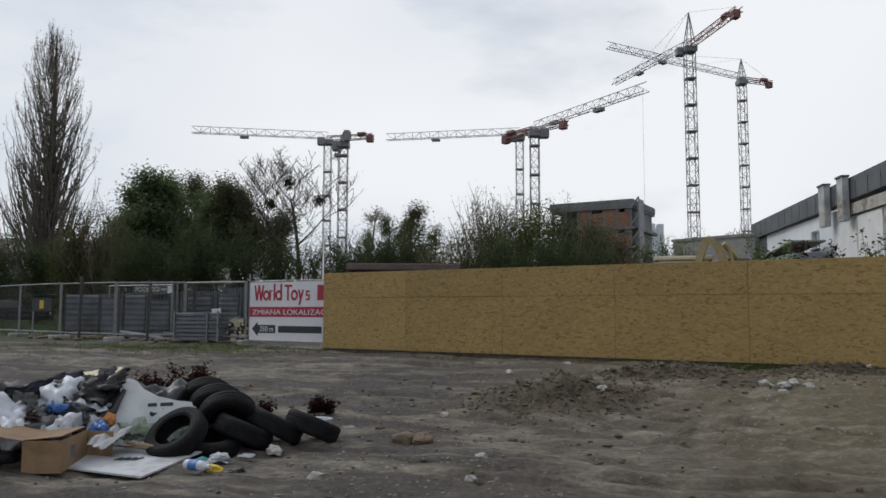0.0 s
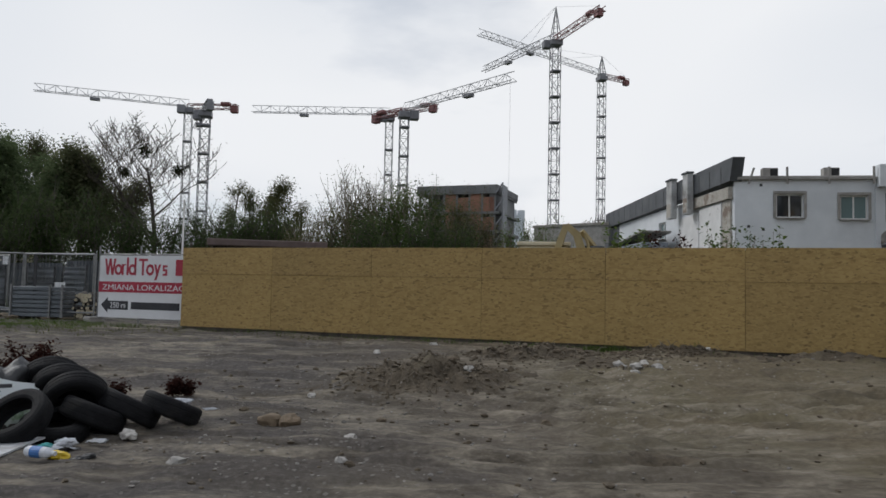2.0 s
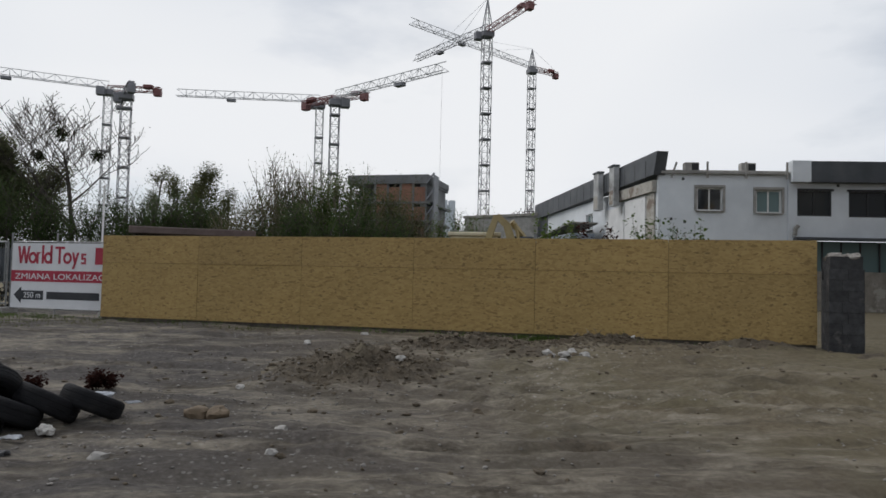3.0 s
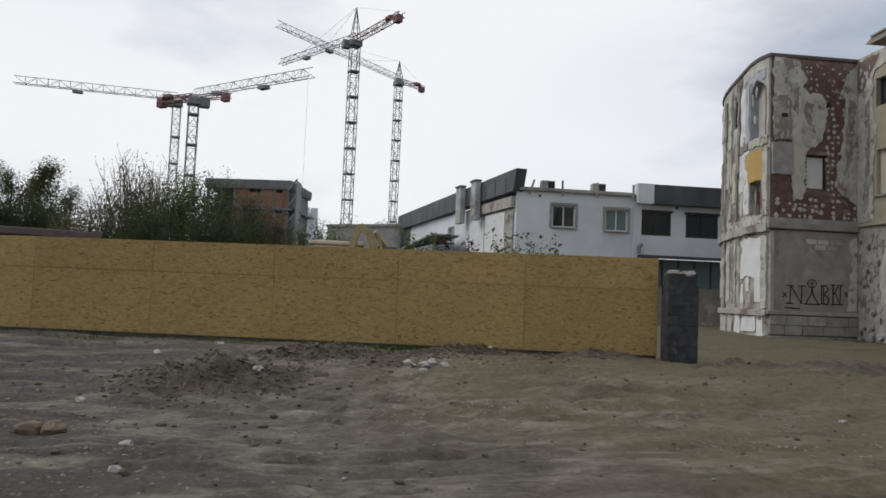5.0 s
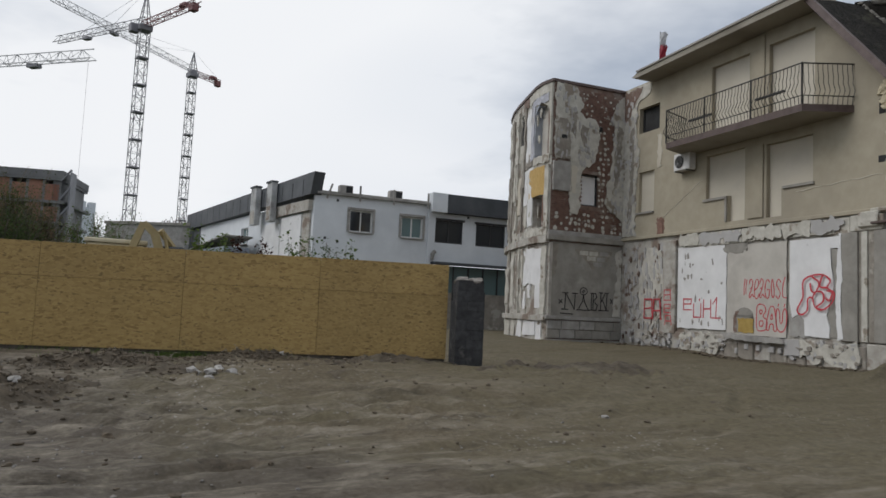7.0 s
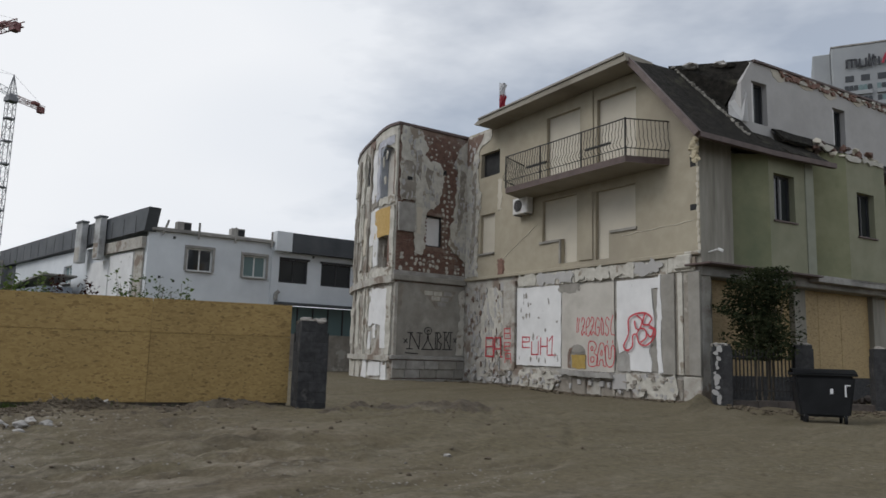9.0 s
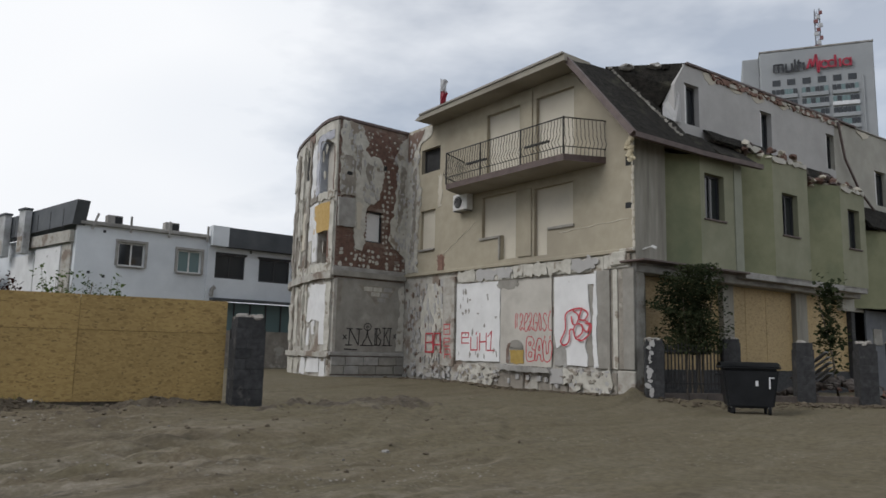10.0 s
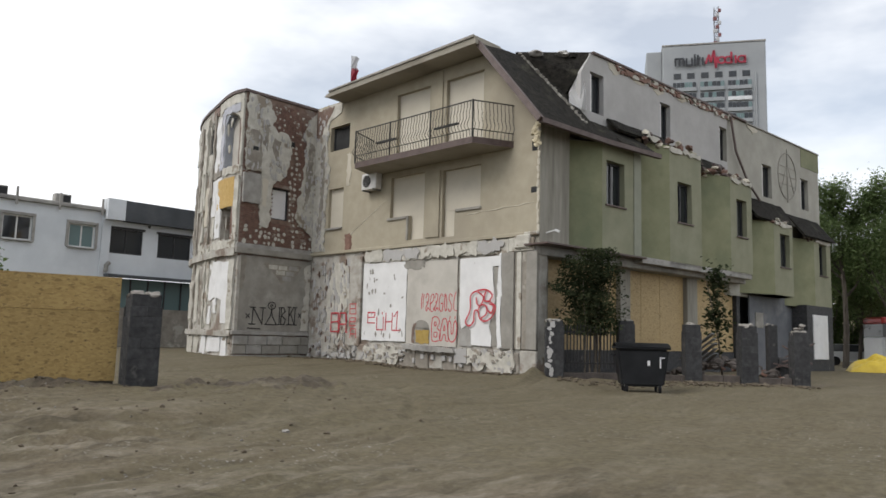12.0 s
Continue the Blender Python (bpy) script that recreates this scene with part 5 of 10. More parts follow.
prism(bm, [(2.35, 8.5), (2.9, 8.5), (2.9, 11.3), (2.4, 10.55)], 0.3, 0.62)
part("wall", bm, DORMER, house, "slanted end of the attic wall", m=SIDE)
part("wall", walled(12.5, 22.1, 3.6, 11.34, 0.32, 0.62, [(15.75, 16.75, 8.28, 9.8), (19.9, 20.8, 8.25, 9.8)], rough=0.012), ANNEX, house, "pale beige grey upper wall", m=SIDE)
for a, b, c, d in ((2.9, 3.68, 9.3, 10.72), (7.27, 8.0, 9.22, 10.68), (11.83, 12.5, 9.25, 10.7), (15.75, 16.75, 8.28, 9.8), (19.9, 20.8, 8.25, 9.8)):
    window(a, b, c, d, 0.5, SIDE, -1, mullion=False, sill=False, label="dark attic window")
    flat(a + 0.02, a + 0.16, c + 0.03, d - 0.05, 0.36, 0.48, FRAME_WHITE, SIDE, "blind_edge", bevel=0.0)
flat(20.0, 22.12, 10.4, 11.34, 0.30, 0.318, GREEN, SIDE, "panel", bevel=0.0)
# torn upper edge: brick and mortar
bm, bm2 = bmesh.new(), bmesh.new()
for k in range(130):
    x = RND.uniform(4.3, 13.0)
    tgt = bm if RND.random() < (0.75 if x < 8 else 0.45) else bm2
    flake(tgt, x, 11.24 + RND.uniform(-0.1, 0.12), RND.uniform(0.15, 0.5), RND.uniform(0.08, 0.22), 0.245 - 0.002 * (k % 12), 0.31, k + 60)
tagged(part("torn_edge", bm, BRICK, house, "broken red brick along the roof edge", m=SIDE), kind="stuff")
tagged(part("torn_edge", bm2, CREAM, house, "pale torn render along the roof edge", m=SIDE), kind="stuff")
for k, (a, b, lo) in enumerate(((3.9, 4.7, 10.95), (5.2, 6.3, 10.95), (6.6, 7.6, 10.9), (8.3, 9.3, 11.0), (10.2, 11.2, 11.05), (14.3, 15.4, 11.0))):
    torn([(a, 11.3), (b, 11.3), (b - 0.1, lo + 0.12), ((a + b) / 2, lo), (a + 0.15, lo + 0.15)], 0.298, 0.012, SHUTTER_WHITE, SIDE, 80 + k, "white edge of torn insulation", 0.05, -1)
flat(3.0, 14.2, 11.36, 11.44, 0.22, 0.7, FASCIA, SIDE, "roof_edge")
flat(14.2, 22.15, 11.34, 11.4, 0.26, 0.7, CONCRETE, SIDE, "roof_edge")
# hanging gutter pipe
bm = bmesh.new()
tube(bm, [(12.65, 0.2, 11.3), (13.0, 0.16, 9.8), (13.9, 0.1, 8.6), (14.9, 0.05, 7.9)], 0.05, 6)
part("loose_gutter", bm, FASCIA, house, "bent gutter hanging loose", m=SIDE)
# round emblem on the wall, as a plain ring with bars
bm = bmesh.new()
ring = [(18.38 + 1.0 * math.cos(a), 0.3, 9.62 + 1.12 * math.sin(a)) for a in (2 * math.pi * k / 24 for k in range(25))]
tube(bm, ring, 0.022, 4)
tube(bm, [(18.38, 0.3, 8.35), (18.38, 0.3, 10.95)], [0.05, 0.02], 4)
for z in (9.2, 9.62, 10.05):
    tube(bm, [(17.5, 0.3, z), (19.26, 0.3, z)], 0.014, 4)
tube(bm, [(17.7, 0.3, 8.9), (18.38, 0.3, 10.3), (19.06, 0.3, 8.9)], 0.016, 4)
part("emblem", bm, PLASTER_GREY, house, "faded round emblem of thin lines", m=SIDE)


def bay(x0, xa, x1, z0, z1, win, material, yr=0.32, yf=-0.42):
    """A bay: slanted cheek from x0 to xa, then the front with its window, then a straight return."""
    wx0, wx1, wz0, wz1 = win
    part("bay", walled(xa, x1, z0, z1, yf, yf + 0.28, [win], rough=0.008), GREEN_PALE, house, "bay with a paler olive green front", m=SIDE)
    bm = bmesh.new()
    n = 5
    for i in range(n):
        a, b = i / n, (i + 1) / n
        pa, pb = (x0 + (xa - x0) * a, yr + (yf - yr) * a), (x0 + (xa - x0) * b, yr + (yf - yr) * b)
        vs = [bm.verts.new((pa[0], pa[1], z0)), bm.verts.new((pb[0], pb[1], z0)), bm.verts.new((pb[0], pb[1], z1)), bm.verts.new((pa[0], pa[1], z1))]
        bm.faces.new(vs)
    bmesh.ops.remove_doubles(bm, verts=bm.verts[:], dist=0.001)
    bmesh.ops.solidify(bm, geom=bm.faces[:], thickness=0.12)
    part("cheek", bm, material, house, m=SIDE)
    part("return", boxed(x1 - 0.22, x1, yf + 0.282, yr, z0, z1), material, house, m=SIDE)
    for z, name in ((z0 - 0.05, "soffit"), (z1 - 0.1, "bay_top")):
        bm = bmesh.new()
        b2 = [bm.verts.new((x, y, z)) for x, y in ((x0, yr), (xa, yf), (x1, yf), (x1, yr))]
        f = bm.faces.new(b2)
        bmesh.ops.solidify(bm, geom=[f], thickness=-0.048)
        bmesh.ops.recalc_face_normals(bm, faces=bm.faces[:])
        part(name, bm, CONCRETE, house, "grey soffit of the bay" if name == "soffit" else "", m=SIDE)
    window(wx0, wx1, wz0, wz1, yf + 0.2, SIDE, -1, mullion=True, label="dark window with a white reveal")
    flat(wx0 + 0.03, wx0 + 0.17, wz0 + 0.05, wz1 - 0.05, yf + 0.13, yf + 0.19, FRAME_WHITE, SIDE, "blind_edge", bevel=0.0)


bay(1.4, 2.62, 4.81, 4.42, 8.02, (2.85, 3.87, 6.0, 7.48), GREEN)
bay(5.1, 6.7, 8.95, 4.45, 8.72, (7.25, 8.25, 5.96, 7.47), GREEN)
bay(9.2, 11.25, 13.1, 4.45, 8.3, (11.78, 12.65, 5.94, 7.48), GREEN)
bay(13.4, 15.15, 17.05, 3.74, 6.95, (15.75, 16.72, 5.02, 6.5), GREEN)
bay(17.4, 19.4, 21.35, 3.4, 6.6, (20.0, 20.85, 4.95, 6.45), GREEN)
flat(4.4, 4.82, 4.42, 8.0, -0.45, -0.422, GREEN_GREY, SIDE, "strip", "pale grey strip", bevel=0.0)
flat(0.0, 1.42, 4.45, 8.2, -0.02, 0.4, PIER, SIDE, "corner_pier", "streaked grey corner pier")
flat(21.36, 21.6, 3.4, 6.8, -0.1, 0.3, GREEN_GREY, SIDE, "corner_pier")
flat(0.7, 12.9, 8.3, 8.6, 0.25, 0.6, MORTAR, SIDE, "beam", bevel=0.02)
# broken tops of the bays
bm, bm2, bm3 = bmesh.new(), bmesh.new(), bmesh.new()
for (a, b, z, dz) in ((5.2, 8.8, 8.72, 0.25), (9.1, 12.95, 8.32, 0.2), (15.0, 17.1, 6.98, 0.15), (19.0, 21.1, 6.62, 0.12)):
    for k in range(int((b - a) * 12)):
        x = RND.uniform(a, b)
        tgt = RND.choice((bm, bm2, bm2, bm3))
        lump(tgt, (x, RND.uniform(-0.42, 0.1), z + RND.uniform(-0.1, dz)), (RND.uniform(0.08, 0.2), 0.13, RND.uniform(0.06, 0.16)), k + a, 1, 0.7)
for k, (a, b, z) in enumerate(((6.7, 7.5, 8.6), (7.6, 8.9, 8.62), (11.3, 12.1, 8.2), (12.2, 13.05, 8.22), (5.2, 6.0, 8.75), (15.2, 16.9, 6.9), (19.5, 21.2, 6.55))):
    torn([(a, z + 0.1), (b, z + 0.06), (b, z - 0.04), ((a + b) / 2, z - 0.12), (a, z - 0.03)], -0.43, 0.05, CREAM, SIDE, 100 + k, "torn white insulation on a bay", 0.07, -1)
tagged(part("rubble_edge", bm, BRICK, house, "broken red brick over the bays", m=SIDE), kind="stuff")
tagged(part("rubble_edge", bm2, SHUTTER_WHITE, house, "white torn insulation over the bays", m=SIDE), kind="stuff")
tagged(part("rubble_edge", bm3, FASCIA, house, m=SIDE), kind="stuff")
for k in range(14):
    x = RND.uniform(5.2, 13.5)
    z = 9.0 - (x - 5.2) * 0.05
    bm = boxed(-RND.uniform(0.3, 0.7), 0.5, -0.06, 0.06, -0.02, 0.02)
    part("loose_batten", bm, FASCIA, house, m=SIDE @ pose(x, 0.0, z - 0.1, RND.uniform(-25, 25), RND.uniform(10, 30), RND.uniform(-25, 25)))

# street front, ground floor
part("wall", walled(0.4, 13.5, 0.2, 4.4, 0.72, 0.95, rough=0.01), CONCRETE, house, m=SIDE)
flat(-0.02, 13.2, 4.08, 4.465, -0.05, 0.7, CONCRETE, SIDE, "beam", "grey concrete beam", bevel=0.02)
flat(-0.25, 5.0, 4.36, 4.42, -0.55, 0.4, FASCIA, SIDE, "ledge", bevel=0.01)
flat(4.95, 13.05, 4.24, 4.456, -0.4, -0.052, CONCRETE, SIDE, "beam", "pale grey slab edge under the bays", bevel=0.01)
OSB_OLD = osb_material("weathered osb", 0.95, 0.86)
for a, b in ((0.92, 2.15), (2.17, 3.5), (3.52, 4.78), (5.42, 6.3), (6.32, 7.55), (7.57, 9.22), (10.02, 11.6), (11.62, 13.2)):
    flat(a, b, 1.22, 4.08, 0.56, 0.60, OSB_OLD, SIDE, "board", "chipboard closing a shop window", bevel=0.004)
for a, b in ((0.0, 0.9), (4.8, 5.4), (9.24, 10.0), (13.22, 13.5)):
    flat(a, b, 0.2, 4.08, 0.38, 0.72, PIER if a < 11 else DARK_BLOCK, SIDE, "pier", "grey concrete pier", bevel=0.015)
flat(0.9, 13.2, 0.2, 1.21, 0.52, 0.72, DARK_BLOCK, SIDE, "plinth", "dark plinth")
# near-black panel put where the doorway's depth is unlit
flat(13.5, 14.3, 0.3, 4.3, 0.9, 1.0, OPENING_SHADE, SIDE, "doorway", "near-black panel for the shade in a doorway", bevel=0.0)
flat(14.2, 14.6, 3.75, 4.6, 0.1, 0.3, WHITE_PANEL, SIDE, "panel")
flat(14.1, 18.4, 0.2, 3.75, 0.25, 0.32, surf("dark grey render", (0.10, 0.105, 0.115), (0.145, 0.15, 0.16), 1.5, (0.19, 0.19, 0.19), 0.9, 0.62, 0.06), SIDE, "wall", "dark grey ground floor wall")
flat(14.6, 15.3, 2.3, 2.95, 0.2, 0.25, PLASTER_GREY, SIDE, "notice_frame", "small grey frame", bevel=0.005)
flat(18.3, 21.3, 0.2, 3.45, -0.45, 0.3, DARK_BLOCK, SIDE, "wall", "dark block porch", bevel=0.01)
flat(18.9, 20.55, 0.95, 3.02, -0.5, -0.452, WHITE_PANEL, SIDE, "panel", "plain white board")
# camera on the corner
bm = bmesh.new()
tube(bm, [(0.3, -0.02, 4.78), (0.42, -0.25, 4.85)], 0.02, 6)
box(bm, -0.045, 0.045, -0.16, 0.0, -0.04, 0.04, m=pose(0.5, -0.2, 4.88, 25, 0, 30), bevel=0.01)
part("security_camera", bm, FRAME_WHITE, house, "small white security camera", m=SIDE)

# balcony
balcony = part("balcony", boxed(1.75, 7.4, 0.05, 1.22, 7.62, 7.79, bevel=0.01), SOFFIT, house, "long balcony with a wavy iron railing", m=GABLE)
FP = [(7.95, 0.0), (7.45, 1.3), (1.66, 1.3), (1.05, 0.0)]
bm = bmesh.new()
vs0 = [bm.verts.new((x, y, 7.57)) for x, y in FP]
vs1 = [bm.verts.new((x, y, 7.78)) for x, y in FP]
bm.faces.new(vs0[::-1]), bm.faces.new(vs1)
for i in range(4):
    bm.faces.new((vs0[i], vs0[(i + 1) % 4], vs1[(i + 1) % 4], vs1[i]))
bmesh.ops.recalc_face_normals(bm, faces=bm.faces[:])
for f in bm.faces:
    f.material_index = 1 if f.normal.z < -0.5 else 0
part("slab_edge", bm, [FASCIA, SOFFIT], balcony, "brown edged balcony slab")
rail_path = [Vector((*p, 0)) for p in FP]
LENS = [(b - a).length for a, b in zip(rail_path, rail_path[1:])]


def rail_at(d):
    for a, b, ln in zip(rail_path, rail_path[1:], LENS):
        if d <= ln:
            p = a + (b - a) * (d / ln)
            w = (b - a).normalized()
            return p, Vector((-w.y, w.x, 0))
        d -= ln
    return rail_path[-1], Vector((0, 1, 0))


total = sum(LENS)
for z, inset, r in ((8.95, 0.0, 0.022), (8.02, 0.04, 0.016)):
    bm = bmesh.new()
    tube(bm, [(p.x, p.y, z) for p in rail_path], r, 5)
    part("handrail" if z > 8.5 else "rail", bm, BLACK_IRON, balcony)
d = 0.06
while d < total:
    p, q = rail_at(d)
    q = q if (q.y > 0 or abs(q.y) < 0.5) else -q
    belly = [(0, 8.95), (0.0, 8.75), (0.05, 8.55), (0.03, 8.4), (0.1, 8.25), (0.15, 8.14), (0.1, 8.06), (0.03, 8.0), (0.0, 7.78)]
    bm = bmesh.new()
    out = q if q.dot(Vector((p.x - 4.6, p.y + 2.0, 0))) > 0 else -q
    tube(bm, [(p.x + out.x * b, p.y + out.y * b, z) for b, z in belly], 0.0095, 4)
    part("baluster", bm, BLACK_IRON, balcony)
    d += 0.135
for d in (LENS[0], LENS[0] + 1.9, LENS[0] + 3.9, LENS[0] + LENS[1]):
    p, q = rail_at(d - 0.001)
    bm = bmesh.new()
    tube(bm, [(p.x, p.y, 7.77), (p.x, p.y, 8.98)], 0.028, 4)
    part("rail_post", bm, BLACK_IRON, balcony)
part("flower_box_holder", boxed(2.6, 3.7, 0.9, 1.0, 8.42, 8.47), BLACK_IRON, balcony)
part("flower_box_holder", boxed(5.3, 6.3, 1.2, 1.3, 8.3, 8.36), BLACK_IRON, balcony)

# air conditioner under the balcony
ac = thing("air_conditioner", GABLE @ pose(7.75, 0.06, 6.98), "white outdoor air conditioning unit under the balcony", "air conditioner")
part("casing", boxed(-0.42, 0.42, 0.0, 0.3, 0.0, 0.62, bevel=0.02), FRAME_WHITE, ac)
bm = bmesh.new()
bmesh.ops.create_cone(bm, cap_ends=True, segments=24, radius1=0.23, radius2=0.21, depth=0.03, matrix=pose(0.1, 0.31, 0.31, 90, 0, 0))
part("fan_grille", bm, BLACK_IRON, ac, "dark round fan grille")
bm = bmesh.new()
for r in (0.08, 0.15, 0.2):
    tube(bm, [(0.1 + r * math.cos(a), 0.33, 0.31 + r * math.sin(a)) for a in (2 * math.pi * k / 18 for k in range(19))], 0.006, 4)
part("grille_ring", bm, STEEL, ac)
for x in (-0.3, 0.3):
    part("bracket", boxed(x - 0.02, x + 0.02, -0.06, 0.34, -0.05, -0.002), STEEL, ac)

# flag behind the eave
flag = thing("flag", GABLE @ pose(10.05, -0.4, 11.05), "white over red flag hanging on a short pole", "flag")
bm = bmesh.new()
tube(bm, [(0, 0, 0), (0, 0, 2.0)], 0.02, 6)
part("pole", bm, STEEL, flag)
for name, z0, z1, mt in (("white_band", 1.45, 1.95, PAPER), ("red_band", 0.8, 1.45, PAINT_RED)):
    bm = bmesh.new()
    n = 10
    g = [[bm.verts.new((-0.02 - 0.3 * i / n - 0.05 * j * (1 if i else 0), 0.05 * math.sin(i * 1.3 + j), z0 + (z1 - z0) * j / 3 - 0.2 * (i / n) ** 1.5)) for j in range(4)] for i in range(n + 1)]
    for i in range(n):
        for j in range(3):
            bm.faces.new((g[i][j], g[i + 1][j], g[i + 1][j + 1], g[i][j + 1]))
    bmesh.ops.solidify(bm, geom=bm.faces[:], thickness=0.006)
    part(name, bm, mt, flag)


# ---- graffiti ----
def smooth(line, n=4):
    """A curve through the points of a line."""
    if len(line) < 3:
        return line
    closed = line[0] == line[-1]
    p = [line[-2] if closed else line[0]] + list(line) + [line[1] if closed else line[-1]]
    out = []
    for a, b, c, d in zip(p, p[1:], p[2:], p[3:]):
        for k in range(n):
            t = k / n
            out.append(tuple(0.5 * (2 * b[i] + (c[i] - a[i]) * t + (2 * a[i] - 5 * b[i] + 4 * c[i] - d[i]) * t * t + (3 * b[i] - a[i] - 3 * c[i] + d[i]) * t ** 3) for i in (0, 1)))
    return out + [line[-1]]


def strokes(name, lines, m, y, width, material, label, out=1, curve=True):
    """Sprayed lines: one flat ribbon each, a few millimetres proud of the wall."""
    for i, line in enumerate(lines):
        pts = [Vector(p) for p in (smooth(line) if curve else line)]
        pts = [p for k, p in enumerate(pts) if k == 0 or (p - pts[k - 1]).length > 1e-4]
        rows = []
        bm = bmesh.new()
        for k, p in enumerate(pts):
            way = (pts[min(k + 1, len(pts) - 1)] - pts[max(k - 1, 0)]).normalized()
            ends = (1, 0) if k == 0 else (0, 1) if k == len(pts) - 1 else (0, 0)
            p = p + way * width * 0.35 * (ends[1] - ends[0])
            q = Vector((-way.y, way.x)) * width / 2 * (0.85 + 0.3 * noise.noise(Vector((p.x * 6, p.y * 6, i))))
            rows.append([bm.verts.new((p.x + s * q.x, yy, p.y + s * q.y)) for s, yy in ((1, y), (1, y + out * 0.003), (-1, y + out * 0.003), (-1, y))])
        for a, b in zip(rows, rows[1:]):
            for j in range(4):
                bm.faces.new((a[j], a[(j + 1) % 4], b[(j + 1) % 4], b[j]))
        bm.faces.new(rows[0]), bm.faces.new(rows[-1][::-1])
        bmesh.ops.recalc_face_normals(bm, faces=bm.faces[:])
        part(name + "_stroke", bm, material, house, label, m=m)


def at(x0, z0, w, h, lines):
    """Strokes given in a unit square, laid on the wall. Seen from the street, x runs to the left."""
    return [[(x0 - px * w, z0 + pz * h) for px, pz in ln] for ln in lines]


BOX_B = [[(0, 0), (0, 1)], [(0, 1), (0.9, 1)], [(0.9, 1), (0.9, 0.55)], [(0.9, 0.55), (0, 0.5)], [(0.9, 0.5), (1, 0)], [(1, 0), (0, 0)]]
A_BLK = [[(0, 0), (0.12, 1)], [(0.12, 1), (0.88, 1)], [(0.88, 1), (1, 0)], [(0.1, 0.42), (0.92, 0.42)]]
L_BLK = [[(0, 1), (0, 0)], [(0, 0), (1, 0)]]
U_BLK = [[(0, 1), (0, 0)], [(0, 0), (1, 0)], [(1, 0), (1, 1)], [(0.2, 1.25), (0.22, 1.38)], [(0.8, 1.25), (0.82, 1.38)]]
H_BLK = [[(0, 0), (0.05, 1)], [(1, 0), (1, 1)], [(0, 0.48), (1, 0.5)]]
ONE = [[(0.1, 0.72), (0.6, 1)], [(0.6, 1), (0.5, 0)], [(0, 0), (1.1, 0)]]
E_BLK = [[(0.95, 1), (0, 1)], [(0, 1), (0, 0)], [(0, 0), (0.95, 0)], [(0, 0.52), (0.9, 0.55)], [(0.95, 1), (0.9, 0.55)]]
lines = at(10.07, 1.62, 0.5, 0.72, BOX_B) + at(9.56, 1.6, 0.46, 0.74, A_BLK) + at(9.12, 1.6, 0.24, 0.6, L_BLK)
strokes("graffiti", lines, GABLE, 0.06, 0.062, SPRAY_RED, "red block letters sprayed on the plaster", curve=False)
strokes("graffiti", at(8.84, 2.3, 0.38, 0.38, BOX_B) + at(8.82, 1.85, 0.36, 0.3, E_BLK) + at(8.78, 1.4, 0.36, 0.34, A_BLK), GABLE, 0.121, 0.045, SPRAY_RED, "red letters sprayed on the pilaster", curve=False)
strokes("graffiti", at(7.86, 1.97, 0.42, 0.38, E_BLK) + at(7.34, 1.72, 0.36, 0.46, U_BLK) + at(6.86, 1.72, 0.36, 0.6, H_BLK) + at(6.44, 1.71, 0.36, 0.68, ONE), GABLE, 0.043, 0.055, SPRAY_RED, "red letters sprayed on the white panel", curve=False)
# looping tag: rounded letters side by side
LOOP = {"quote": [[(0.35, 1.05), (0.1, 0.6), (0.15, 0.2)], [(0.85, 1.0), (0.6, 0.55), (0.65, 0.25)]],
        "two": [[(0.1, 0.75), (0.35, 1.0), (0.75, 0.85), (0.5, 0.45), (0.1, 0.15), (0.3, 0.0), (0.6, 0.2), (1.0, 0.05)], [(0.25, 0.5), (0.6, 0.55)]],
        "loop": [[(0.1, 0.45), (0.7, 0.6), (0.85, 0.9), (0.45, 1.0), (0.1, 0.6), (0.2, 0.1), (0.6, 0.0), (1.0, 0.25)]],
        "gee": [[(0.9, 0.85), (0.5, 1.0), (0.1, 0.6), (0.25, 0.1), (0.75, 0.05), (0.9, 0.45), (0.5, 0.45)]],
        "eye": [[(0.4, 0.95), (0.25, 0.5), (0.45, 0.05), (0.75, 0.1), (0.7, 0.6), (0.4, 0.95)]],
        "ess": [[(0.9, 0.85), (0.5, 1.0), (0.2, 0.75), (0.55, 0.5), (0.85, 0.25), (0.5, 0.0), (0.1, 0.15)]],
        "ell": [[(0.7, 1.05), (0.35, 0.7), (0.3, 0.1), (0.95, 0.0)]]}
lines = []
for i, key in enumerate(("quote", "two", "loop", "two", "gee", "eye", "ess", "ell")):
    lines += at(5.03 - 0.215 * i , 2.37 + 0.02 * (i % 2), 0.22 if i else 0.16, 0.6, LOOP[key])
strokes("graffiti", lines, GABLE, 0.036, 0.038, SPRAY_RED, "red looping tag on the grey panel")
FAT_B = [[(0.05, 0.05), (0.0, 0.6), (0.1, 1.0), (0.6, 1.02), (0.85, 0.8), (0.6, 0.56), (0.95, 0.4), (0.9, 0.08), (0.5, -0.02), (0.05, 0.05)], [(0.3, 0.8), (0.5, 0.8), (0.45, 0.66), (0.3, 0.68), (0.3, 0.8)], [(0.3, 0.36), (0.6, 0.36), (0.55, 0.18), (0.3, 0.18), (0.3, 0.36)]]
FAT_A = [[(0.0, 0.12), (0.3, 0.9), (0.55, 1.05), (0.8, 0.9), (1.0, 0.05), (0.75, 0.0), (0.65, 0.25), (0.4, 0.25), (0.25, 0.0), (0.0, 0.12)], [(0.45, 0.5), (0.55, 0.72), (0.62, 0.5), (0.45, 0.5)]]
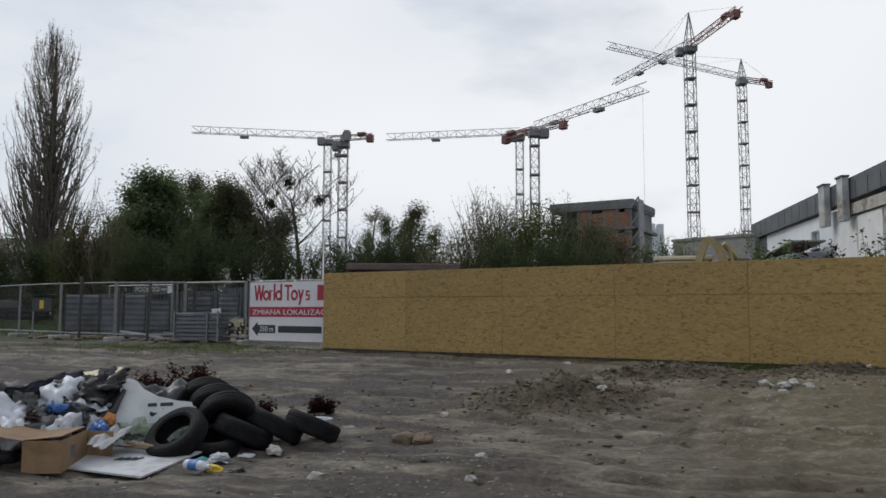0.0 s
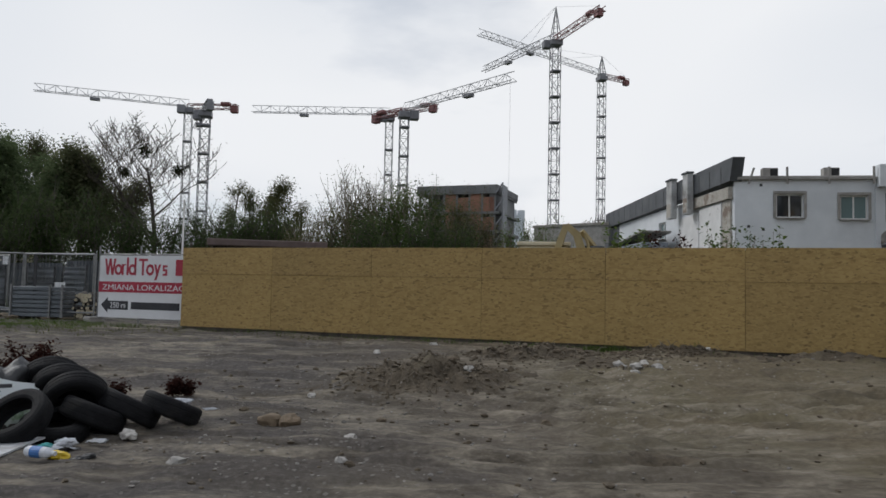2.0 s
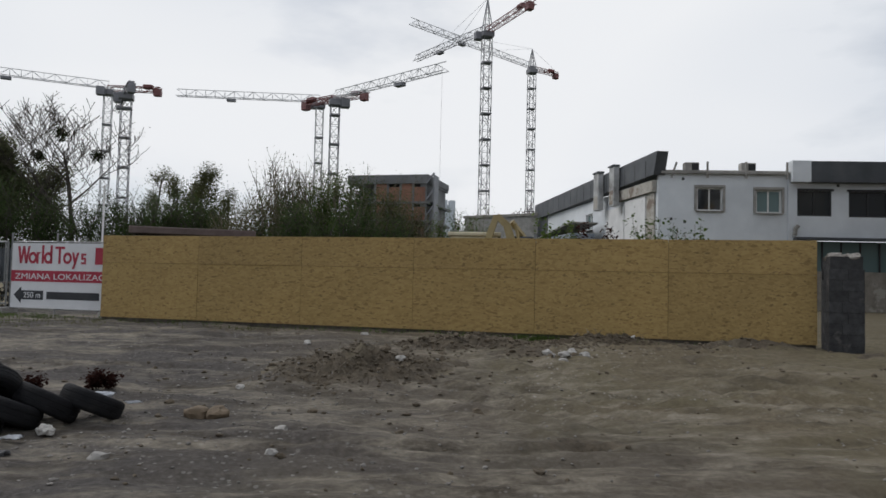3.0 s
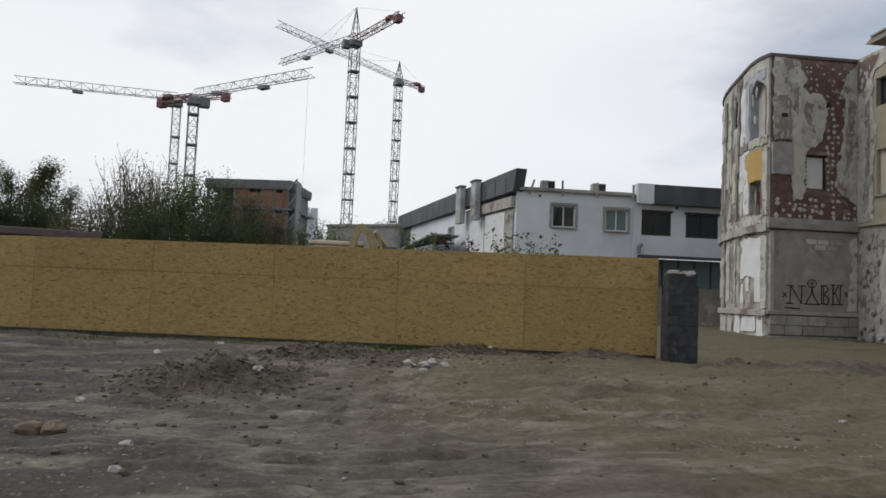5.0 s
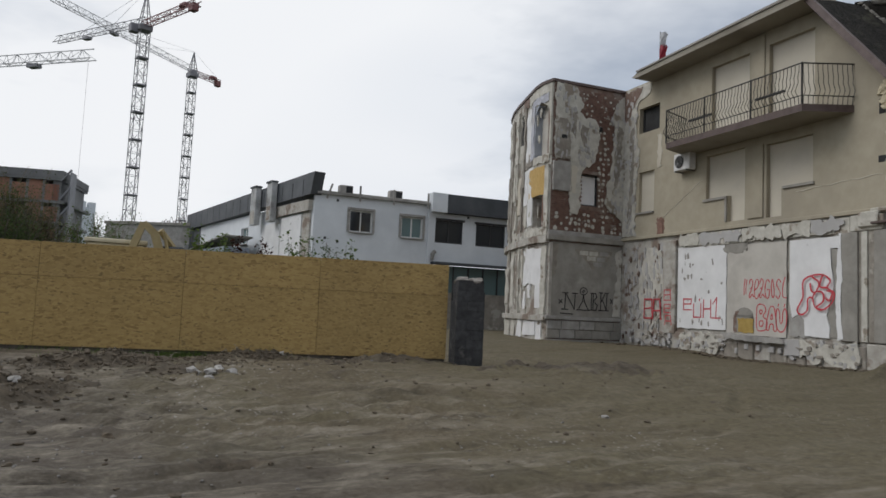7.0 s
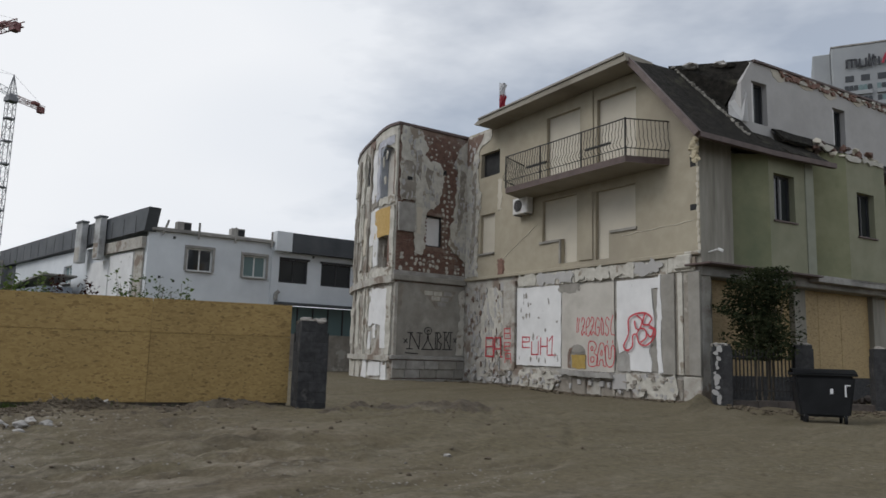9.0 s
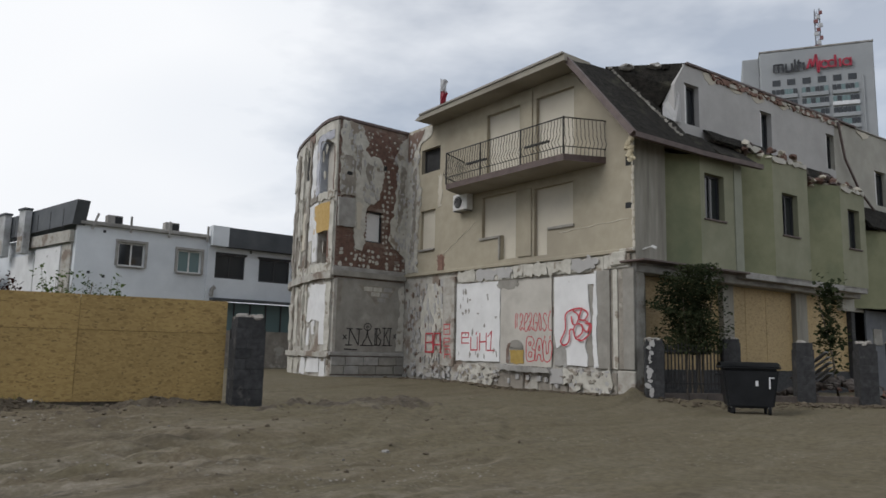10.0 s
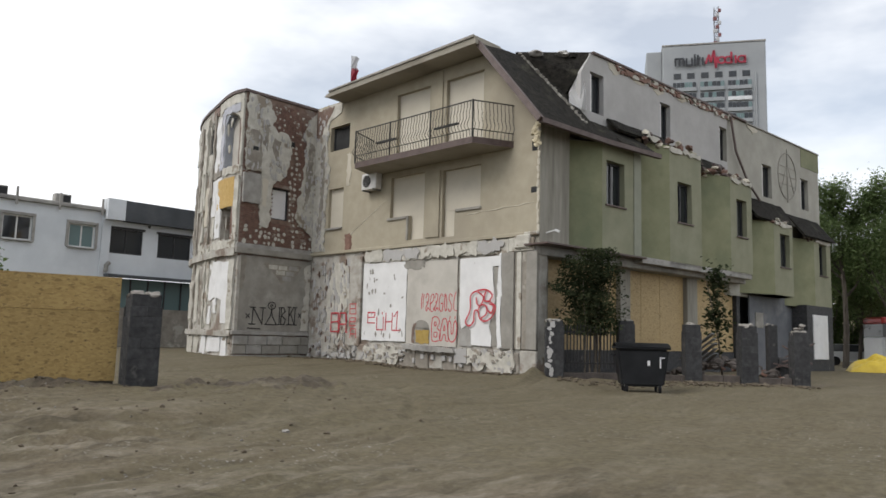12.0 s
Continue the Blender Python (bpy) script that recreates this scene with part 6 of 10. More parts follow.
FAT_U = [[(0.05, 0.85), (0.05, 0.3), (0.4, 0.0), (0.85, 0.15), (1.0, 0.7), (0.85, 1.0), (0.65, 0.85), (0.6, 0.45), (0.4, 0.4), (0.35, 0.85), (0.15, 1.0), (0.05, 0.85)], [(0.2, 1.1), (0.25, 1.2)], [(0.75, 1.1), (0.8, 1.2)]]
strokes("graffiti", at(4.48, 1.38, 0.44, 0.78, FAT_B) + at(4.1, 1.4, 0.42, 0.7, FAT_A) + at(3.72, 1.36, 0.42, 0.7, FAT_U), GABLE, 0.036, 0.04, SPRAY_RED, "red rounded bubble tag on the grey panel")
BIG = [[(0.0, 0.12), (0.12, 0.0), (0.28, 0.12), (0.3, 0.4), (0.42, 0.42), (0.5, 0.2), (0.72, 0.14), (0.95, 0.32), (1.0, 0.55), (0.82, 0.68), (0.9, 0.85), (0.7, 1.0), (0.38, 0.98), (0.16, 0.84), (0.16, 0.45), (0.0, 0.12)],
       [(0.42, 0.95), (0.6, 0.8), (0.52, 0.58), (0.4, 0.6), (0.36, 0.78)], [(0.42, 0.42), (0.52, 0.58), (0.7, 0.55), (0.72, 0.35), (0.55, 0.22)], [(0.7, 1.0), (0.62, 0.72), (0.82, 0.68)], [(0.82, 0.6), (0.95, 0.55), (0.88, 0.36), (0.78, 0.42)]]
strokes("graffiti", at(2.86, 1.9, 1.25, 1.15, BIG), GABLE, 0.105, 0.062, SPRAY_RED, "large red bubble tag on the torn panel")


def tur_at(x0, z0, w, h, lines):
    return [[(x0 + px * w, z0 + pz * h) for px, pz in ln] for ln in lines]


SER_N = [[(0.05, 0), (0.1, 1)], [(0.1, 1), (0.85, 0.02)], [(0.85, 0.02), (0.9, 1)], [(-0.15, 1), (0.3, 1)], [(-0.2, 0), (0.3, 0)], [(0.65, 1), (1.1, 1)]]
SER_A = [[(0, 0), (0.42, 0.55)], [(0.42, 0.55), (0.5, 1)], [(0.58, 0.55), (1, 0)], [(0.5, 1), (0.58, 0.55)], [(-0.1, 0), (1.1, 0)]]
SER_B = [[(0, 0), (0, 1)], [(0.25, 0), (0.25, 1)], [(-0.1, 1), (0.6, 1)], [(0.6, 1), (0.8, 0.78)], [(0.8, 0.78), (0.3, 0.54)], [(0.3, 0.54), (0.9, 0.3)], [(0.9, 0.3), (0.7, 0)], [(0.7, 0), (-0.1, 0)]]
SER_K = [[(0.1, 0), (0.1, 1)], [(0.1, 0.45), (0.6, 1)], [(0.3, 0.6), (0.75, 0)], [(0.75, 0), (0.8, 1)], [(-0.1, 1), (0.3, 1)], [(0.5, 1), (1.0, 1)], [(-0.1, 0), (1.0, 0)]]
lines = tur_at(0.75, 1.82, 0.55, 0.64, SER_N) + tur_at(1.38, 1.82, 0.5, 0.62, SER_A) + tur_at(2.0, 1.84, 0.32, 0.66, SER_B) + tur_at(2.4, 1.84, 0.42, 0.7, SER_K)
lines += [[(0.5, 2.2), (0.66, 2.06)], [(0.52, 2.05), (0.65, 2.2)], [(2.9, 2.3), (3.02, 2.14)], [(2.9, 2.15), (3.02, 2.3)], [(0.6, 1.66), (1.15, 1.64)]]
strokes("graffiti", lines, TUR, -0.066, 0.05, SPRAY_BLACK, "black sprayed tag on the grey panel", out=-1, curve=False)
ring = [(1.63 + 0.17 * math.cos(k * 0.785), 2.56 + 0.14 * math.sin(k * 0.785)) for k in range(9)]
strokes("graffiti", [ring[:-1] + ring[:1], [(1.63 + 0.06 * math.cos(k), 2.55 + 0.05 * math.sin(k)) for k in (0, 1.57, 3.14, 4.71)]], TUR, -0.066, 0.04, SPRAY_BLACK, "black ring of the sprayed tag", out=-1)

# ---- street side: pillars, railing, bin ----
PILLARS = ((21.05, 5.75, 1.75, 0.5), (22.4, 3.95, 1.85, 0.46), (23.0, 2.15, 1.75, 0.46), (23.2, 0.65, 1.75, 0.46), (23.3, -0.70, 1.62, 0.42))
for i, (x, y, h, w) in enumerate(PILLARS):
    m = upright(x, y, 0.36, -0.93, level(x, y) - 0.03)
    if i == 0:
        t = block_pillar(m, h, w, 20 + i, "broken pillar of dark blocks and torn white plaster at the house corner", 0.3)
        bm = bmesh.new()
        for k in range(12):
            flake(bm, RND.uniform(-0.2, -0.06), 0.1 + k * 0.13, RND.uniform(0.08, 0.24), RND.uniform(0.12, 0.3), -0.275 - 0.001 * k, -0.25, k + 70)
        tagged(part("torn_plaster", bm, DORMER, t, "white torn plaster"), kind="stuff")
    else:
        block_pillar(m, h, w, 20 + i, "dark split block garden pillar with a crumbled top" if i != 1 else "dark split block garden pillar with a flat cap", 0.2 if i > 1 else 0.0)


KERB = surf("grimy kerb concrete", (0.052, 0.042, 0.036), (0.098, 0.08, 0.069), 5.0, (0.06, 0.05, 0.045), 1.4, 0.56, 0.06, bump=0.6, bscale=20)


def low_wall(a, b, h):
    d = Vector((b[0] - a[0], b[1] - a[1]))
    z = min(level(*a), level(*b))
    t = thing("low_wall", upright(a[0], a[1], d.x, d.y, z), "low crumbling concrete kerb wall between the pillars", "wall", "kerb walls")
    x = 0.2
    while x < d.length - 0.2:
        w = min(RND.uniform(0.5, 0.8), d.length - 0.2 - x)
        part("kerb_block", boxed(x, x + w - 0.006, -0.12, 0.12, -0.3, h + RND.uniform(-0.02, 0.015), bevel=0.012), KERB, t)
        x += w


for a, b in zip(PILLARS, PILLARS[1:]):
    low_wall(a[:2], b[:2], 0.2)

# iron railing between the first two pillars
a, b = PILLARS[0], PILLARS[1]
d = Vector((b[0] - a[0], b[1] - a[1]))
railing = thing("iron_railing", upright(a[0], a[1], d.x, d.y, level(a[0], a[1])), "black vertical bar railing overgrown by ivy", "railing")
for z in (0.38, 1.28):
    part("rail", boxed(0.25, d.length - 0.2, -0.015, 0.015, z, z + 0.045), BLACK_IRON, railing)
x = 0.3
while x < d.length - 0.2:
    part("bar", boxed(x - 0.017, x + 0.017, -0.012, 0.012, 0.26, 1.5 + 0.03 * math.sin(x * 9)), BLACK_IRON, railing)
    x += 0.105


# ---- foliage ----
def leafage(pts, size, rnd, squash=0.6):
    """Small folded leaves at points: two triangles each, turned at random."""
    verts, faces = [], []
    for p in pts:
        a = rnd.uniform(0, 6.28)
        b = rnd.uniform(-0.9, 0.9)
        s = size * rnd.uniform(0.6, 1.4)
        u = Vector((math.cos(a), math.sin(a), b)).normalized() * s
        w = Vector((-math.sin(a), math.cos(a), rnd.uniform(-0.8, 0.8))).normalized() * s * squash
        k = len(verts)
        fold = Vector((0, 0, s * 0.15))
        verts += [p - u, p + w + fold, p + u, p - w + fold]
        faces += [(k, k + 1, k + 2), (k, k + 2, k + 3)]
    return verts, faces


def branches(rnd, base, height, radius, levels, spread, up, kids=4, girth=0.02, bend=0.25, start=0.25):
    """A trunk and its limbs as a list of polylines with radii, and the twigs' points."""
    limbs, tips = [], []

    def grow(p, way, length, r, depth):
        pts, rad = [p.copy()], [r]
        n = 4 if depth == 0 else 3
        q, w = p.copy(), way.copy()
        for i in range(n):
            w = (w + Vector((rnd.uniform(-1, 1), rnd.uniform(-1, 1), rnd.uniform(-0.3, 0.6) + up * 0.35)) * bend * (0.4 if depth == 0 else 1)).normalized()
            q = q + w * (length / n)
            pts.append(q.copy())
            rad.append(r * (1 - 0.72 * (i + 1) / n))
        limbs.append((pts, rad, depth))
        if depth >= levels - 1:
            tips.extend([(pts[i], pts[i + 1]) for i in range(n)])
        if depth < levels:
            k = kids + (4 if depth == 0 else 0)
            for i in range(k):
                f = start + (1 - start) * (i + rnd.random()) / k if depth == 0 else 0.25 + 0.75 * (i + rnd.random()) / k
                j = min(n - 1, int(f * n))
                o = pts[j].lerp(pts[j + 1], f * n - j)
                a = rnd.uniform(0, 6.28)
                side = Vector((math.cos(a), math.sin(a), 0))
                nw = (side * spread + Vector((0, 0, up)) + w * 0.5).normalized()
                taper = (1.15 - 0.75 * f) if depth == 0 else 0.62
                grow(o, nw, (radius * taper * 1.25 if depth == 0 else length * 0.6), max(rad[j] * 0.55, 0.006), depth + 1)

    grow(Vector(base), Vector((0, 0, 1)), height * 0.86, height * girth, 0)
    return limbs, tips


def tree(name, x, y, h, r, leaf, seed, leaves=3500, size=0.16, levels=3, spread=1.0, up=0.7, kids=4, start=0.25, label="", category="tree", group="", jitter=0.35, bark=None, z=None, girth=0.018, thin=0.012):
    rnd = random.Random(seed)
    z0 = (level(x, y) if z is None else z) - 0.2
    t = thing(name, pose(x, y, z0), label, category, group)
    limbs, tips = branches(rnd, (0, 0, 0), h, r, levels, spread, up, kids, girth, start=start)
    bm = bmesh.new()
    for pts, rad, depth in limbs:
        tube(bm, pts, [max(q, thin) for q in rad], 6 if depth == 0 else 3, cap=False)
    part("trunk", bm, bark or BARK, t)
    if leaves:
        pts = []
        for _ in range(leaves):
            a, b = rnd.choice(tips)
            p = a.lerp(b, rnd.random()) + Vector((rnd.gauss(0, jitter), rnd.gauss(0, jitter), rnd.gauss(0, jitter * 0.8)))
            if p.z > 0.3:
                pts.append(p)
        v, f = leafage(pts, size, rnd)
        ob = new("crown", rows_mesh("crown", v, f, LEAF[leaf]))
        ob.parent = t
    return t


# ivy hanging over the railing
t = thing("ivy_bush", pose(22.25, 5.0, level(22.25, 5.0)), "dense dark ivy shrub hanging over the railing", "shrub")
rnd = random.Random(5)
bm = bmesh.new()
for k in range(10):
    a = rnd.uniform(0, 6.28)
    tube(bm, [(0.3 * math.cos(a), 0.3 * math.sin(a), 0), (0.3 * math.cos(a) + 0.1, 0.3 * math.sin(a), 1.4), (0.5 * math.cos(a + 1), 0.5 * math.sin(a), 2.6), (0.6 * math.cos(a + 1.5), 0.65 * math.sin(a), 3.4)], [0.03, 0.025, 0.015, 0.006], 4)
part("stem", bm, TWIG, t)
pts = []
while len(pts) < 9000:
    p = Vector((rnd.gauss(0, 0.5), rnd.gauss(0, 0.6), rnd.uniform(1.25, 3.85)))
    wide = 0.42 + 0.42 * math.sin((p.z - 1.2) / 2.65 * 2.7 + 0.35)
    if math.hypot(p.x, p.y) < wide * (1.15 + 1.3 * noise.noise(p * 1.7)):
        pts.append(p)
v, f = leafage(pts, 0.052, rnd, 0.75)
ob = new("leaves", rows_mesh("leaves", v, f, LEAF["ivy"]))
ob.parent = t
t = thing("climber", pose(25.3, 1.45, level(25.3, 1.45)), "sparse dark climbing plant against the boarded window", "shrub")
bm = bmesh.new()
tube(bm, [(0, 0, 0), (0.05, 0.1, 1.2), (-0.05, 0.3, 2.4), (0.1, 0.5, 3.4)], [0.04, 0.03, 0.02, 0.01], 5)
part("stem", bm, TWIG, t)
pts = [Vector((rnd.gauss(0, 0.14), 0.15 + rnd.gauss(0, 0.18), rnd.choice((rnd.gauss(3.1, 0.3), rnd.gauss(1.9, 0.3), rnd.uniform(0.8, 3.6))))) for _ in range(800)]
v, f = leafage(pts, 0.075, rnd, 0.8)
ob = new("leaves", rows_mesh("leaves", v, f, LEAF["ivy"]))
ob.parent = t

# ---- wheeled bin ----
bin_ = thing("wheeled_bin", upright(19.55, 3.05, 0.32, -0.95, 0.24), "black four-wheeled plastic waste container with a flat lid", "waste container")
bm = bmesh.new()
z = [0.17, 0.2, 1.08]
lo = [(-0.52, -0.32), (0.52, -0.32), (0.52, 0.32), (-0.52, 0.32)]
hi = [(-0.64, -0.4), (0.64, -0.4), (0.64, 0.4), (-0.64, 0.4)]
va = [bm.verts.new((x, y, 0.17)) for x, y in lo]
vb = [bm.verts.new((x, y, 1.1)) for x, y in hi]
bm.faces.new(va[::-1]), bm.faces.new(vb)
for i in range(4):
    bm.faces.new((va[i], va[(i + 1) % 4], vb[(i + 1) % 4], vb[i]))
bmesh.ops.bevel(bm, geom=bm.edges[:], offset=0.05, segments=3, affect="EDGES")
part("body", bm, BIN, bin_)
bm = bmesh.new()
box(bm, -0.68, 0.68, -0.44, 0.44, 1.1, 1.16, bevel=0.02)
part("rim", bm, BIN, bin_)
bm = bmesh.new()
n = 12
g = [[bm.verts.new((x, -0.45 + 0.9 * i / n, 1.162 + 0.1 * math.sin(math.pi * i / n))) for x in (-0.67, -0.2, 0.0, 0.2, 0.67)] for i in range(n + 1)]
for i in range(n):
    for j in range(4):
        bm.faces.new((g[i][j], g[i][j + 1], g[i + 1][j + 1], g[i + 1][j]))
bmesh.ops.solidify(bm, geom=bm.faces[:], thickness=0.025)
part("lid", bm, BIN, bin_, smooth=False)
for x in (-0.42, 0.42):
    for y in (-0.26, 0.26):
        bm = bmesh.new()
        bmesh.ops.create_cone(bm, cap_ends=True, segments=18, radius1=0.115, radius2=0.115, depth=0.055, matrix=pose(0, 0, 0, 0, 90, 0))
        bmesh.ops.bevel(bm, geom=bm.edges[:], offset=0.012, segments=1, affect="EDGES")
        wheel = part("wheel", bm, RUBBER, bin_, m=pose(x, y, 0.115, 0, 0, RND.uniform(-40, 40)))
        part("fork", boxed(-0.04, 0.04, -0.03, 0.03, 0.05, 0.1), STEEL, wheel)
for y in (-0.42, 0.42):
    bm = bmesh.new()
    tube(bm, [(-0.66, y * 0.6, 0.95), (-0.72, y * 0.6, 0.95), (-0.72, y * 0.9, 0.95)], 0.018, 6)
    part("handle", bm, BIN, bin_)
part("sticker", boxed(0.40, 0.43, -0.405, -0.375, 0.64, 0.88), PAPER, bin_, "white sticker")
part("sticker", boxed(0.10, 0.16, -0.40, -0.37, 0.70, 0.82), PAPER, bin_, "small white mark")
part("sticker", boxed(0.40, 0.52, -0.405, -0.375, 0.885, 0.91), PAPER, bin_)

# rubble and pipe behind the pillars
heap = thing("rubble_heap", pose(25.2, 1.3, level(25.2, 1.3)), "heap of broken bricks, concrete and pipes behind the pillars", "rubble")
bm = bmesh.new()
for k in range(110):
    x, y = RND.gauss(0, 0.6), max(-1.7, min(1.9, RND.gauss(0, 1.1)))
    lump(bm, (x, y, max(0.0, 0.6 - 0.3 * math.hypot(x, y)) + 0.05), (RND.uniform(0.08, 0.25), RND.uniform(0.08, 0.2), RND.uniform(0.06, 0.14)), k, 1, 0.6)
tagged(part("stone_rest", bm, KERB, heap), kind="stuff")
bm = bmesh.new()
for k in range(40):
    x, y = RND.gauss(0.0, 0.6), max(-1.6, min(1.8, RND.gauss(-0.2, 1.0)))
    box(bm, -0.12, 0.12, -0.06, 0.06, -0.035, 0.035, m=pose(x, y, max(0.0, 0.5 - 0.25 * math.hypot(x, y)) + 0.05, RND.uniform(-30, 30), RND.uniform(-30, 30), RND.uniform(0, 180)))
tagged(part("bricks", bm, BRICK, heap), kind="stuff")
bm = bmesh.new()
tube(bm, [(-1.9, -0.9, 0.35), (-0.2, -0.3, 0.4)], 0.13, 12)
part("pipe", bm, STEEL, heap, "grey pipe end")
for k in range(5):
    part("plank", boxed(-0.8, 0.8, -0.06, 0.06, -0.015, 0.015), STEEL, heap, m=pose(-0.6 + 0.1 * k, 0.5 + 0.1 * k, 0.6 + 0.1 * k, RND.uniform(-10, 10), 15 + 4 * k, 20 + 8 * k))

# remains of a wall behind the last pillars
rem = thing("broken_wall", upright(25.35, 0.15, 0.36, -0.93, level(25.3, 0)), "broken remains of a dark wall with a crumbled pale top", "wall")
for x, w, h in ((0.0, 0.3, 1.75), (0.32, 0.28, 0.75), (0.62, 0.3, 0.6), (0.94, 0.28, 1.6)):
    part("block_stub", boxed(x, x + w, -0.14, 0.14, -0.2, h, bevel=0.04), DARK_BLOCK, rem)
bm = bmesh.new()
for k in range(14):
    lump(bm, (RND.choice((0.15, 1.08)) + RND.uniform(-0.14, 0.14), RND.uniform(-0.12, 0.12), 1.66 + RND.uniform(-0.1, 0.1)), (RND.uniform(0.05, 0.13), 0.08, 0.06), k * 2.3, 1, 0.6)
tagged(part("crumbled_top", bm, OLD_CAP, rem, "pale crumbled mortar"), kind="stuff")
for k in range(5):
    part("batten", boxed(-0.5, 0.5, -0.03, 0.03, -0.02, 0.02), FASCIA, rem, m=pose(0.55 + 0.1 * k, -0.35 + 0.06 * k, 0.45 + 0.13 * k, RND.uniform(-20, 20), RND.uniform(-35, 35), RND.uniform(-30, 30)))
# dirt and rubble along the kerb walls and the house foot
bm = bmesh.new()
for k in range(700):
    t = RND.random()
    if k % 2:
        x, y = 20.6 + 2.4 * t + RND.gauss(-0.2, 0.35), 5.3 - 6.0 * t + RND.gauss(0, 0.3)
    else:
        x, y = 21.1 + 3.9 * t + RND.gauss(0, 0.25) - 0.3, 6.5 + 10.6 * t + RND.gauss(0, 0.15)
    s = abs(RND.gauss(0, 0.03)) + 0.012
    lump(bm, (x, y, level(x, y) + 0.01), (s * 1.5, s * 1.3, s * 0.6), k * 1.1, 1, 0.6)
tagged(part("dirt_strip", bm, CLOD, None), "dark dirt and broken plaster along the wall foot", "rubble", kind="stuff")

# yellow sheet, bus and car at the street's end
tarp = thing("yellow_sheet", pose(41.0, -4.75, level(41.0, -4.75)), "crumpled yellow plastic sheet over a heap on the pavement", "tarpaulin")
bm = bmesh.new()
n = 26
g = []
for i in range(n + 1):
    row = []
    for j in range(n + 1):
        x, y = -1.2 + 2.4 * i / n, -1.5 + 3.0 * j / n
        e = max(0.0, 1 - (x / 1.2) ** 2) * max(0.0, 1 - (y / 1.5) ** 2)
        row.append(bm.verts.new((x, y, 0.02 + 0.82 * e ** 0.6 * (0.85 + 0.45 * noise.noise(Vector((x * 1.6, y * 1.6, 3)))) + 0.08 * noise.noise(Vector((x * 5, y * 5, 1))) * e)))
    g.append(row)
for i in range(n):
    for j in range(n):
        bm.faces.new((g[i][j], g[i + 1][j], g[i + 1][j + 1], g[i][j + 1]))
part("sheet", bm, YELLOW, tarp)
RED_PAINT = surf("red car paint", (0.42, 0.03, 0.03), (0.48, 0.045, 0.04), 1.0, rough=0.3, bump=0)
SILVER = surf("silver paint", (0.42, 0.43, 0.44), (0.50, 0.51, 0.52), 1.0, rough=0.35, bump=0)
AMBER = surf("amber display", (0.5, 0.33, 0.02), (0.55, 0.38, 0.04), 4.0, bump=0)
bus = thing("city_bus", upright(55.3, -7.3, 0.35, -0.94, level(55, -7) - 0.02), "grey and red city bus standing on the street", "bus")
part("body", boxed(-1.0, 9.0, 0, 2.5, 0.35, 2.0, bevel=0.08), SILVER, bus, "silver lower body")
part("roof", boxed(-1.0, 9.0, 0.0, 2.5, 2.85, 3.3, bevel=0.1), RED_PAINT, bus, "red roof")
part("window_band", boxed(-0.95, 8.95, 0.03, 2.47, 2.0, 2.85), GLASS, bus)
part("destination_display", boxed(-0.7, 1.2, -0.01, 0.03, 2.55, 2.8), AMBER, bus)
for x in (0.9, 6.5):
    bm = bmesh.new()
    bmesh.ops.create_cone(bm, cap_ends=True, segments=20, radius1=0.48, radius2=0.48, depth=0.3, matrix=pose(x, 0.1, 0.48, 90, 0, 0))
    part("wheel", bm, RUBBER, bus)


def car(x, y, wx, wy, paint, label):
    c = thing("car", upright(x, y, wx, wy, level(x, y)), label, "car")
    bm = bmesh.new()
    prism(bm, [(-2.1, 0.3), (2.1, 0.3), (2.15, 0.7), (1.9, 0.9), (1.0, 0.98), (-1.8, 0.98), (-2.1, 0.8)], -0.85, 0.85)
    bmesh.ops.bevel(bm, geom=bm.edges[:], offset=0.05, segments=2, affect="EDGES")
    part("body", bm, paint, c)
    bm = bmesh.new()
    prism(bm, [(-1.75, 0.98), (1.0, 0.98), (0.35, 1.45), (-1.2, 1.47)], -0.72, 0.72)
    part("glasshouse", bm, GLASS, c)
    part("roof", boxed(-1.2, 0.35, -0.7, 0.7, 1.46, 1.5, bevel=0.015), paint, c)
    for sx in (-1.3, 1.3):
        for sy in (-0.8, 0.8):
            bm = bmesh.new()
            bmesh.ops.create_cone(bm, cap_ends=True, segments=18, radius1=0.32, radius2=0.32, depth=0.2, matrix=pose(sx, sy, 0.32, 90, 0, 0))
            part("wheel", bm, RUBBER, c)
    for sy in (-0.6, 0.6):
        part("headlight", boxed(2.08, 2.17, sy - 0.16, sy + 0.16, 0.6, 0.74), PAPER, c)


car(60.0, -5.0, 0.2, -0.98, SILVER, "silver parked car at the street's end")
car(-25.0, 42.5, 0.85, 0.5, BIN, "dark car on the far road")
car(-34.0, 52.0, 0.85, 0.5, SILVER, "pale car on the far road")

# ---- white hall ----
hall = thing("white_hall", None, "two-storey white hall with anthracite cladding, partly stripped", "building")
WF = upright(21.2, 33.9, math.cos(radians(20)), -math.sin(radians(20)))
WS = upright(21.2, 33.9, 0.148, 0.989)


def hpart(name, x0, x1, y0, y1, z0, z1, material, m, label="", bevel=0.01):
    return part(name, boxed(x0, x1, y0, y1, z0, z1, bevel=bevel), material, hall, label, m=m)


W_OPEN = [(1.98, 3.28, 5.62, 6.82), (4.98, 6.25, 5.55, 6.75)]
part("wall", walled(0.0, 7.0, 0.2, 7.55, 0.0, 0.3, W_OPEN), WB_WALL, hall, "white panel wall", m=WF)
part("wall", walled(7.0, 17.0, 4.3, 7.15, 0.0, 0.3, [(7.0, 8.75, 5.42, 6.72), (9.6, 11.5, 5.4, 6.7), (12.4, 14.3, 5.4, 6.7)]), WB_WALL, hall, "white panel wall", m=WF)
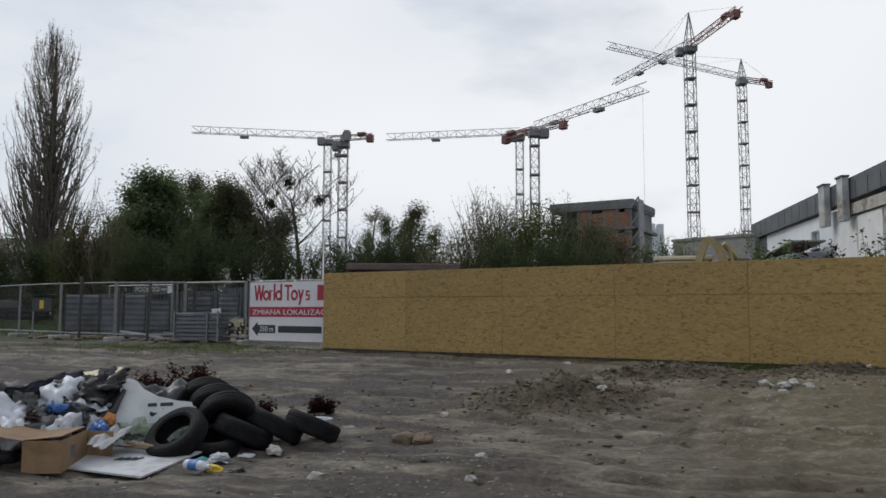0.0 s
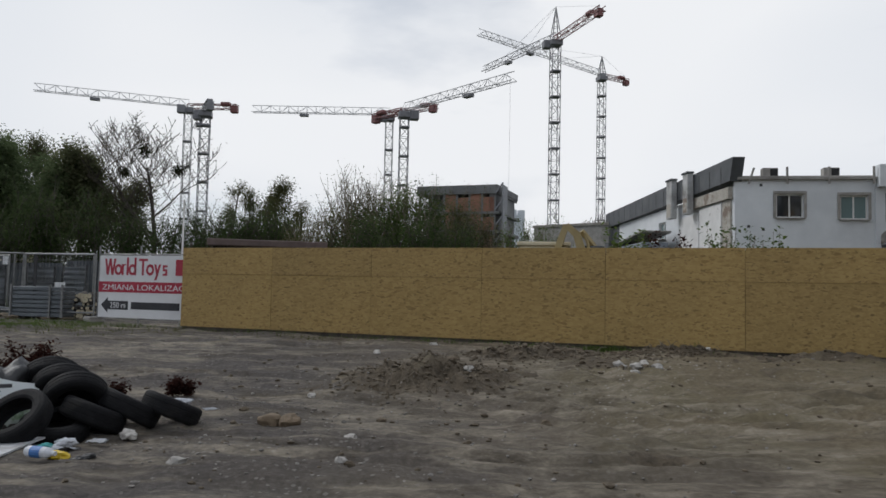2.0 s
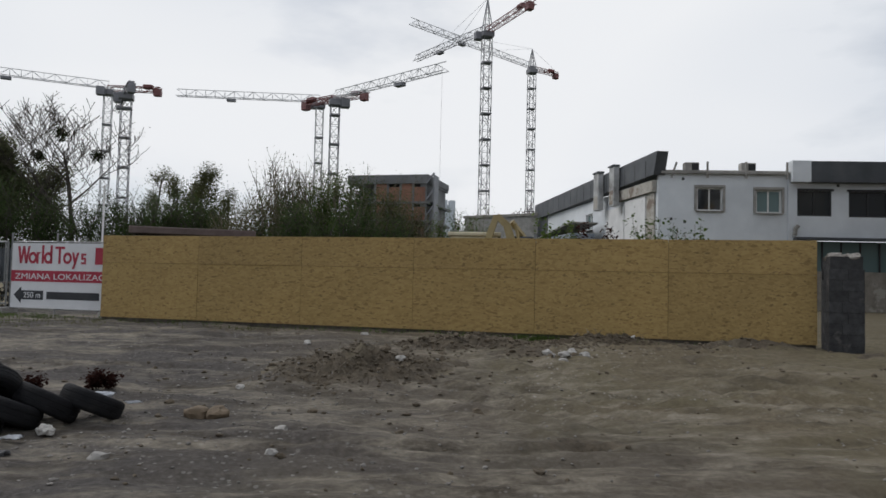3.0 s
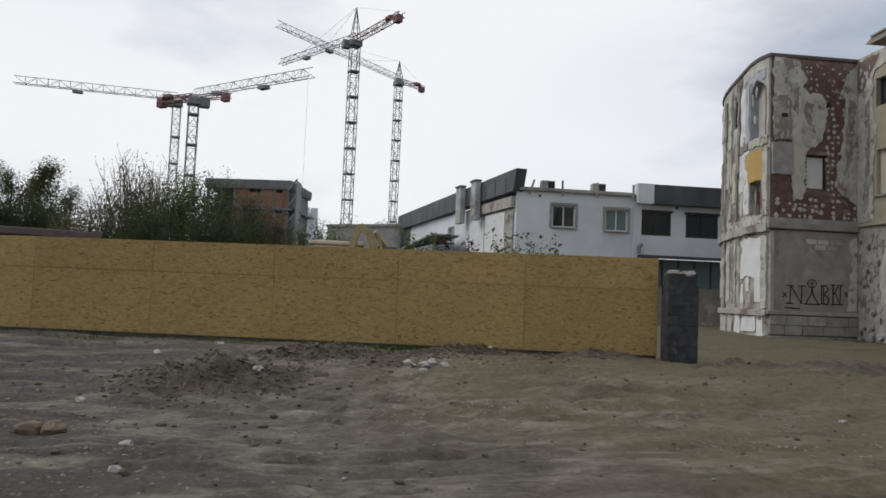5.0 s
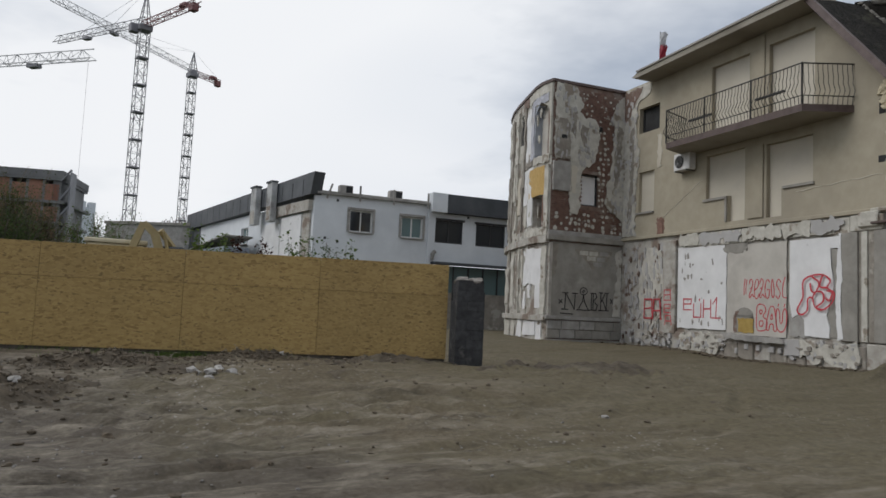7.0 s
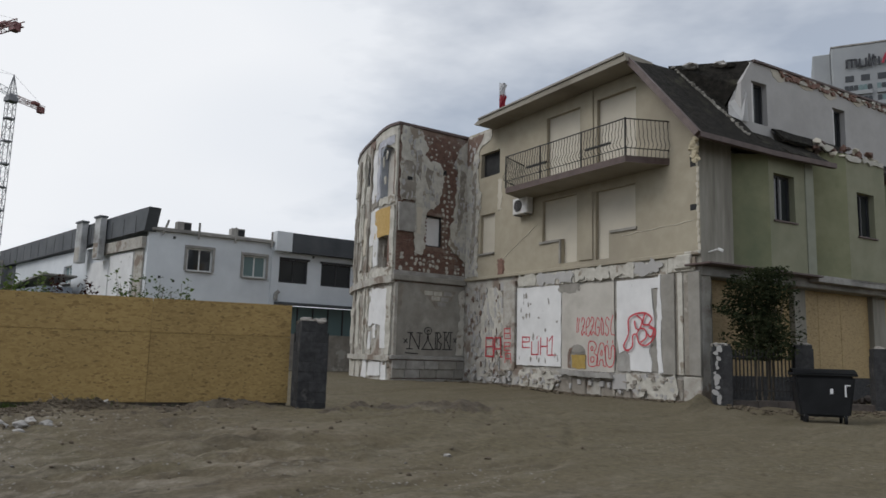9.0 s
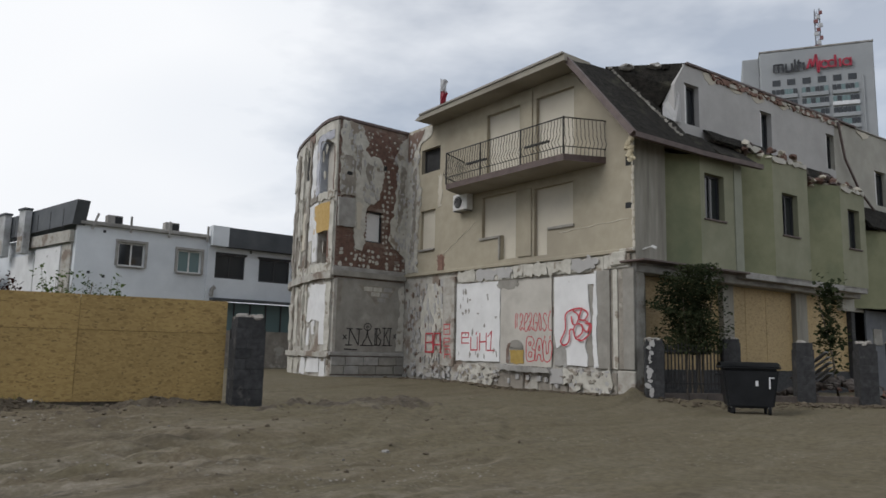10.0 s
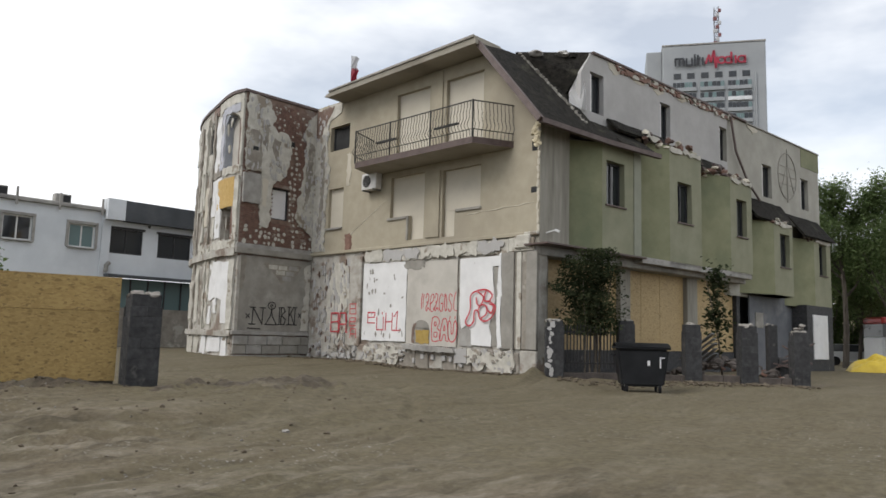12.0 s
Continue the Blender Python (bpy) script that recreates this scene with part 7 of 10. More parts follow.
for i, (a, b, c, d) in enumerate(W_OPEN):
    w = window(a, b, c, d, 0.1, WF, -1, FRAME_WHITE, GLASS if i == 0 else GLASS_TEAL, sill=CONCRETE, label="white framed window with a grey surround", parent=hall)
    hpart("surround", a - 0.14, b + 0.14, -0.07, 0.0, d, d + 0.14, CONCRETE, WF)
    hpart("surround", a - 0.14, a, -0.05, 0.0, c, d, CONCRETE, WF)
    hpart("surround", b, b + 0.14, -0.05, 0.0, c, d, CONCRETE, WF)
for a, b, c, d in ((7.0, 8.75, 5.42, 6.72), (9.6, 11.5, 5.4, 6.7), (12.4, 14.3, 5.4, 6.7)):
    window(a, b, c, d, 0.05, WF, -1, FRAME_DARK, GLASS, sill=False, label="wide black window", parent=hall)
    hpart("surround", a - 0.1, b + 0.1, -0.06, 0.0, d, d + 0.12, FRAME_DARK, WF)
hpart("pilaster", 6.55, 7.0, -0.12, 0.0, 0.2, 7.2, WB_WALL, WF)
hpart("fascia", 7.55, 17.2, -0.5, 0.3, 7.12, 8.2, WB_DARK, WF, "anthracite fascia")
hpart("fascia_end", 6.62, 7.55, -0.5, 0.3, 7.12, 8.22, WB_WALL, WF, "white stripped fascia end")
hpart("gutter", 0.1, 6.6, -0.2, 0.05, 7.52, 7.66, CONCRETE, WF)
hpart("roof", 0.0, 17.0, 0.05, 20.0, 7.6, 7.75, CONCRETE, WF, "flat roof")
hpart("canopy", 6.8, 17.0, -0.6, 0.0, 4.16, 4.3, WB_DARK, WF)
hpart("shop_glass", 7.2, 17.0, 0.3, 0.4, 2.6, 4.15, GLASS_TEAL, WF, "teal shop window band")
for k in range(11):
    x = 7.4 + k * 0.95
    hpart("shop_mullion", x, x + 0.07, 0.22, 0.3, 2.6, 4.15, FRAME_DARK, WF)
hpart("lower_wall", 7.0, 17.0, 0.1, 0.45, 0.2, 2.6, SCAR, WF, "brownish lower wall")
for x in (1.5, 4.42):
    v = thing("roof_fan", WF @ pose(x, 0.6, 7.75), "grey box-shaped roof fan on the hall", "roof fan", "roof fans")
    part("casing", boxed(0, 0.75, 0, 0.5, 0, 0.5, bevel=0.02), CONCRETE, v)
    # the plate's black stands for shade behind the fan
    part("grille", boxed(0.36, 0.72, -0.02, 0.0, 0.06, 0.44), OPENING_SHADE, v, "near-black plate for the shade in the fan")
for x, tilt in ((0.62, 18), (2.45, 0), (4.4, 0), (6.45, 0)):
    part("gutter_bracket", boxed(-0.05, 0.05, -0.26, -0.2, 7.3, 8.15), CONCRETE, hall, m=WF @ pose(x, 0, 0, 0, 0, 0) @ pose(0, 0, 7.3, 0, tilt, 0) @ pose(0, 0, -7.3))
for x, z in ((1.2, 7.2), (0.6, 5.1), (1.3, 4.95), (9.0, 6.95)):
    hpart("vent_hole", x, x + 0.14, -0.02, 0.0, z, z + 0.14, FRAME_DARK, WF)
bm = bmesh.new()
tube(bm, [(6.85, -0.2, 4.4), (6.85, -0.25, 4.75), (7.0, -0.25, 4.9)], 0.12, 8)
part("duct", bm, CONCRETE, hall, m=WF)
# long flank
part("wall", walled(0.0, 21.5, 0.2, 7.2, -0.3, 0.0, [(10.4, 11.8, 5.3, 6.4)]), WB_WALL, hall, "white flank wall", m=WS)
hpart("wall", 21.5, 24.5, -0.3, 0.05, 0.2, 7.1, WB_DARK, WS, "dark end wall")
bm = bmesh.new()
prism(bm, [(-0.15, 7.45), (24.6, 7.15), (24.6, 8.35), (-0.55, 8.62)], -0.3, 0.32)
part("fascia", bm, WB_DARK, hall, "anthracite fascia along the flank", m=WS)
for k in range(16):
    hpart("seam", 0.9 + k * 1.5, 0.94 + k * 1.5, 0.32, 0.335, 7.3, 8.3, FRAME_DARK, WS, bevel=0.0)
hpart("broken_lintel", 0.2, 6.5, 0.0, 0.25, 6.6, 7.2, PLASTER, WS, "broken plaster lintel")
hpart("stripped_wall", 1.4, 4.4, 0.0, 0.12, 2.0, 6.5, WHITE_PANEL, WS)
hpart("stripped_wall", 4.6, 7.6, 0.0, 0.1, 2.0, 6.3, WHITE_PANEL, WS)
hpart("brick_strip", 0.3, 1.3, 0.0, 0.1, 2.0, 6.6, PLASTER, WS, "stripped brick strip")
window(10.4, 11.8, 5.3, 6.4, -0.12, WS, 1, FRAME_WHITE, GLASS_TEAL, parent=hall, label="small white window")
for x, w in ((7.4, 0.9), (4.7, 0.8)):
    v = thing("vent_stack", WS @ pose(x, 0.34, 0), "white square vent stack beside the hall", "vent", "vent stacks")
    part("shaft", boxed(0, w, 0, 0.35, 6.3, 8.62, bevel=0.02), surf("grimy white sheet", (0.36, 0.36, 0.35), (0.52, 0.52, 0.52), 1.5, (0.2, 0.19, 0.18), 0.9, 0.6, 0.08), v)
    part("cap", boxed(-0.06, w + 0.06, -0.02, 0.41, 8.62, 8.72), WB_DARK, v)
    part("stain", boxed(0.1, w - 0.1, 0.352, 0.37, 6.4, 7.2), PLASTER, v)
shed = thing("lean_to", WS @ pose(8.5, 0.5, 0), "low blue-grey lean-to against the hall", "shed")
SHED_GREY = surf("blue grey sheet", (0.19, 0.215, 0.25), (0.25, 0.28, 0.32), 1.0, rough=0.5, bump=0.05)
part("wall", boxed(0, 9.0, 0.0, 1.6, 0.3, 4.9, bevel=0.01), SHED_GREY, shed)
part("parapet", boxed(8.0, 9.1, 0.0, 1.65, 4.95, 5.4), WB_DARK, shed)
bm = bmesh.new()
prism(bm, [(-0.3, 5.5), (8.0, 4.92), (8.0, 5.0), (-0.3, 5.6)], -0.1, 1.75)
part("roof", bm, CONCRETE, shed)
for k in range(3):
    part("bracket", boxed(1.5 + 2.5 * k, 2.0 + 2.5 * k, 1.6, 1.72, 4.2, 4.5), WB_DARK, shed)


def polar(az, d):
    """A place by its bearing (degrees to the left of the y axis) and distance from the origin."""
    return -d * math.sin(radians(az)), d * math.cos(radians(az))


# concrete block with sprayed colours behind the fence
x0, y0 = polar(-17.4, 66)
x1, y1 = polar(-23.6, 62)
blk = thing("concrete_block", upright(x0, y0, x1 - x0, y1 - y0), "grey windowless concrete building with a faded mural", "building")
ln = math.hypot(x1 - x0, y1 - y0)
part("wall", boxed(0, ln, 0, 8, 0.3, 7.4, bevel=0.03), CONCRETE, blk)
part("parapet", boxed(-0.1, ln + 0.1, -0.1, 8, 7.4, 7.62), PLASTER_GREY, blk)
MURAL = surf("turquoise spray paint", (0.06, 0.22, 0.27), (0.12, 0.33, 0.38), 2.0, (0.03, 0.08, 0.13), 1.2, 0.55, 0.04)
bm = bmesh.new()
for k in range(7):
    prism(bm, wobble(3.6 + k * 0.4, 4.15 + k * 0.4, 4.2, 5.2 - 0.1 * k, k, 0.16, 4), -0.02, -0.005)
part("mural", bm, MURAL, blk)
part("dark_sign", boxed(ln - 0.6, ln - 0.1, -0.1, 0.0, 4.0, 7.0), WB_DARK, blk)
bm = bmesh.new()
for k in range(9):
    tube(bm, [(4.2 + 0.25 * k, 1, 7.6), (4.4 + 0.25 * k, 1, 7.9 + 0.12 * k * (k % 2)), (4.6 + 0.25 * k, 1, 7.7)], 0.03, 4)
part("bent_rebar", bm, FASCIA, blk)

# yellow excavator and a pale cabin roof over the fence
MACHINE = surf("faded yellow paint", (0.27, 0.20, 0.085), (0.36, 0.28, 0.13), 2.0, rough=0.5, bump=0.1)
ex, ey = polar(-20.4, 36)
exc = thing("excavator", upright(ex, ey, 1, -0.4, 0.5), "faded yellow excavator parked behind the fence", "excavator")
part("tracks", boxed(-2.0, 2.0, -1.3, 1.3, 0.0, 0.9, bevel=0.25), RUBBER, exc)
part("house", boxed(-1.6, 1.6, -1.2, 1.2, 0.95, 2.2, bevel=0.08), MACHINE, exc)
part("cab", boxed(0.2, 1.5, 0.1, 1.2, 2.2, 3.4, bevel=0.06), GLASS, exc)
bm = bmesh.new()
tube(bm, [(0.8, -0.3, 2.0), (0.2, -0.3, 3.9), (-0.3, -0.3, 4.35)], [0.3, 0.26, 0.2], 4)
part("boom", bm, MACHINE, exc)
bm = bmesh.new()
tube(bm, [(-0.3, -0.3, 4.35), (-0.9, -0.4, 2.6), (-1.2, -0.4, 1.2)], [0.2, 0.24, 0.12], 4)
part("stick", bm, MACHINE, exc)
bm = bmesh.new()
tube(bm, [(0.9, -0.3, 2.6), (0.6, -0.3, 4.0)], 0.08, 6)
tube(bm, [(0.4, 0.1, 4.1), (1.3, 0.5, 3.0)], 0.16, 5)
part("cylinder", bm, MACHINE, exc)
cx, cy = polar(-18.2, 36)
cab = thing("site_cabin", upright(cx, cy, 1, -0.35, 0.5), "pale cream site cabin behind the fence", "cabin")
part("body", boxed(-1.15, 1.15, 0, 2.4, 0.0, 3.35, bevel=0.03), FOAM, cab)
part("roof", boxed(-1.3, 1.3, -0.1, 2.5, 3.36, 3.56, bevel=0.04), FOAM, cab)

# dark low roof behind the fence's left half
rx, ry = polar(7.3, 27)
qx, qy = polar(-1.5, 27)
low = thing("low_shed", upright(rx, ry, qx - rx, qy - ry), "long low shed with a dark flat roof", "shed")
ln = math.hypot(qx - rx, qy - ry)
part("roof", boxed(0, ln, -0.3, 4.0, 2.95, 3.2, bevel=0.03), FASCIA, low)
part("wall", boxed(0.2, ln - 0.2, 0.0, 3.8, 0.3, 2.95), DARK_BLOCK, low)

# ---- unfinished building ----
bx, by = polar(-8.4, 112)
ox, oy = polar(-14.5, 108)
ub = thing("unfinished_building", upright(bx, by, ox - bx, oy - by), "unfinished concrete building with orange brick infill", "building")
ln = math.hypot(ox - bx, oy - by)
INFILL = surf("orange hollow brick", (0.23, 0.11, 0.075), (0.30, 0.15, 0.105), 0.8, bump=0)
CONC_FAR = surf("raw dark concrete", (0.13, 0.13, 0.135), (0.20, 0.20, 0.20), 0.4, bump=0)
for z in (4.5, 7.6, 10.4, 13.2, 16.2):
    part("slab", boxed(-0.2, ln + (0.4 if z < 16 else 0.0), -0.3, 12, z, z + 0.35), CONC_FAR, ub)
part("roof_band", boxed(-0.2, ln + 0.1, -0.35, 12, 16.55, 17.5), CONC_FAR, ub)
for z0, z1 in ((7.95, 10.4), (10.75, 13.2), (13.55, 16.2)):
    for k in range(6):
        x = 0.2 + k * (ln - 0.5) / 6
        w = (ln - 0.5) / 6
        if k >= 2:
            part("brick_infill", boxed(x + 0.15, x + w - 0.15, 0.0, 0.2, z0, z1 - (0.5 if k % 2 else 0.0)), INFILL, ub)
        part("column", boxed(x - 0.15, x + 0.15, -0.1, 0.3, z0, z1), CONC_FAR, ub)
    part("rear_wall", boxed(0, ln - 1.2, 4.0, 4.2, z0, z1), CONC_FAR, ub)
part("end_wall", boxed(ln - 1.2, ln - 0.2, 0.0, 11, 4.5, 16.6), CONC_FAR, ub)
for k in range(5):
    bm = bmesh.new()
    z = 6.5 + k * 2.4
    tube(bm, [(ln - 0.2, -0.4, z), (ln + 1.0, -0.4, z + 1.6)], 0.14, 4)
    part("stair_flight", bm, CRANE_GREY, ub)
part("stair_tower", boxed(ln + 0.9, ln + 1.05, -0.5, 2.0, 1.0, 17.4), CRANE_GREY, ub)
part("podium", boxed(-14, ln + 5, -2, 14, 4.0, 5.3, bevel=0.05), CONC_FAR, ub, "dark concrete podium")
for k in range(9):
    part("podium_column", boxed(-12 + k * 4, -11.4 + k * 4, -1.5, -0.9, 0.3, 4.0), CONC_FAR, ub)
# hazy towers far off
for az, el, w in ((-15.7, 6.6, 8), (-16.05, 6.2, 7), (-16.35, 6.55, 7)):
    x, y = polar(az, 900)
    t = thing("far_tower", pose(x, y, 0), "hazy pale high-rise far off", "building", "far towers")
    part("body", boxed(-w / 2, w / 2, -4, 4, 0, 900 * math.tan(radians(el))), surf("hazy pale facade", (0.55, 0.58, 0.62), (0.60, 0.63, 0.67), 0.05, bump=0), t)


# ---- tower cranes ----
def lattice(bm, a, b, w, panel, chord, brace, h=None, three=False):
    """A braced girder from a to b: chords, rungs and diagonals."""
    a, b = Vector(a), Vector(b)
    way = (b - a).normalized()
    side = way.cross(Vector((0, 0, 1)))
    side = Vector((1, 0, 0)) if side.length < 0.01 else side.normalized()
    up = side.cross(way).normalized()
    h = h or w
    corners = [(-w / 2, 0), (w / 2, 0), (0, h)] if three else [(-w / 2, -h / 2), (w / 2, -h / 2), (w / 2, h / 2), (-w / 2, h / 2)]
    offs = [side * p + up * q for p, q in corners]
    n = max(2, round((b - a).length / panel))
    for o in offs:
        tube(bm, [a + o, b + o], chord, 4, cap=False)
    m = len(offs)
    for i in range(n):
        p, q = a + (b - a) * (i / n), a + (b - a) * ((i + 1) / n)
        for k in range(m):
            o, s = offs[k], offs[(k + 1) % m]
            tube(bm, [p + o, p + s], brace, 3, cap=False)
            tube(bm, [p + (o if (i + k) % 2 else s), q + (s if (i + k) % 2 else o)], brace, 3, cap=False)
    return bm


def crane(hub_az, hub_d, z, tip_az, tip_d, tail_az, tail_d, w, apex, mast_mat, jib_mat, tail_mat, label, drop=0.0, girder=1.3, base=0.2):
    hx, hy = polar(hub_az, hub_d)
    tx, ty = polar(tip_az, tip_d)
    cx, cy = polar(tail_az, tail_d)
    t = thing("tower_crane", pose(hx, hy, 0), label, "crane", "tower cranes")
    tip, tail = Vector((tx - hx, ty - hy, 0)), Vector((cx - hx, cy - hy, 0))
    part("mast", lattice(bmesh.new(), (0, 0, base), (0, 0, z - 1.2), w, w * 1.25, 0.10, 0.065), mast_mat, t)
    for zz in range(int(base) + 5, int(z) - 2, 6):
        part("mast_collar", boxed(-w / 2 - 0.12, w / 2 + 0.12, -w / 2 - 0.12, w / 2 + 0.12, zz, zz + 0.28), CRANE_GREY, t)
    part("slewing_ring", boxed(-w * 0.7, w * 0.7, -w * 0.7, w * 0.7, z - 1.6, z - 0.3, bevel=0.1), CRANE_GREY, t)
    part("jib", lattice(bmesh.new(), (0, 0, z), (tip.x, tip.y, z), girder, 2.2, 0.085, 0.05, girder * 1.25, three=True), jib_mat, t)
    part("counter_jib", lattice(bmesh.new(), (0, 0, z), (tail.x, tail.y, z), girder * 1.1, 2.4, 0.11, 0.07, girder * 0.8), tail_mat, t)
    side = Vector((-tip.y, tip.x, 0)).normalized()
    o = tip.normalized() * 1.6 + side * 1.3
    part("cab", boxed(-0.9, 0.9, -0.9, 0.9, z - 2.0, z - 0.1, bevel=0.12), CRANE_GREY, t, m=pose(o.x, o.y, 0))
    b = tail * 0.93
    part("ballast", boxed(-0.8, 0.8, -0.7, 0.7, z - 1.4, z + 0.3, bevel=0.1), tail_mat, t, m=upright(b.x, b.y, tail.x, tail.y))
    part("winch", boxed(-1.2, 0.9, -0.6, 0.6, z + 0.2, z + 1.1, bevel=0.1), tail_mat, t, m=upright(b.x * 0.82, b.y * 0.82, tail.x, tail.y))
    if apex > 0:
        bm = bmesh.new()
        for sx in (-1, 1):
            for sy in (-1, 1):
                tube(bm, [(sx * w / 2, sy * w / 2, z), (0, 0, z + apex)], 0.12, 4, cap=False)
        for k in range(1, 5):
            f = 1 - k / 5.5
            tube(bm, [(sx * w / 2 * f, sy * w / 2 * f, z + apex * (1 - f)) for sx, sy in ((-1, -1), (1, -1), (1, 1), (-1, 1), (-1, -1))], 0.06, 3)
        part("tower_top", bm, mast_mat, t)
        for f, tgt in ((0.35, tip), (0.7, tip), (0.9, tail)):
            bm = bmesh.new()
            tube(bm, [(0, 0, z + apex), (tgt.x * f, tgt.y * f, z + 1.2)], 0.035, 3)
            part("tie_rod", bm, CRANE_GREY, t)
    trolley = tip * 0.62
    part("trolley", boxed(-1.0, 1.0, -0.6, 0.6, z - 0.8, z - 0.2), CRANE_GREY, t, m=upright(trolley.x, trolley.y, tip.x, tip.y))
    if drop:
        p = tip * 0.97
        bm = bmesh.new()
        tube(bm, [(p.x, p.y, z), (p.x, p.y, z - drop)], 0.025, 3)
        part("hoist_rope", bm, STEEL, t)
    return t


def zh(el, d):
    return EYE + d * math.tan(radians(el))


crane(-18.83, 170, zh(19.2, 170), -13.2, 195, -22.4, 152, 2.0, zh(21.5, 170) - zh(19.2, 170), CRANE_GREY, CRANE_GREY, CRANE_RED, "grey hammerhead tower crane with a pointed top")
crane(-22.39, 215, zh(16.5, 215), -12.8, 179, -24.34, 222, 1.9, zh(17.9, 215) - zh(16.5, 215), CRANE_GREY, CRANE_WHITE, CRANE_RED, "slim tower crane with a red counter jib")
crane(-7.1, 150, zh(13.9, 150), -15.67, 127, -4.72, 157, 1.75, 0, CRANE_GREY, CRANE_WHITE, CRANE_RED, "flat-top tower crane with a pale jib", drop=26)
crane(-5.93, 175, zh(13.55, 175), 4.55, 181, -9.6, 165, 1.7, 0, CRANE_WHITE, CRANE_WHITE, CRANE_RED, "pale flat-top tower crane")
crane(9.1, 180, zh(13.1, 180), 19.22, 182, 5.59, 176, 1.7, 0, CRANE_WHITE, CRANE_WHITE, CRANE_RED, "pale flat-top tower crane with a long jib")
crane(7.9, 160, zh(13.0, 160), 8.6, 182, 7.6, 154, 1.9, 0, CRANE_GREY, CRANE_GREY, CRANE_GREY, "grey tower crane seen along its jib")

# ---- trees and shrubs ----
px, py = polar(28.35, 60)
rnd = random.Random(3)
pop = thing("poplar", pose(px, py, 0.4), "tall bare-looking columnar poplar with upright branches and small buds", "tree")
bm = bmesh.new()
H = 21.8
tube(bm, [(0, 0, 0), (0.1, 0.05, 4), (0.0, 0.1, 10), (0.05, 0, 16), (0, 0, H)], [0.75, 0.5, 0.34, 0.17, 0.03], 8)
part("trunk", bm, BARK, pop)
bm = bmesh.new()
twigs = []
GIRTH = ((0.0, 1.0), (1.8, 1.6), (3.6, 2.9), (5.5, 3.6), (7.9, 3.8), (10.3, 3.5), (14.0, 2.9), (17.0, 2.45), (19.4, 1.8), (21.2, 0.7), (22.0, 0.3))


def girth_at(z):
    for (za, wa), (zb, wb) in zip(GIRTH, GIRTH[1:]):
        if z <= zb:
            return wa + (wb - wa) * (z - za) / (zb - za)
    return 0.1


for k in range(430):
    f = rnd.random() ** 1.25
    z = 1.2 + f * 17.5
    a = rnd.uniform(0, 6.28)
    top = min(H, z + rnd.uniform(3.0, 7.5) * (1.1 - 0.6 * f))
    wide = girth_at(top) * rnd.uniform(0.3, 1.06)
    p = [Vector((0, 0, z))]
    for i in range(1, 6):
        g = i / 5
        p.append(Vector((math.cos(a) * wide * g ** 0.62, math.sin(a) * wide * g ** 0.62, z + (top - z) * g ** 1.15)) + Vector((rnd.gauss(0, 0.09), rnd.gauss(0, 0.09), 0)))
    r = 0.085 * (1.1 - f)
    tube(bm, p, [r + 0.02, r * 0.75 + 0.012, r * 0.55 + 0.01, r * 0.4 + 0.01, r * 0.2 + 0.01, 0.008], 4, cap=False)
    for i in range(5):
        j = rnd.randrange(2, 5)
        o = p[j].lerp(p[j + 1], rnd.random())
        a2 = a + rnd.uniform(-1.6, 1.6)
        q = o + Vector((math.cos(a2) * 0.16, math.sin(a2) * 0.16, rnd.uniform(0.5, 1.3)))
        tube(bm, [o, o.lerp(q, 0.5) + Vector((math.cos(a2) * 0.08, math.sin(a2) * 0.08, 0)), q], [0.016, 0.012, 0.007], 3, cap=False)
        twigs.append((o, q))
tagged(part("branches", bm, surf("poplar bark", (0.09, 0.077, 0.065), (0.17, 0.148, 0.125), 4.0, bump=0), pop), kind="stuff")
pts = []
for o, q in twigs:
    for i in range(8):
        pts.append(o.lerp(q, rnd.random()) + Vector((rnd.gauss(0, 0.12), rnd.gauss(0, 0.13), rnd.gauss(0, 0.2))))
v, f = leafage(pts, 0.055, rnd)
ob = new("buds", rows_mesh("buds", v, f, LEAF["bud"]))
ob.parent = pop
tagged(ob, kind="stuff")

TREES = (  # bearing, distance, top elevation, crown radius, leaf, leaves, size, name
    (24.8, 46, 7.0, 1.6, "olive", 900, 0.09), (23.9, 60, 8.4, 1.9, "olive", 1200, 0.10), (23.0, 47, 7.6, 1.7, "dark", 3600, 0.15), (22.2, 48, 9.9, 1.8, "dark", 4600, 0.15), (20.6, 47, 11.2, 2.2, "dark", 6000, 0.15), (19.3, 50, 10.6, 2.0, "dark", 5400, 0.15), (18.3, 48, 9.6, 1.9, "dark", 4600, 0.15), (17.9, 62, 12.2, 1.5, "olive", 4500, 0.13),
    (17.0, 45, 10.3, 1.9, "dark", 4800, 0.14), (15.6, 44, 10.6, 1.9, "olive", 5200, 0.13), (14.4, 45, 10.4, 1.7, "olive", 4600, 0.12), (12.8, 47, 8.0, 2.2, "olive", 3600, 0.12), (6.15, 72, 8.5, 1.3, "olive", 1400, 0.12), (4.6, 60, 7.9, 1.6, "olive", 1800, 0.12),
    (3.6, 62, 7.0, 1.4, "olive", 1500, 0.12), (2.2, 58, 8.5, 1.8, "olive", 2800, 0.13), (1.0, 60, 7.2, 1.2, "olive", 1300, 0.12))
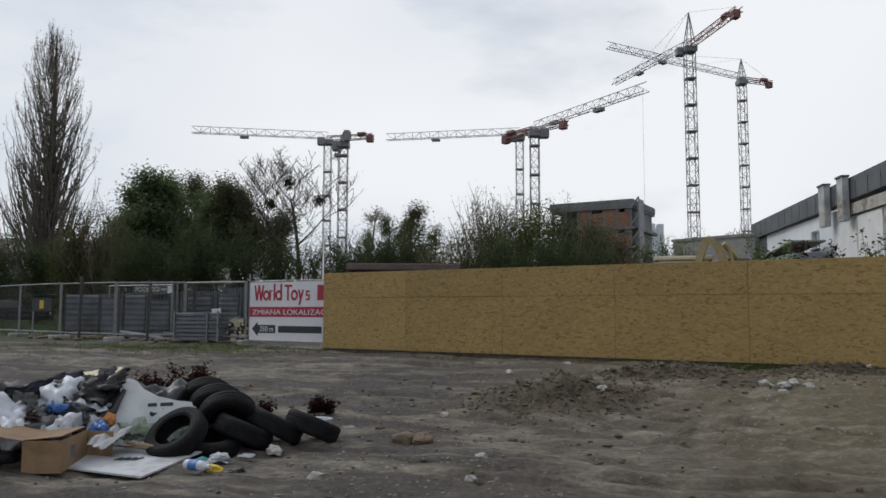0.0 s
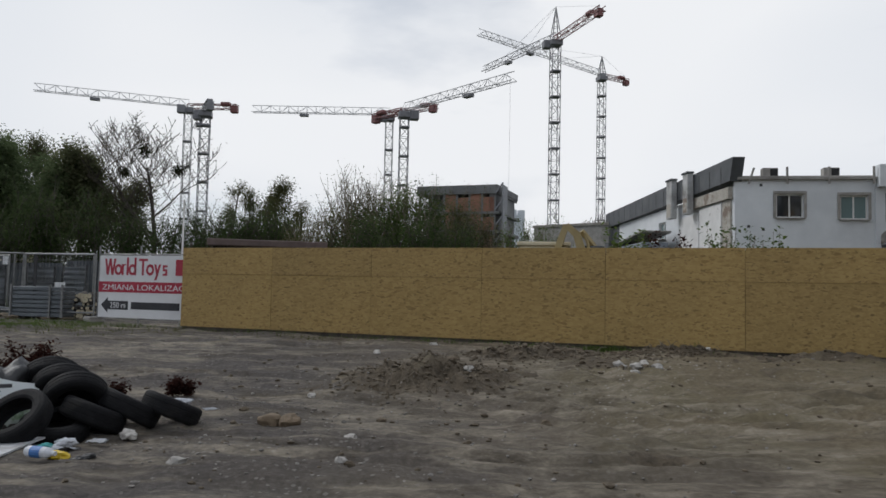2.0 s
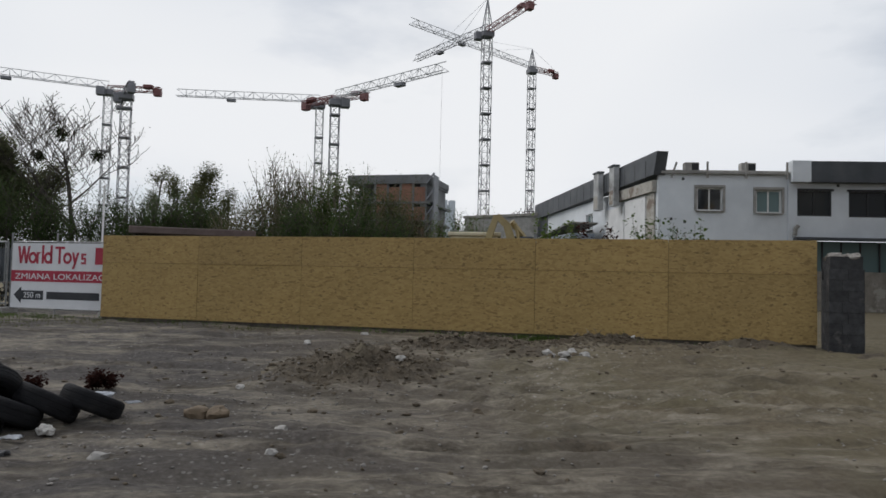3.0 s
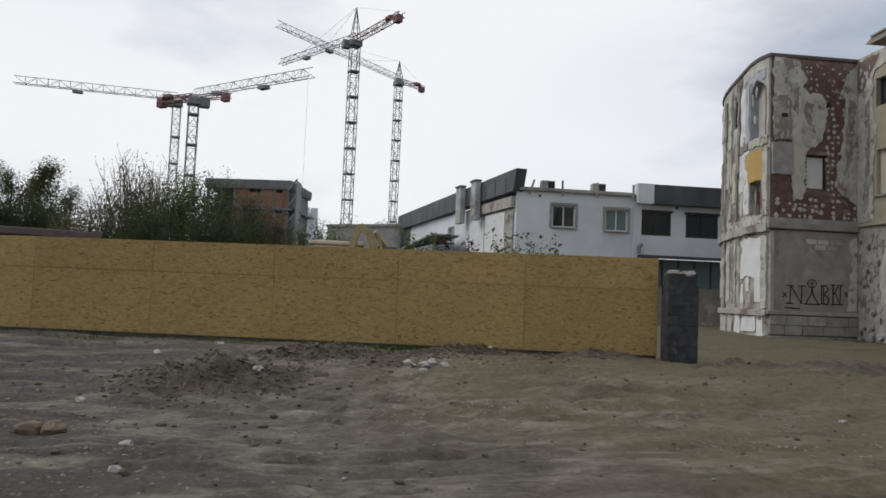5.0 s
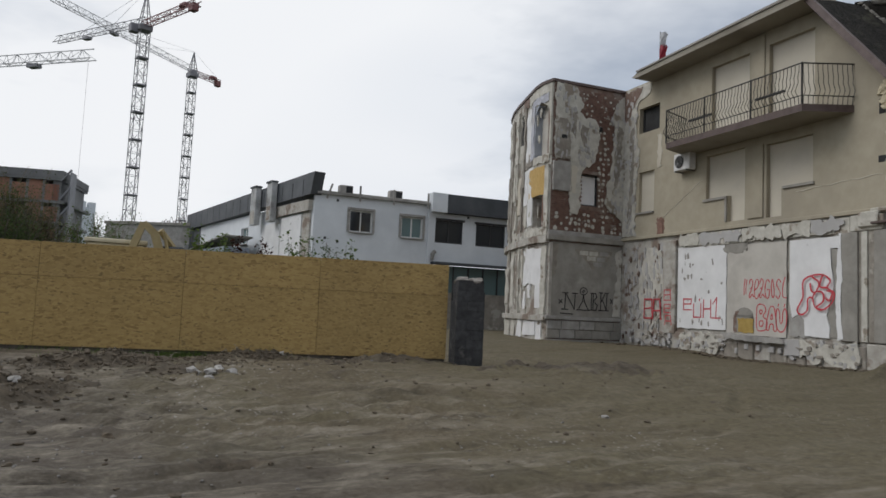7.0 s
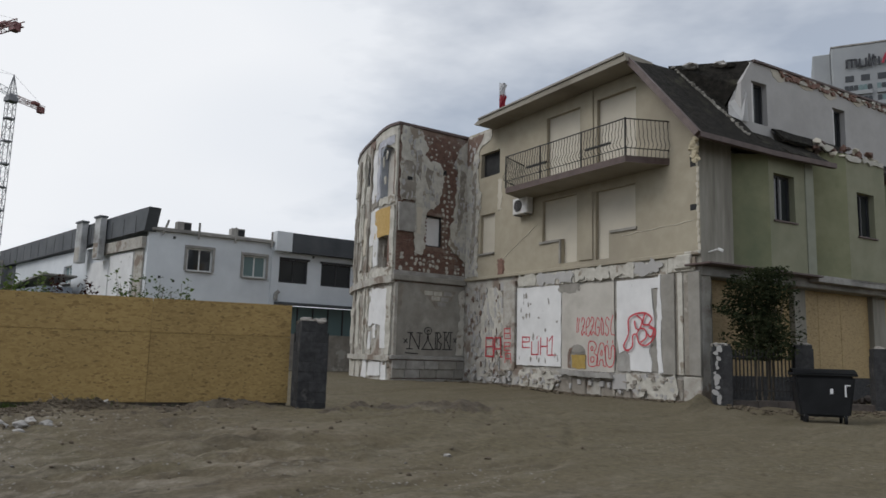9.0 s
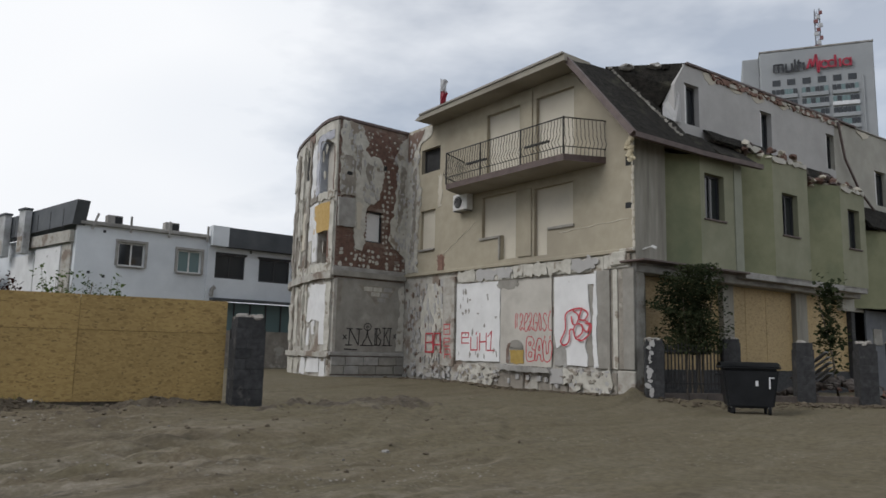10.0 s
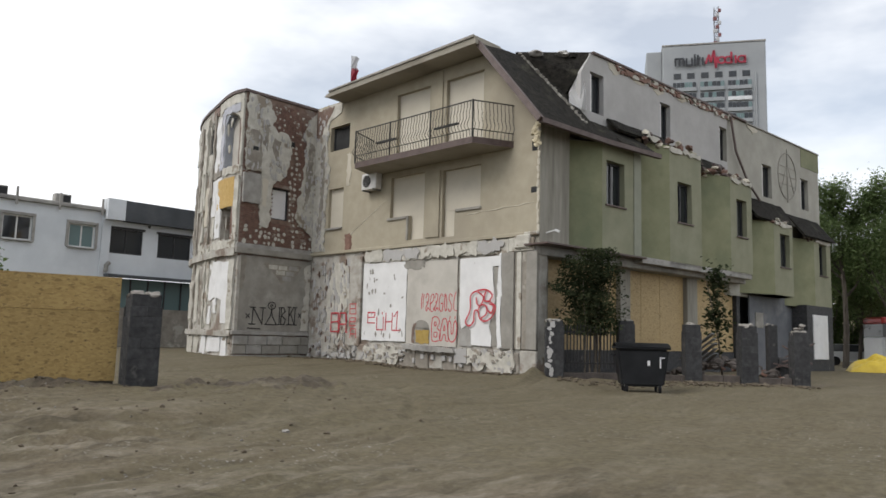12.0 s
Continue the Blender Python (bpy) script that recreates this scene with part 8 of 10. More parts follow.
for i, (az, d, el, r, leaf, n, size) in enumerate(TREES):
    x, y = polar(az, d)
    tree("broadleaf_tree", x, y, zh(el - (1.5 if az > 10 else 0.0), d) - 0.3, r * (1.0 if d < 55 else 1.2), leaf if az < 10 else "grove" if leaf == "dark" else "grove_olive", 40 + i, int(n * (3.0 if az > 10 else 2.6)), size * 0.62, 3, 0.9, 0.9, 4, 0.22, "dark green tree in young leaf" if leaf == "dark" else "sparse olive tree in young leaf", "tree", "trees behind the fence", 0.42 if az > 10 else 0.3, thin=0.012)
# bare tree with nests
x, y = polar(11.0, 43)
bt = tree("bare_tree", x, y, zh(9.9, 43) - 0.2, 3.9, "bud", 83, 1500, 0.05, 4, 1.0, 0.6, 4, 0.3, "gnarled nearly leafless tree with dark nests", "tree", jitter=0.2, girth=0.022, thin=0.015)
for az, el, s in ((11.95, 9.65, 0.42), (9.6, 8.4, 0.36), (13.2, 8.0, 0.3)):
    nx2, ny2 = polar(az, 42.6)
    pts = [Vector((RND.gauss(0, s * 0.45), RND.gauss(0, s * 0.45), RND.gauss(0, s * 0.45))) for _ in range(420)]
    v, f = leafage(pts, 0.07, RND)
    ob = new("mistletoe", rows_mesh("mistletoe", v, f, LEAF["ivy"]))
    ob.parent = bt
    tagged(ob, kind="stuff")
    ob.matrix_basis = pose(nx2 - x, ny2 - y, zh(el, 42.6) - (level(x, y) - 0.2))


def shrub(az, d, el, wide, leaf, n, seed, size=0.10, label="bushy shrub behind the fence", name="shrub", twiggy=0.0):
    """Many stems from one foot, with leaves along them."""
    r = random.Random(seed)
    x, y = polar(az, d)
    z0 = level(x, y) - 0.1
    h = zh(el, d) - z0
    t = thing(name, pose(x, y, z0), label, "shrub", "shrubs behind the fence")
    bm = bmesh.new()
    tips = []
    for k in range(int(26 + 50 * twiggy)):
        a = r.uniform(0, 6.28)
        lean = wide * r.uniform(0.1, 1.0)
        top = h * (1.0 - 0.38 * (lean / wide) ** 2) * r.uniform(0.8, 1.03)
        p = [Vector((0.25 * math.cos(a), 0.25 * math.sin(a), 0))]
        for i in range(1, 5):
            g = i / 4
            p.append(Vector((math.cos(a) * lean * g ** 1.3, math.sin(a) * lean * g ** 1.3, top * g)) + Vector((r.gauss(0, 0.1), r.gauss(0, 0.1), 0)))
        tube(bm, p, [0.06, 0.04, 0.026, 0.018, 0.009], 3, cap=False)
        for i in range(4):
            j = r.randrange(1, 4)
            o = p[j].lerp(p[j + 1], r.random())
            a2 = r.uniform(0, 6.28)
            q = o + Vector((math.cos(a2) * 0.5, math.sin(a2) * 0.5, r.uniform(0.5, 1.3)))
            tube(bm, [o, q], [0.018, 0.008], 3, cap=False)
            tips += [(o, q), (p[j], p[j + 1])]
    part("stem", bm, TWIG if twiggy else BARK, t)
    pts = []
    while len(pts) < n:
        a, b = r.choice(tips)
        p = a.lerp(b, r.random()) + Vector((r.gauss(0, 0.2), r.gauss(0, 0.2), r.gauss(0, 0.18)))
        if r.random() < 0.4:
            p.z *= r.uniform(0.2, 1.0)
        pts.append(p)
    v, f = leafage(pts, size, r)
    ob = new("leaves", rows_mesh("leaves", v, f, LEAF[leaf]))
    ob.parent = t


for i, (az, d, el, w, leaf, n, tw) in enumerate((
        (-1.6, 38, 6.6, 1.9, "olive", 2600, 0.4), (-3.4, 40, 9.0, 2.6, "olive", 2200, 1.0), (-4.9, 41, 8.9, 2.2, "olive", 2200, 1.0), (-6.4, 39, 8.6, 2.0, "fresh", 4200, 0.2), (-7.8, 38, 8.7, 2.0, "fresh", 4200, 0.2),
        (-9.2, 38, 8.8, 1.8, "dark", 4200, 0.1), (-10.8, 42, 7.7, 2.0, "olive", 4200, 0.2), (-12.4, 43, 7.6, 1.7, "olive", 2000, 0.6), (-13.6, 44, 6.3, 1.6, "olive", 2000, 0.2), (-16.9, 50, 5.2, 1.6, "fresh", 1800, 0.1),
        (-18.4, 52, 5.4, 1.6, "fresh", 1600, 0.1), (-15.4, 48, 5.3, 1.6, "fresh", 1800, 0.1), (-4.0, 34, 6.0, 2.2, "dark", 3200, 0.0), (-8.4, 33, 6.2, 2.2, "dark", 3400, 0.0), (-11.4, 35, 5.6, 2.0, "dark", 3000, 0.0), (0.4, 36, 5.4, 1.8, "olive", 2600, 0.1),
        (2.6, 38, 5.6, 1.9, "dark", 2800, 0.0), (4.8, 38, 5.2, 1.9, "dark", 2800, 0.0), (7.0, 37, 5.0, 1.8, "dark", 2600, 0.0), (12.6, 38, 5.4, 2.2, "dark", 3000, 0.0), (10.2, 39, 5.4, 2.2, "dark", 3400, 0.0), (8.4, 40, 5.6, 2.0, "dark", 3000, 0.0), (6.0, 41, 5.5, 2.0, "dark", 3000, 0.0), (3.6, 42, 5.8, 2.0, "dark", 3000, 0.0), (1.4, 41, 5.6, 2.0, "dark", 2800, 0.0), (24.6, 44, 7.2, 2.0, "olive", 2600, 0.5), (26.4, 46, 6.4, 2.0, "olive", 2400, 0.6), (31.0, 52, 5.0, 3.0, "dark", 3200, 0.0), (28.4, 53, 4.6, 3.0, "dark", 3200, 0.0), (15.2, 38, 6.2, 2.4, "dark", 3200, 0.0),
        (17.8, 39, 6.4, 2.4, "dark", 3400, 0.0), (20.4, 39, 6.4, 2.4, "dark", 3400, 0.0), (23.0, 40, 5.0, 1.9, "dark", 3000, 0.0), (25.4, 48, 3.6, 2.2, "dark", 2600, 0.0), (29.8, 66, 3.4, 3.0, "dark", 2600, 0.0), (32.2, 64, 3.6, 3.0, "dark", 2600, 0.0), (27.2, 66, 3.6, 3.0, "dark", 2600, 0.0), (34.5, 62, 4.0, 3.0, "dark", 2400, 0.0))):
    shrub(az, d, el, w, leaf, int(n * (3.4 if tw < 0.3 else 4.6)), 200 + i, 0.052 if d < 45 else 0.07, "bushy shrub with young leaves behind the fence" if tw < 0.3 else "twiggy shrub with bare branch ends", "shrub", tw)
# trees at the street's end
for i, (az, d, el, w) in enumerate(((-92.6, 68, 5.0, 2.2), (-93.8, 70, 5.2, 2.4), (-95.2, 72, 4.6, 2.4))):
    shrub(az, d, el, w, "dark", 5200, 330 + i, 0.13, "dense dark green shrub at the end of the street")
for i, (az, d, el, r, leaf, n) in enumerate(((-94.4, 52, 11.2, 3.2, "street", 5600), (-97.2, 50, 11.2, 3.0, "street", 5000), (-92.6, 60, 9.6, 2.6, "dark", 4600), (-95.6, 66, 5.6, 3.2, "street", 5200), (-98.6, 62, 6.2, 3.2, "street", 5200), (-101.0, 52, 10.4, 3.4, "street", 4600), (-93.4, 57, 5.6, 2.8, "street", 5200), (-95.2, 58, 6.8, 2.6, "street", 5200), (-97.2, 60, 5.4, 2.8, "street", 5000))):
    x, y = polar(az, d)
    tree("street_tree", x, y, zh(el, d) - 0.2, r, leaf, 400 + i, int(n * 3.0), 0.09, 3, 1.0, 0.7, 4, 0.2 if el < 8 else 0.3, "leafy green street tree", "tree", "street trees", 0.38)

# ---- buildings far off ----
tx0, ty0 = polar(-82.58, 190)
tx1, ty1 = polar(-89.9, 193)
tw = math.hypot(tx1 - tx0, ty1 - ty0)
TF = upright(tx0, ty0, tx1 - tx0, ty1 - ty0)
tower = thing("office_tower", TF, "grey high-rise slab with glazed balcony bands and a roof sign", "building")
TH = zh(21.6, 191)
part("wall", boxed(0, tw, 0, 16, 0, TH, bevel=0.2), TOWER, tower, "grey clad wall")
part("side_wing", boxed(-3.9, 0.0, 2.2, 16, 0, TH - 0.4, bevel=0.2), TOWER, tower)
part("roof_edge", boxed(-0.1, tw + 0.1, -0.1, 16, TH, TH + 0.35), CONCRETE, tower)
BAY = ((2.4, 8.1), (9.0, 14.8), (15.6, 21.2))
for k in range(2):
    for a, b in BAY:
        c = a + (b - a) * (0.05 if k == 0 else 0.62)
        w = part("window", boxed(c, c + 1.8, -0.06, 0.02, TH - 8.9, TH - 7.4), FRAME_DARK, tower)
        part("pane", boxed(c + 0.1, c + 1.7, -0.08, -0.065, TH - 8.8, TH - 7.5), GLASS, w)
for r in range(11):
    z = TH - 12.2 - r * 2.85
    for a, b in BAY:
        bal = part("balcony_band", boxed(a, b, -0.5, 0.02, z, z + 0.95, bevel=0.02), PAPER if (r + int(a)) % 4 == 0 else TOWER, tower)
        n = 6
        for k in range(n):
            x = a + (b - a) * k / n
            part("pane", boxed(x + 0.06, x + (b - a) / n - 0.06, -0.3, -0.2, z + 0.97, z + 2.3), GLASS if RND.random() < 0.65 else GLASS_TEAL, bal)
    w = part("window", boxed(-3.0, -0.9, 2.12, 2.2, z + 1.0, z + 2.3), GLASS, tower)
part("pier", boxed(tw - 2.6, tw - 2.3, -0.3, 0.0, 0, TH - 8), TOWER, tower)
# roof sign: plain strokes in its two colours
SZ = TH - 5.6


def sign_stroke(x0, z0, x1, z1, w, material):
    x0, x1 = x0 + 2.3, x1 + 2.3
    bm = bmesh.new()
    d = Vector((x1 - x0, z1 - z0))
    q = Vector((-d.y, d.x)).normalized() * w / 2
    prism(bm, [(x0 + q.x, SZ + z0 + q.y), (x1 + q.x, SZ + z1 + q.y), (x1 - q.x, SZ + z1 - q.y), (x0 - q.x, SZ + z0 - q.y)], -0.6, -0.35)
    part("sign_stroke", bm, material, tower, "roof sign shape")


def sign_ring(cx, cz, r, w, material):
    pts = [(cx + r * math.cos(t), cz + r * math.sin(t)) for t in (2 * math.pi * k / 10 for k in range(11))]
    for (x0, z0), (x1, z1) in zip(pts, pts[1:]):
        sign_stroke(x0, z0, x1, z1, w, material)


for x0, z0, x1, z1 in ((0.8, 0, 0.8, 2.0), (0.8, 1.9, 2.8, 1.9), (1.8, 0, 1.8, 2.0), (2.8, 0, 2.8, 2.0), (3.5, 0.1, 3.5, 2.0), (3.5, 0.1, 4.8, 0.1), (4.8, 0, 4.8, 2.0), (5.5, 0, 5.5, 2.9), (6.3, 0, 6.3, 2.7), (6.0, 1.9, 6.9, 1.9), (7.4, 0, 7.4, 2.0)):
    sign_stroke(x0, z0, x1, z1, 0.42, PAINT_BLACK)
for x0, z0, x1, z1 in ((8.1, 0.3, 8.9, 2.6), (8.9, 2.6, 9.3, 0.6), (9.3, 0.6, 10.1, 3.6), (10.1, 3.6, 10.5, -1.0), (10.5, -1.0, 10.9, 2.0), (14.2, 0, 14.2, 3.0), (15.2, 0, 15.2, 2.0), (17.4, 0, 17.4, 2.0)):
    sign_stroke(x0, z0, x1, z1, 0.5, PAINT_RED)
for cx in (11.9, 13.5, 16.6):
    sign_ring(cx, 1.0, 0.85, 0.42, PAINT_RED)
mx = tw * 0.56
ant = thing("roof_antenna", TF @ pose(mx, 5, TH + 0.3), "lattice antenna mast on the high-rise", "antenna")
part("mast", lattice(bmesh.new(), (0, 0, 0), (0, 0, 11.5), 1.1, 1.3, 0.09, 0.06), CRANE_GREY, ant)
for k in range(9):
    part("dish", boxed(-0.9 + 0.6 * (k % 3), 0.1 + 0.5 * (k % 3), -0.9, -0.5, 1.0 + k * 1.1, 2.0 + k * 1.1, bevel=0.1), CRANE_WHITE if k % 2 else CRANE_RED, ant)

ax, ay = polar(-97.3, 118)
apt = thing("apartment_block", upright(ax, ay, 0.12, -0.99), "pale apartment block with a yellow lower part behind trees", "building")
YEL = surf("pale yellow render", (0.45, 0.40, 0.24), (0.50, 0.45, 0.28), 0.3, bump=0)
GRY = surf("pale grey render", (0.52, 0.53, 0.54), (0.58, 0.59, 0.60), 0.3, bump=0)
part("wall", boxed(-5, 26, 0, 12, 0, 9.6), YEL, apt, "yellow lower storeys")
part("wall", boxed(-5, 26, 0, 12, 9.6, 16.4), GRY, apt, "grey upper storeys")
for r in range(5):
    for k in range(8):
        part("window", boxed(-4.0 + k * 3.6, -2.4 + k * 3.6, -0.05, 0.02, 1.6 + r * 3.0, 3.0 + r * 3.0), GLASS, apt)
for az, d, w, h, mt in ((27.5, 95, 16, 7.6, GRY), (21.8, 90, 14, 5.4, YEL), (32.5, 100, 18, 6.5, GRY)):
    x, y = polar(az, d)
    t = thing("far_house", upright(x, y, 0.9, 0.42), "pale low house far behind the trees", "building", "far houses")
    part("wall", boxed(-w / 2, w / 2, 0, 9, 0, h), mt, t)
    bm = bmesh.new()
    prism(bm, [(-0.5, h), (9.5, h), (4.5, h + 2.2)], -w / 2 - 0.3, w / 2 + 0.3, m=pose(0, 0, 0, 0, 0, 90) @ Matrix.Scale(-1, 4, (0, 1, 0)))
    part("roof", bm, FASCIA, t)
    for k in range(4):
        part("window", boxed(-w / 2 + 1.5 + k * 3.4, -w / 2 + 2.9 + k * 3.4, -0.05, 0.02, 1.4, 3.0), GLASS, t)


# ---- banner and site fence ----
def text_mesh(body, size, material, parent, m, name="lettering", width=None, align="LEFT"):
    """Lettering in the built-in font, as a thin solid."""
    cu = bpy.data.curves.new(name, "FONT")
    cu.body, cu.size, cu.extrude, cu.align_x = body, size, 0.002, align
    ob = bpy.data.objects.new(name, cu)
    scene.collection.objects.link(ob)
    bpy.context.view_layer.update()
    me = bpy.data.meshes.new_from_object(ob.evaluated_get(bpy.context.evaluated_depsgraph_get()))
    bpy.data.objects.remove(ob)
    me.materials.clear()
    me.materials.append(material)
    if width:
        xs = [v.co.x for v in me.vertices]
        k = width / max(0.01, max(xs) - min(xs))
        for v in me.vertices:
            v.co.x = (v.co.x - min(xs)) * k
    t = new(name, me)
    t.parent = parent
    t.matrix_basis = m
    return t


BAN = upright(-5.25, 20.42, 2.4, -1.45, 0.66)
ban = thing("banner", BAN, "white shop banner with red band and arrow on site fence", "banner")
part("sheet", boxed(0, 2.75, -0.006, 0.006, 0.02, 1.6), PAPER, ban)
part("red_band", boxed(0, 2.75, -0.012, -0.0065, 0.66, 0.93), PAINT_RED, ban)
FLAT = pose(0, -0.013, 0, 90, 0, 0)
text_mesh("ZMIANA LOKALIZACJI", 0.2, PAPER, ban, pose(0.12, -0.0145, 0.72, 90, 0, 0), width=2.75)
bm = bmesh.new()
prism(bm, [(0.1, 0.33), (0.32, 0.53), (0.32, 0.44), (0.98, 0.44), (0.98, 0.22), (0.32, 0.22), (0.32, 0.13)], -0.012, -0.0065)
part("arrow", bm, PAINT_BLACK, ban, "black arrow")
text_mesh("250 m", 0.2, PAPER, ban, pose(0.40, -0.0145, 0.265, 90, 0, 0), width=0.5)
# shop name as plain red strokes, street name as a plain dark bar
def flat_ring(cx, cz, r, w):
    bm = bmesh.new()
    n = 18
    rings = [[bm.verts.new((cx + q * math.cos(2 * math.pi * k / n), y, cz + q * 1.15 * math.sin(2 * math.pi * k / n))) for k in range(n)] for q, y in ((r, -0.012), (r - w, -0.012), (r - w, -0.0065), (r, -0.0065))]
    for a, b in zip(rings, rings[1:] + rings[:1]):
        for k in range(n):
            bm.faces.new((a[k], a[(k + 1) % n], b[(k + 1) % n], b[k]))
    bmesh.ops.recalc_face_normals(bm, faces=bm.faces[:])
    part("sign_stroke", bm, PAINT_RED, ban, "red sign shape")


def slant(x0, z0, x1, z1, w):
    x0, x1 = 0.04 + 0.88 * x0, 0.04 + 0.88 * x1
    bm = bmesh.new()
    prism(bm, [(x0 - w / 2, z0), (x0 + w / 2, z0), (x1 + w / 2, z1), (x1 - w / 2, z1)], -0.012, -0.0065)
    part("sign_stroke", bm, PAINT_RED, ban, "red sign shape")


for x0, z0, x1, z1 in ((0.26, 1.1, 0.18, 1.52), (0.26, 1.1, 0.35, 1.52), (0.44, 1.1, 0.35, 1.52), (0.44, 1.1, 0.53, 1.52), (0.82, 1.1, 0.82, 1.38), (0.82, 1.33, 0.92, 1.38), (1.0, 1.1, 1.0, 1.55), (1.28, 1.1, 1.28, 1.55), (1.56, 1.1, 1.56, 1.5),
                       (2.0, 1.38, 2.08, 1.1), (2.17, 1.38, 2.02, 0.98)):
    slant(x0, z0, x1, z1, 0.062)
part("sign_stroke", boxed(1.28, 1.56, -0.012, -0.0065, 1.46, 1.52), PAINT_RED, ban, "red sign shape")
for cx in (0.66, 1.18, 1.82):
    flat_ring(0.04 + 0.88 * cx, 1.24, 0.125, 0.06)
for x0, x1, z0, z1 in ((2.04, 2.18, 1.31, 1.36), (2.04, 2.095, 1.262, 1.308), (2.04, 2.18, 1.21, 1.26), (2.125, 2.18, 1.152, 1.208), (2.04, 2.18, 1.1, 1.15)):
    part("sign_stroke", boxed(x0, x1, -0.012, -0.0065, z0, z1), PAINT_RED, ban, "red sign shape")
part("sign_stroke", boxed(2.44, 2.75, -0.012, -0.0065, 1.1, 1.5), PAINT_RED, ban, "red square mark")
part("text_bar", boxed(1.08, 2.6, -0.012, -0.0065, 0.24, 0.42), PAINT_BLACK, ban, "dark bar of lettering")
for z in (0.0, 1.63):
    bm = bmesh.new()
    tube(bm, [(-0.05, 0.03, z), (2.9, 0.03, z)], 0.02, 6)
    part("frame_tube", bm, STEEL, ban)
for x in (-0.05, 1.3):
    bm = bmesh.new()
    tube(bm, [(x, 0.03, -0.12), (x, 0.03, 1.85)], 0.022, 6)
    part("frame_tube", bm, STEEL, ban)
# spare wheel lying under the banner's edge, and a white flag pole
bm = bmesh.new()
tube(bm, [(0, 0, 0), (0, 0, 3.3)], 0.025, 6)
pole = tagged(part("white_pole", bm, FRAME_WHITE, None, m=pose(-3.15, 19.9, level(-3.15, 19.9) - 0.05)), "thin white pole behind the board fence", "pole")


def site_panel(x0, y0, x1, y1, h, leaning=0.0):
    """A mesh panel of a site fence: tube frame, wires, concrete foot."""
    d = Vector((x1 - x0, y1 - y0))
    ln = d.length
    z = (level(x0, y0) + level(x1, y1)) / 2
    t = thing("site_fence_panel", upright(x0, y0, d.x, d.y, z) @ pose(0, 0, 0, leaning, 0, 0), "grey wire mesh site fence panel on concrete feet", "fence panel", "site fence panels")
    for a, b in (((0.03, 0, 0.05), (0.03, 0, h)), ((ln - 0.03, 0, 0.05), (ln - 0.03, 0, h)), ((0.03, 0, h), (ln - 0.03, 0, h)), ((0.03, 0, 0.2), (ln - 0.03, 0, 0.2))):
        bm = bmesh.new()
        tube(bm, [a, b], 0.024, 6)
        part("frame_tube", bm, STEEL, t)
    bm = bmesh.new()
    n = int(ln / 0.11)
    for k in range(1, n):
        tube(bm, [(k * ln / n, 0, 0.2), (k * ln / n, 0, h)], 0.003, 3, cap=False)
    for k in range(1, 9):
        tube(bm, [(0.03, 0, 0.2 + (h - 0.2) * k / 9), (ln - 0.03, 0, 0.2 + (h - 0.2) * k / 9)], 0.003, 3, cap=False)
    tagged(part("wire_mesh", bm, STEEL, t), kind="stuff")
    part("foot", boxed(-0.1, 0.12, -0.3, 0.3, -0.08, 0.12, bevel=0.03), CONCRETE, t)


LINE = [(-5.35, 20.5), (-7.4, 21.4), (-9.6, 21.8), (-11.9, 23.1), (-14.1, 24.7), (-16.2, 26.5)]
for (a, b), (c, d) in zip(LINE, LINE[1:]):
    site_panel(a, b, c, d, 1.72, 0)
site_panel(-12.4, 27.5, -9.5, 26.2, 1.8)
site_panel(-9.4, 26.2, -6.6, 25.0, 1.9)


# corrugated sheets behind the mesh
def corrugated(x0, y0, x1, y1, h, z=None):
    d = Vector((x1 - x0, y1 - y0))
    ln = d.length
    n = int(ln / 0.06)
    bm = bmesh.new()
    lo = [bm.verts.new((ln * i / n, 0.03 * (1 if (i // 2) % 2 else -1), 0)) for i in range(n + 1)]
    hi = [bm.verts.new((ln * i / n, 0.03 * (1 if (i // 2) % 2 else -1), h + 0.03 * math.sin(i * 0.05))) for i in range(n + 1)]
    for i in range(n):
        bm.faces.new((lo[i], lo[i + 1], hi[i + 1], hi[i]))
    bmesh.ops.solidify(bm, geom=bm.faces[:], thickness=0.004)
    return part("sheet", bm, SHEET, None, m=upright(x0, y0, d.x, d.y, (level(x0, y0) if z is None else z) - 0.02))


hoard = thing("sheet_hoarding", None, "grey corrugated steel hoarding behind the wire fence", "hoarding")
for (a, b), (c, d), h in (((-15.2, 30.5), (-13.2, 29.8), 1.55), ((-13.1, 29.7), (-11.0, 29.0), 1.6), ((-10.9, 29.0), (-8.6, 28.4), 1.65), ((-8.5, 28.6), (-6.2, 27.9), 1.8), ((-6.1, 27.9), (-4.2, 27.2), 1.8)):
    corrugated(a, b, c, d, h).parent = hoard
RIB_SHEET = surf("pale galvanised sheet", (0.17, 0.185, 0.20), (0.26, 0.275, 0.30), 1.6, (0.12, 0.125, 0.13), 0.9, 0.6, 0.08, rough=0.5, bump=0.08, metal=0.4)


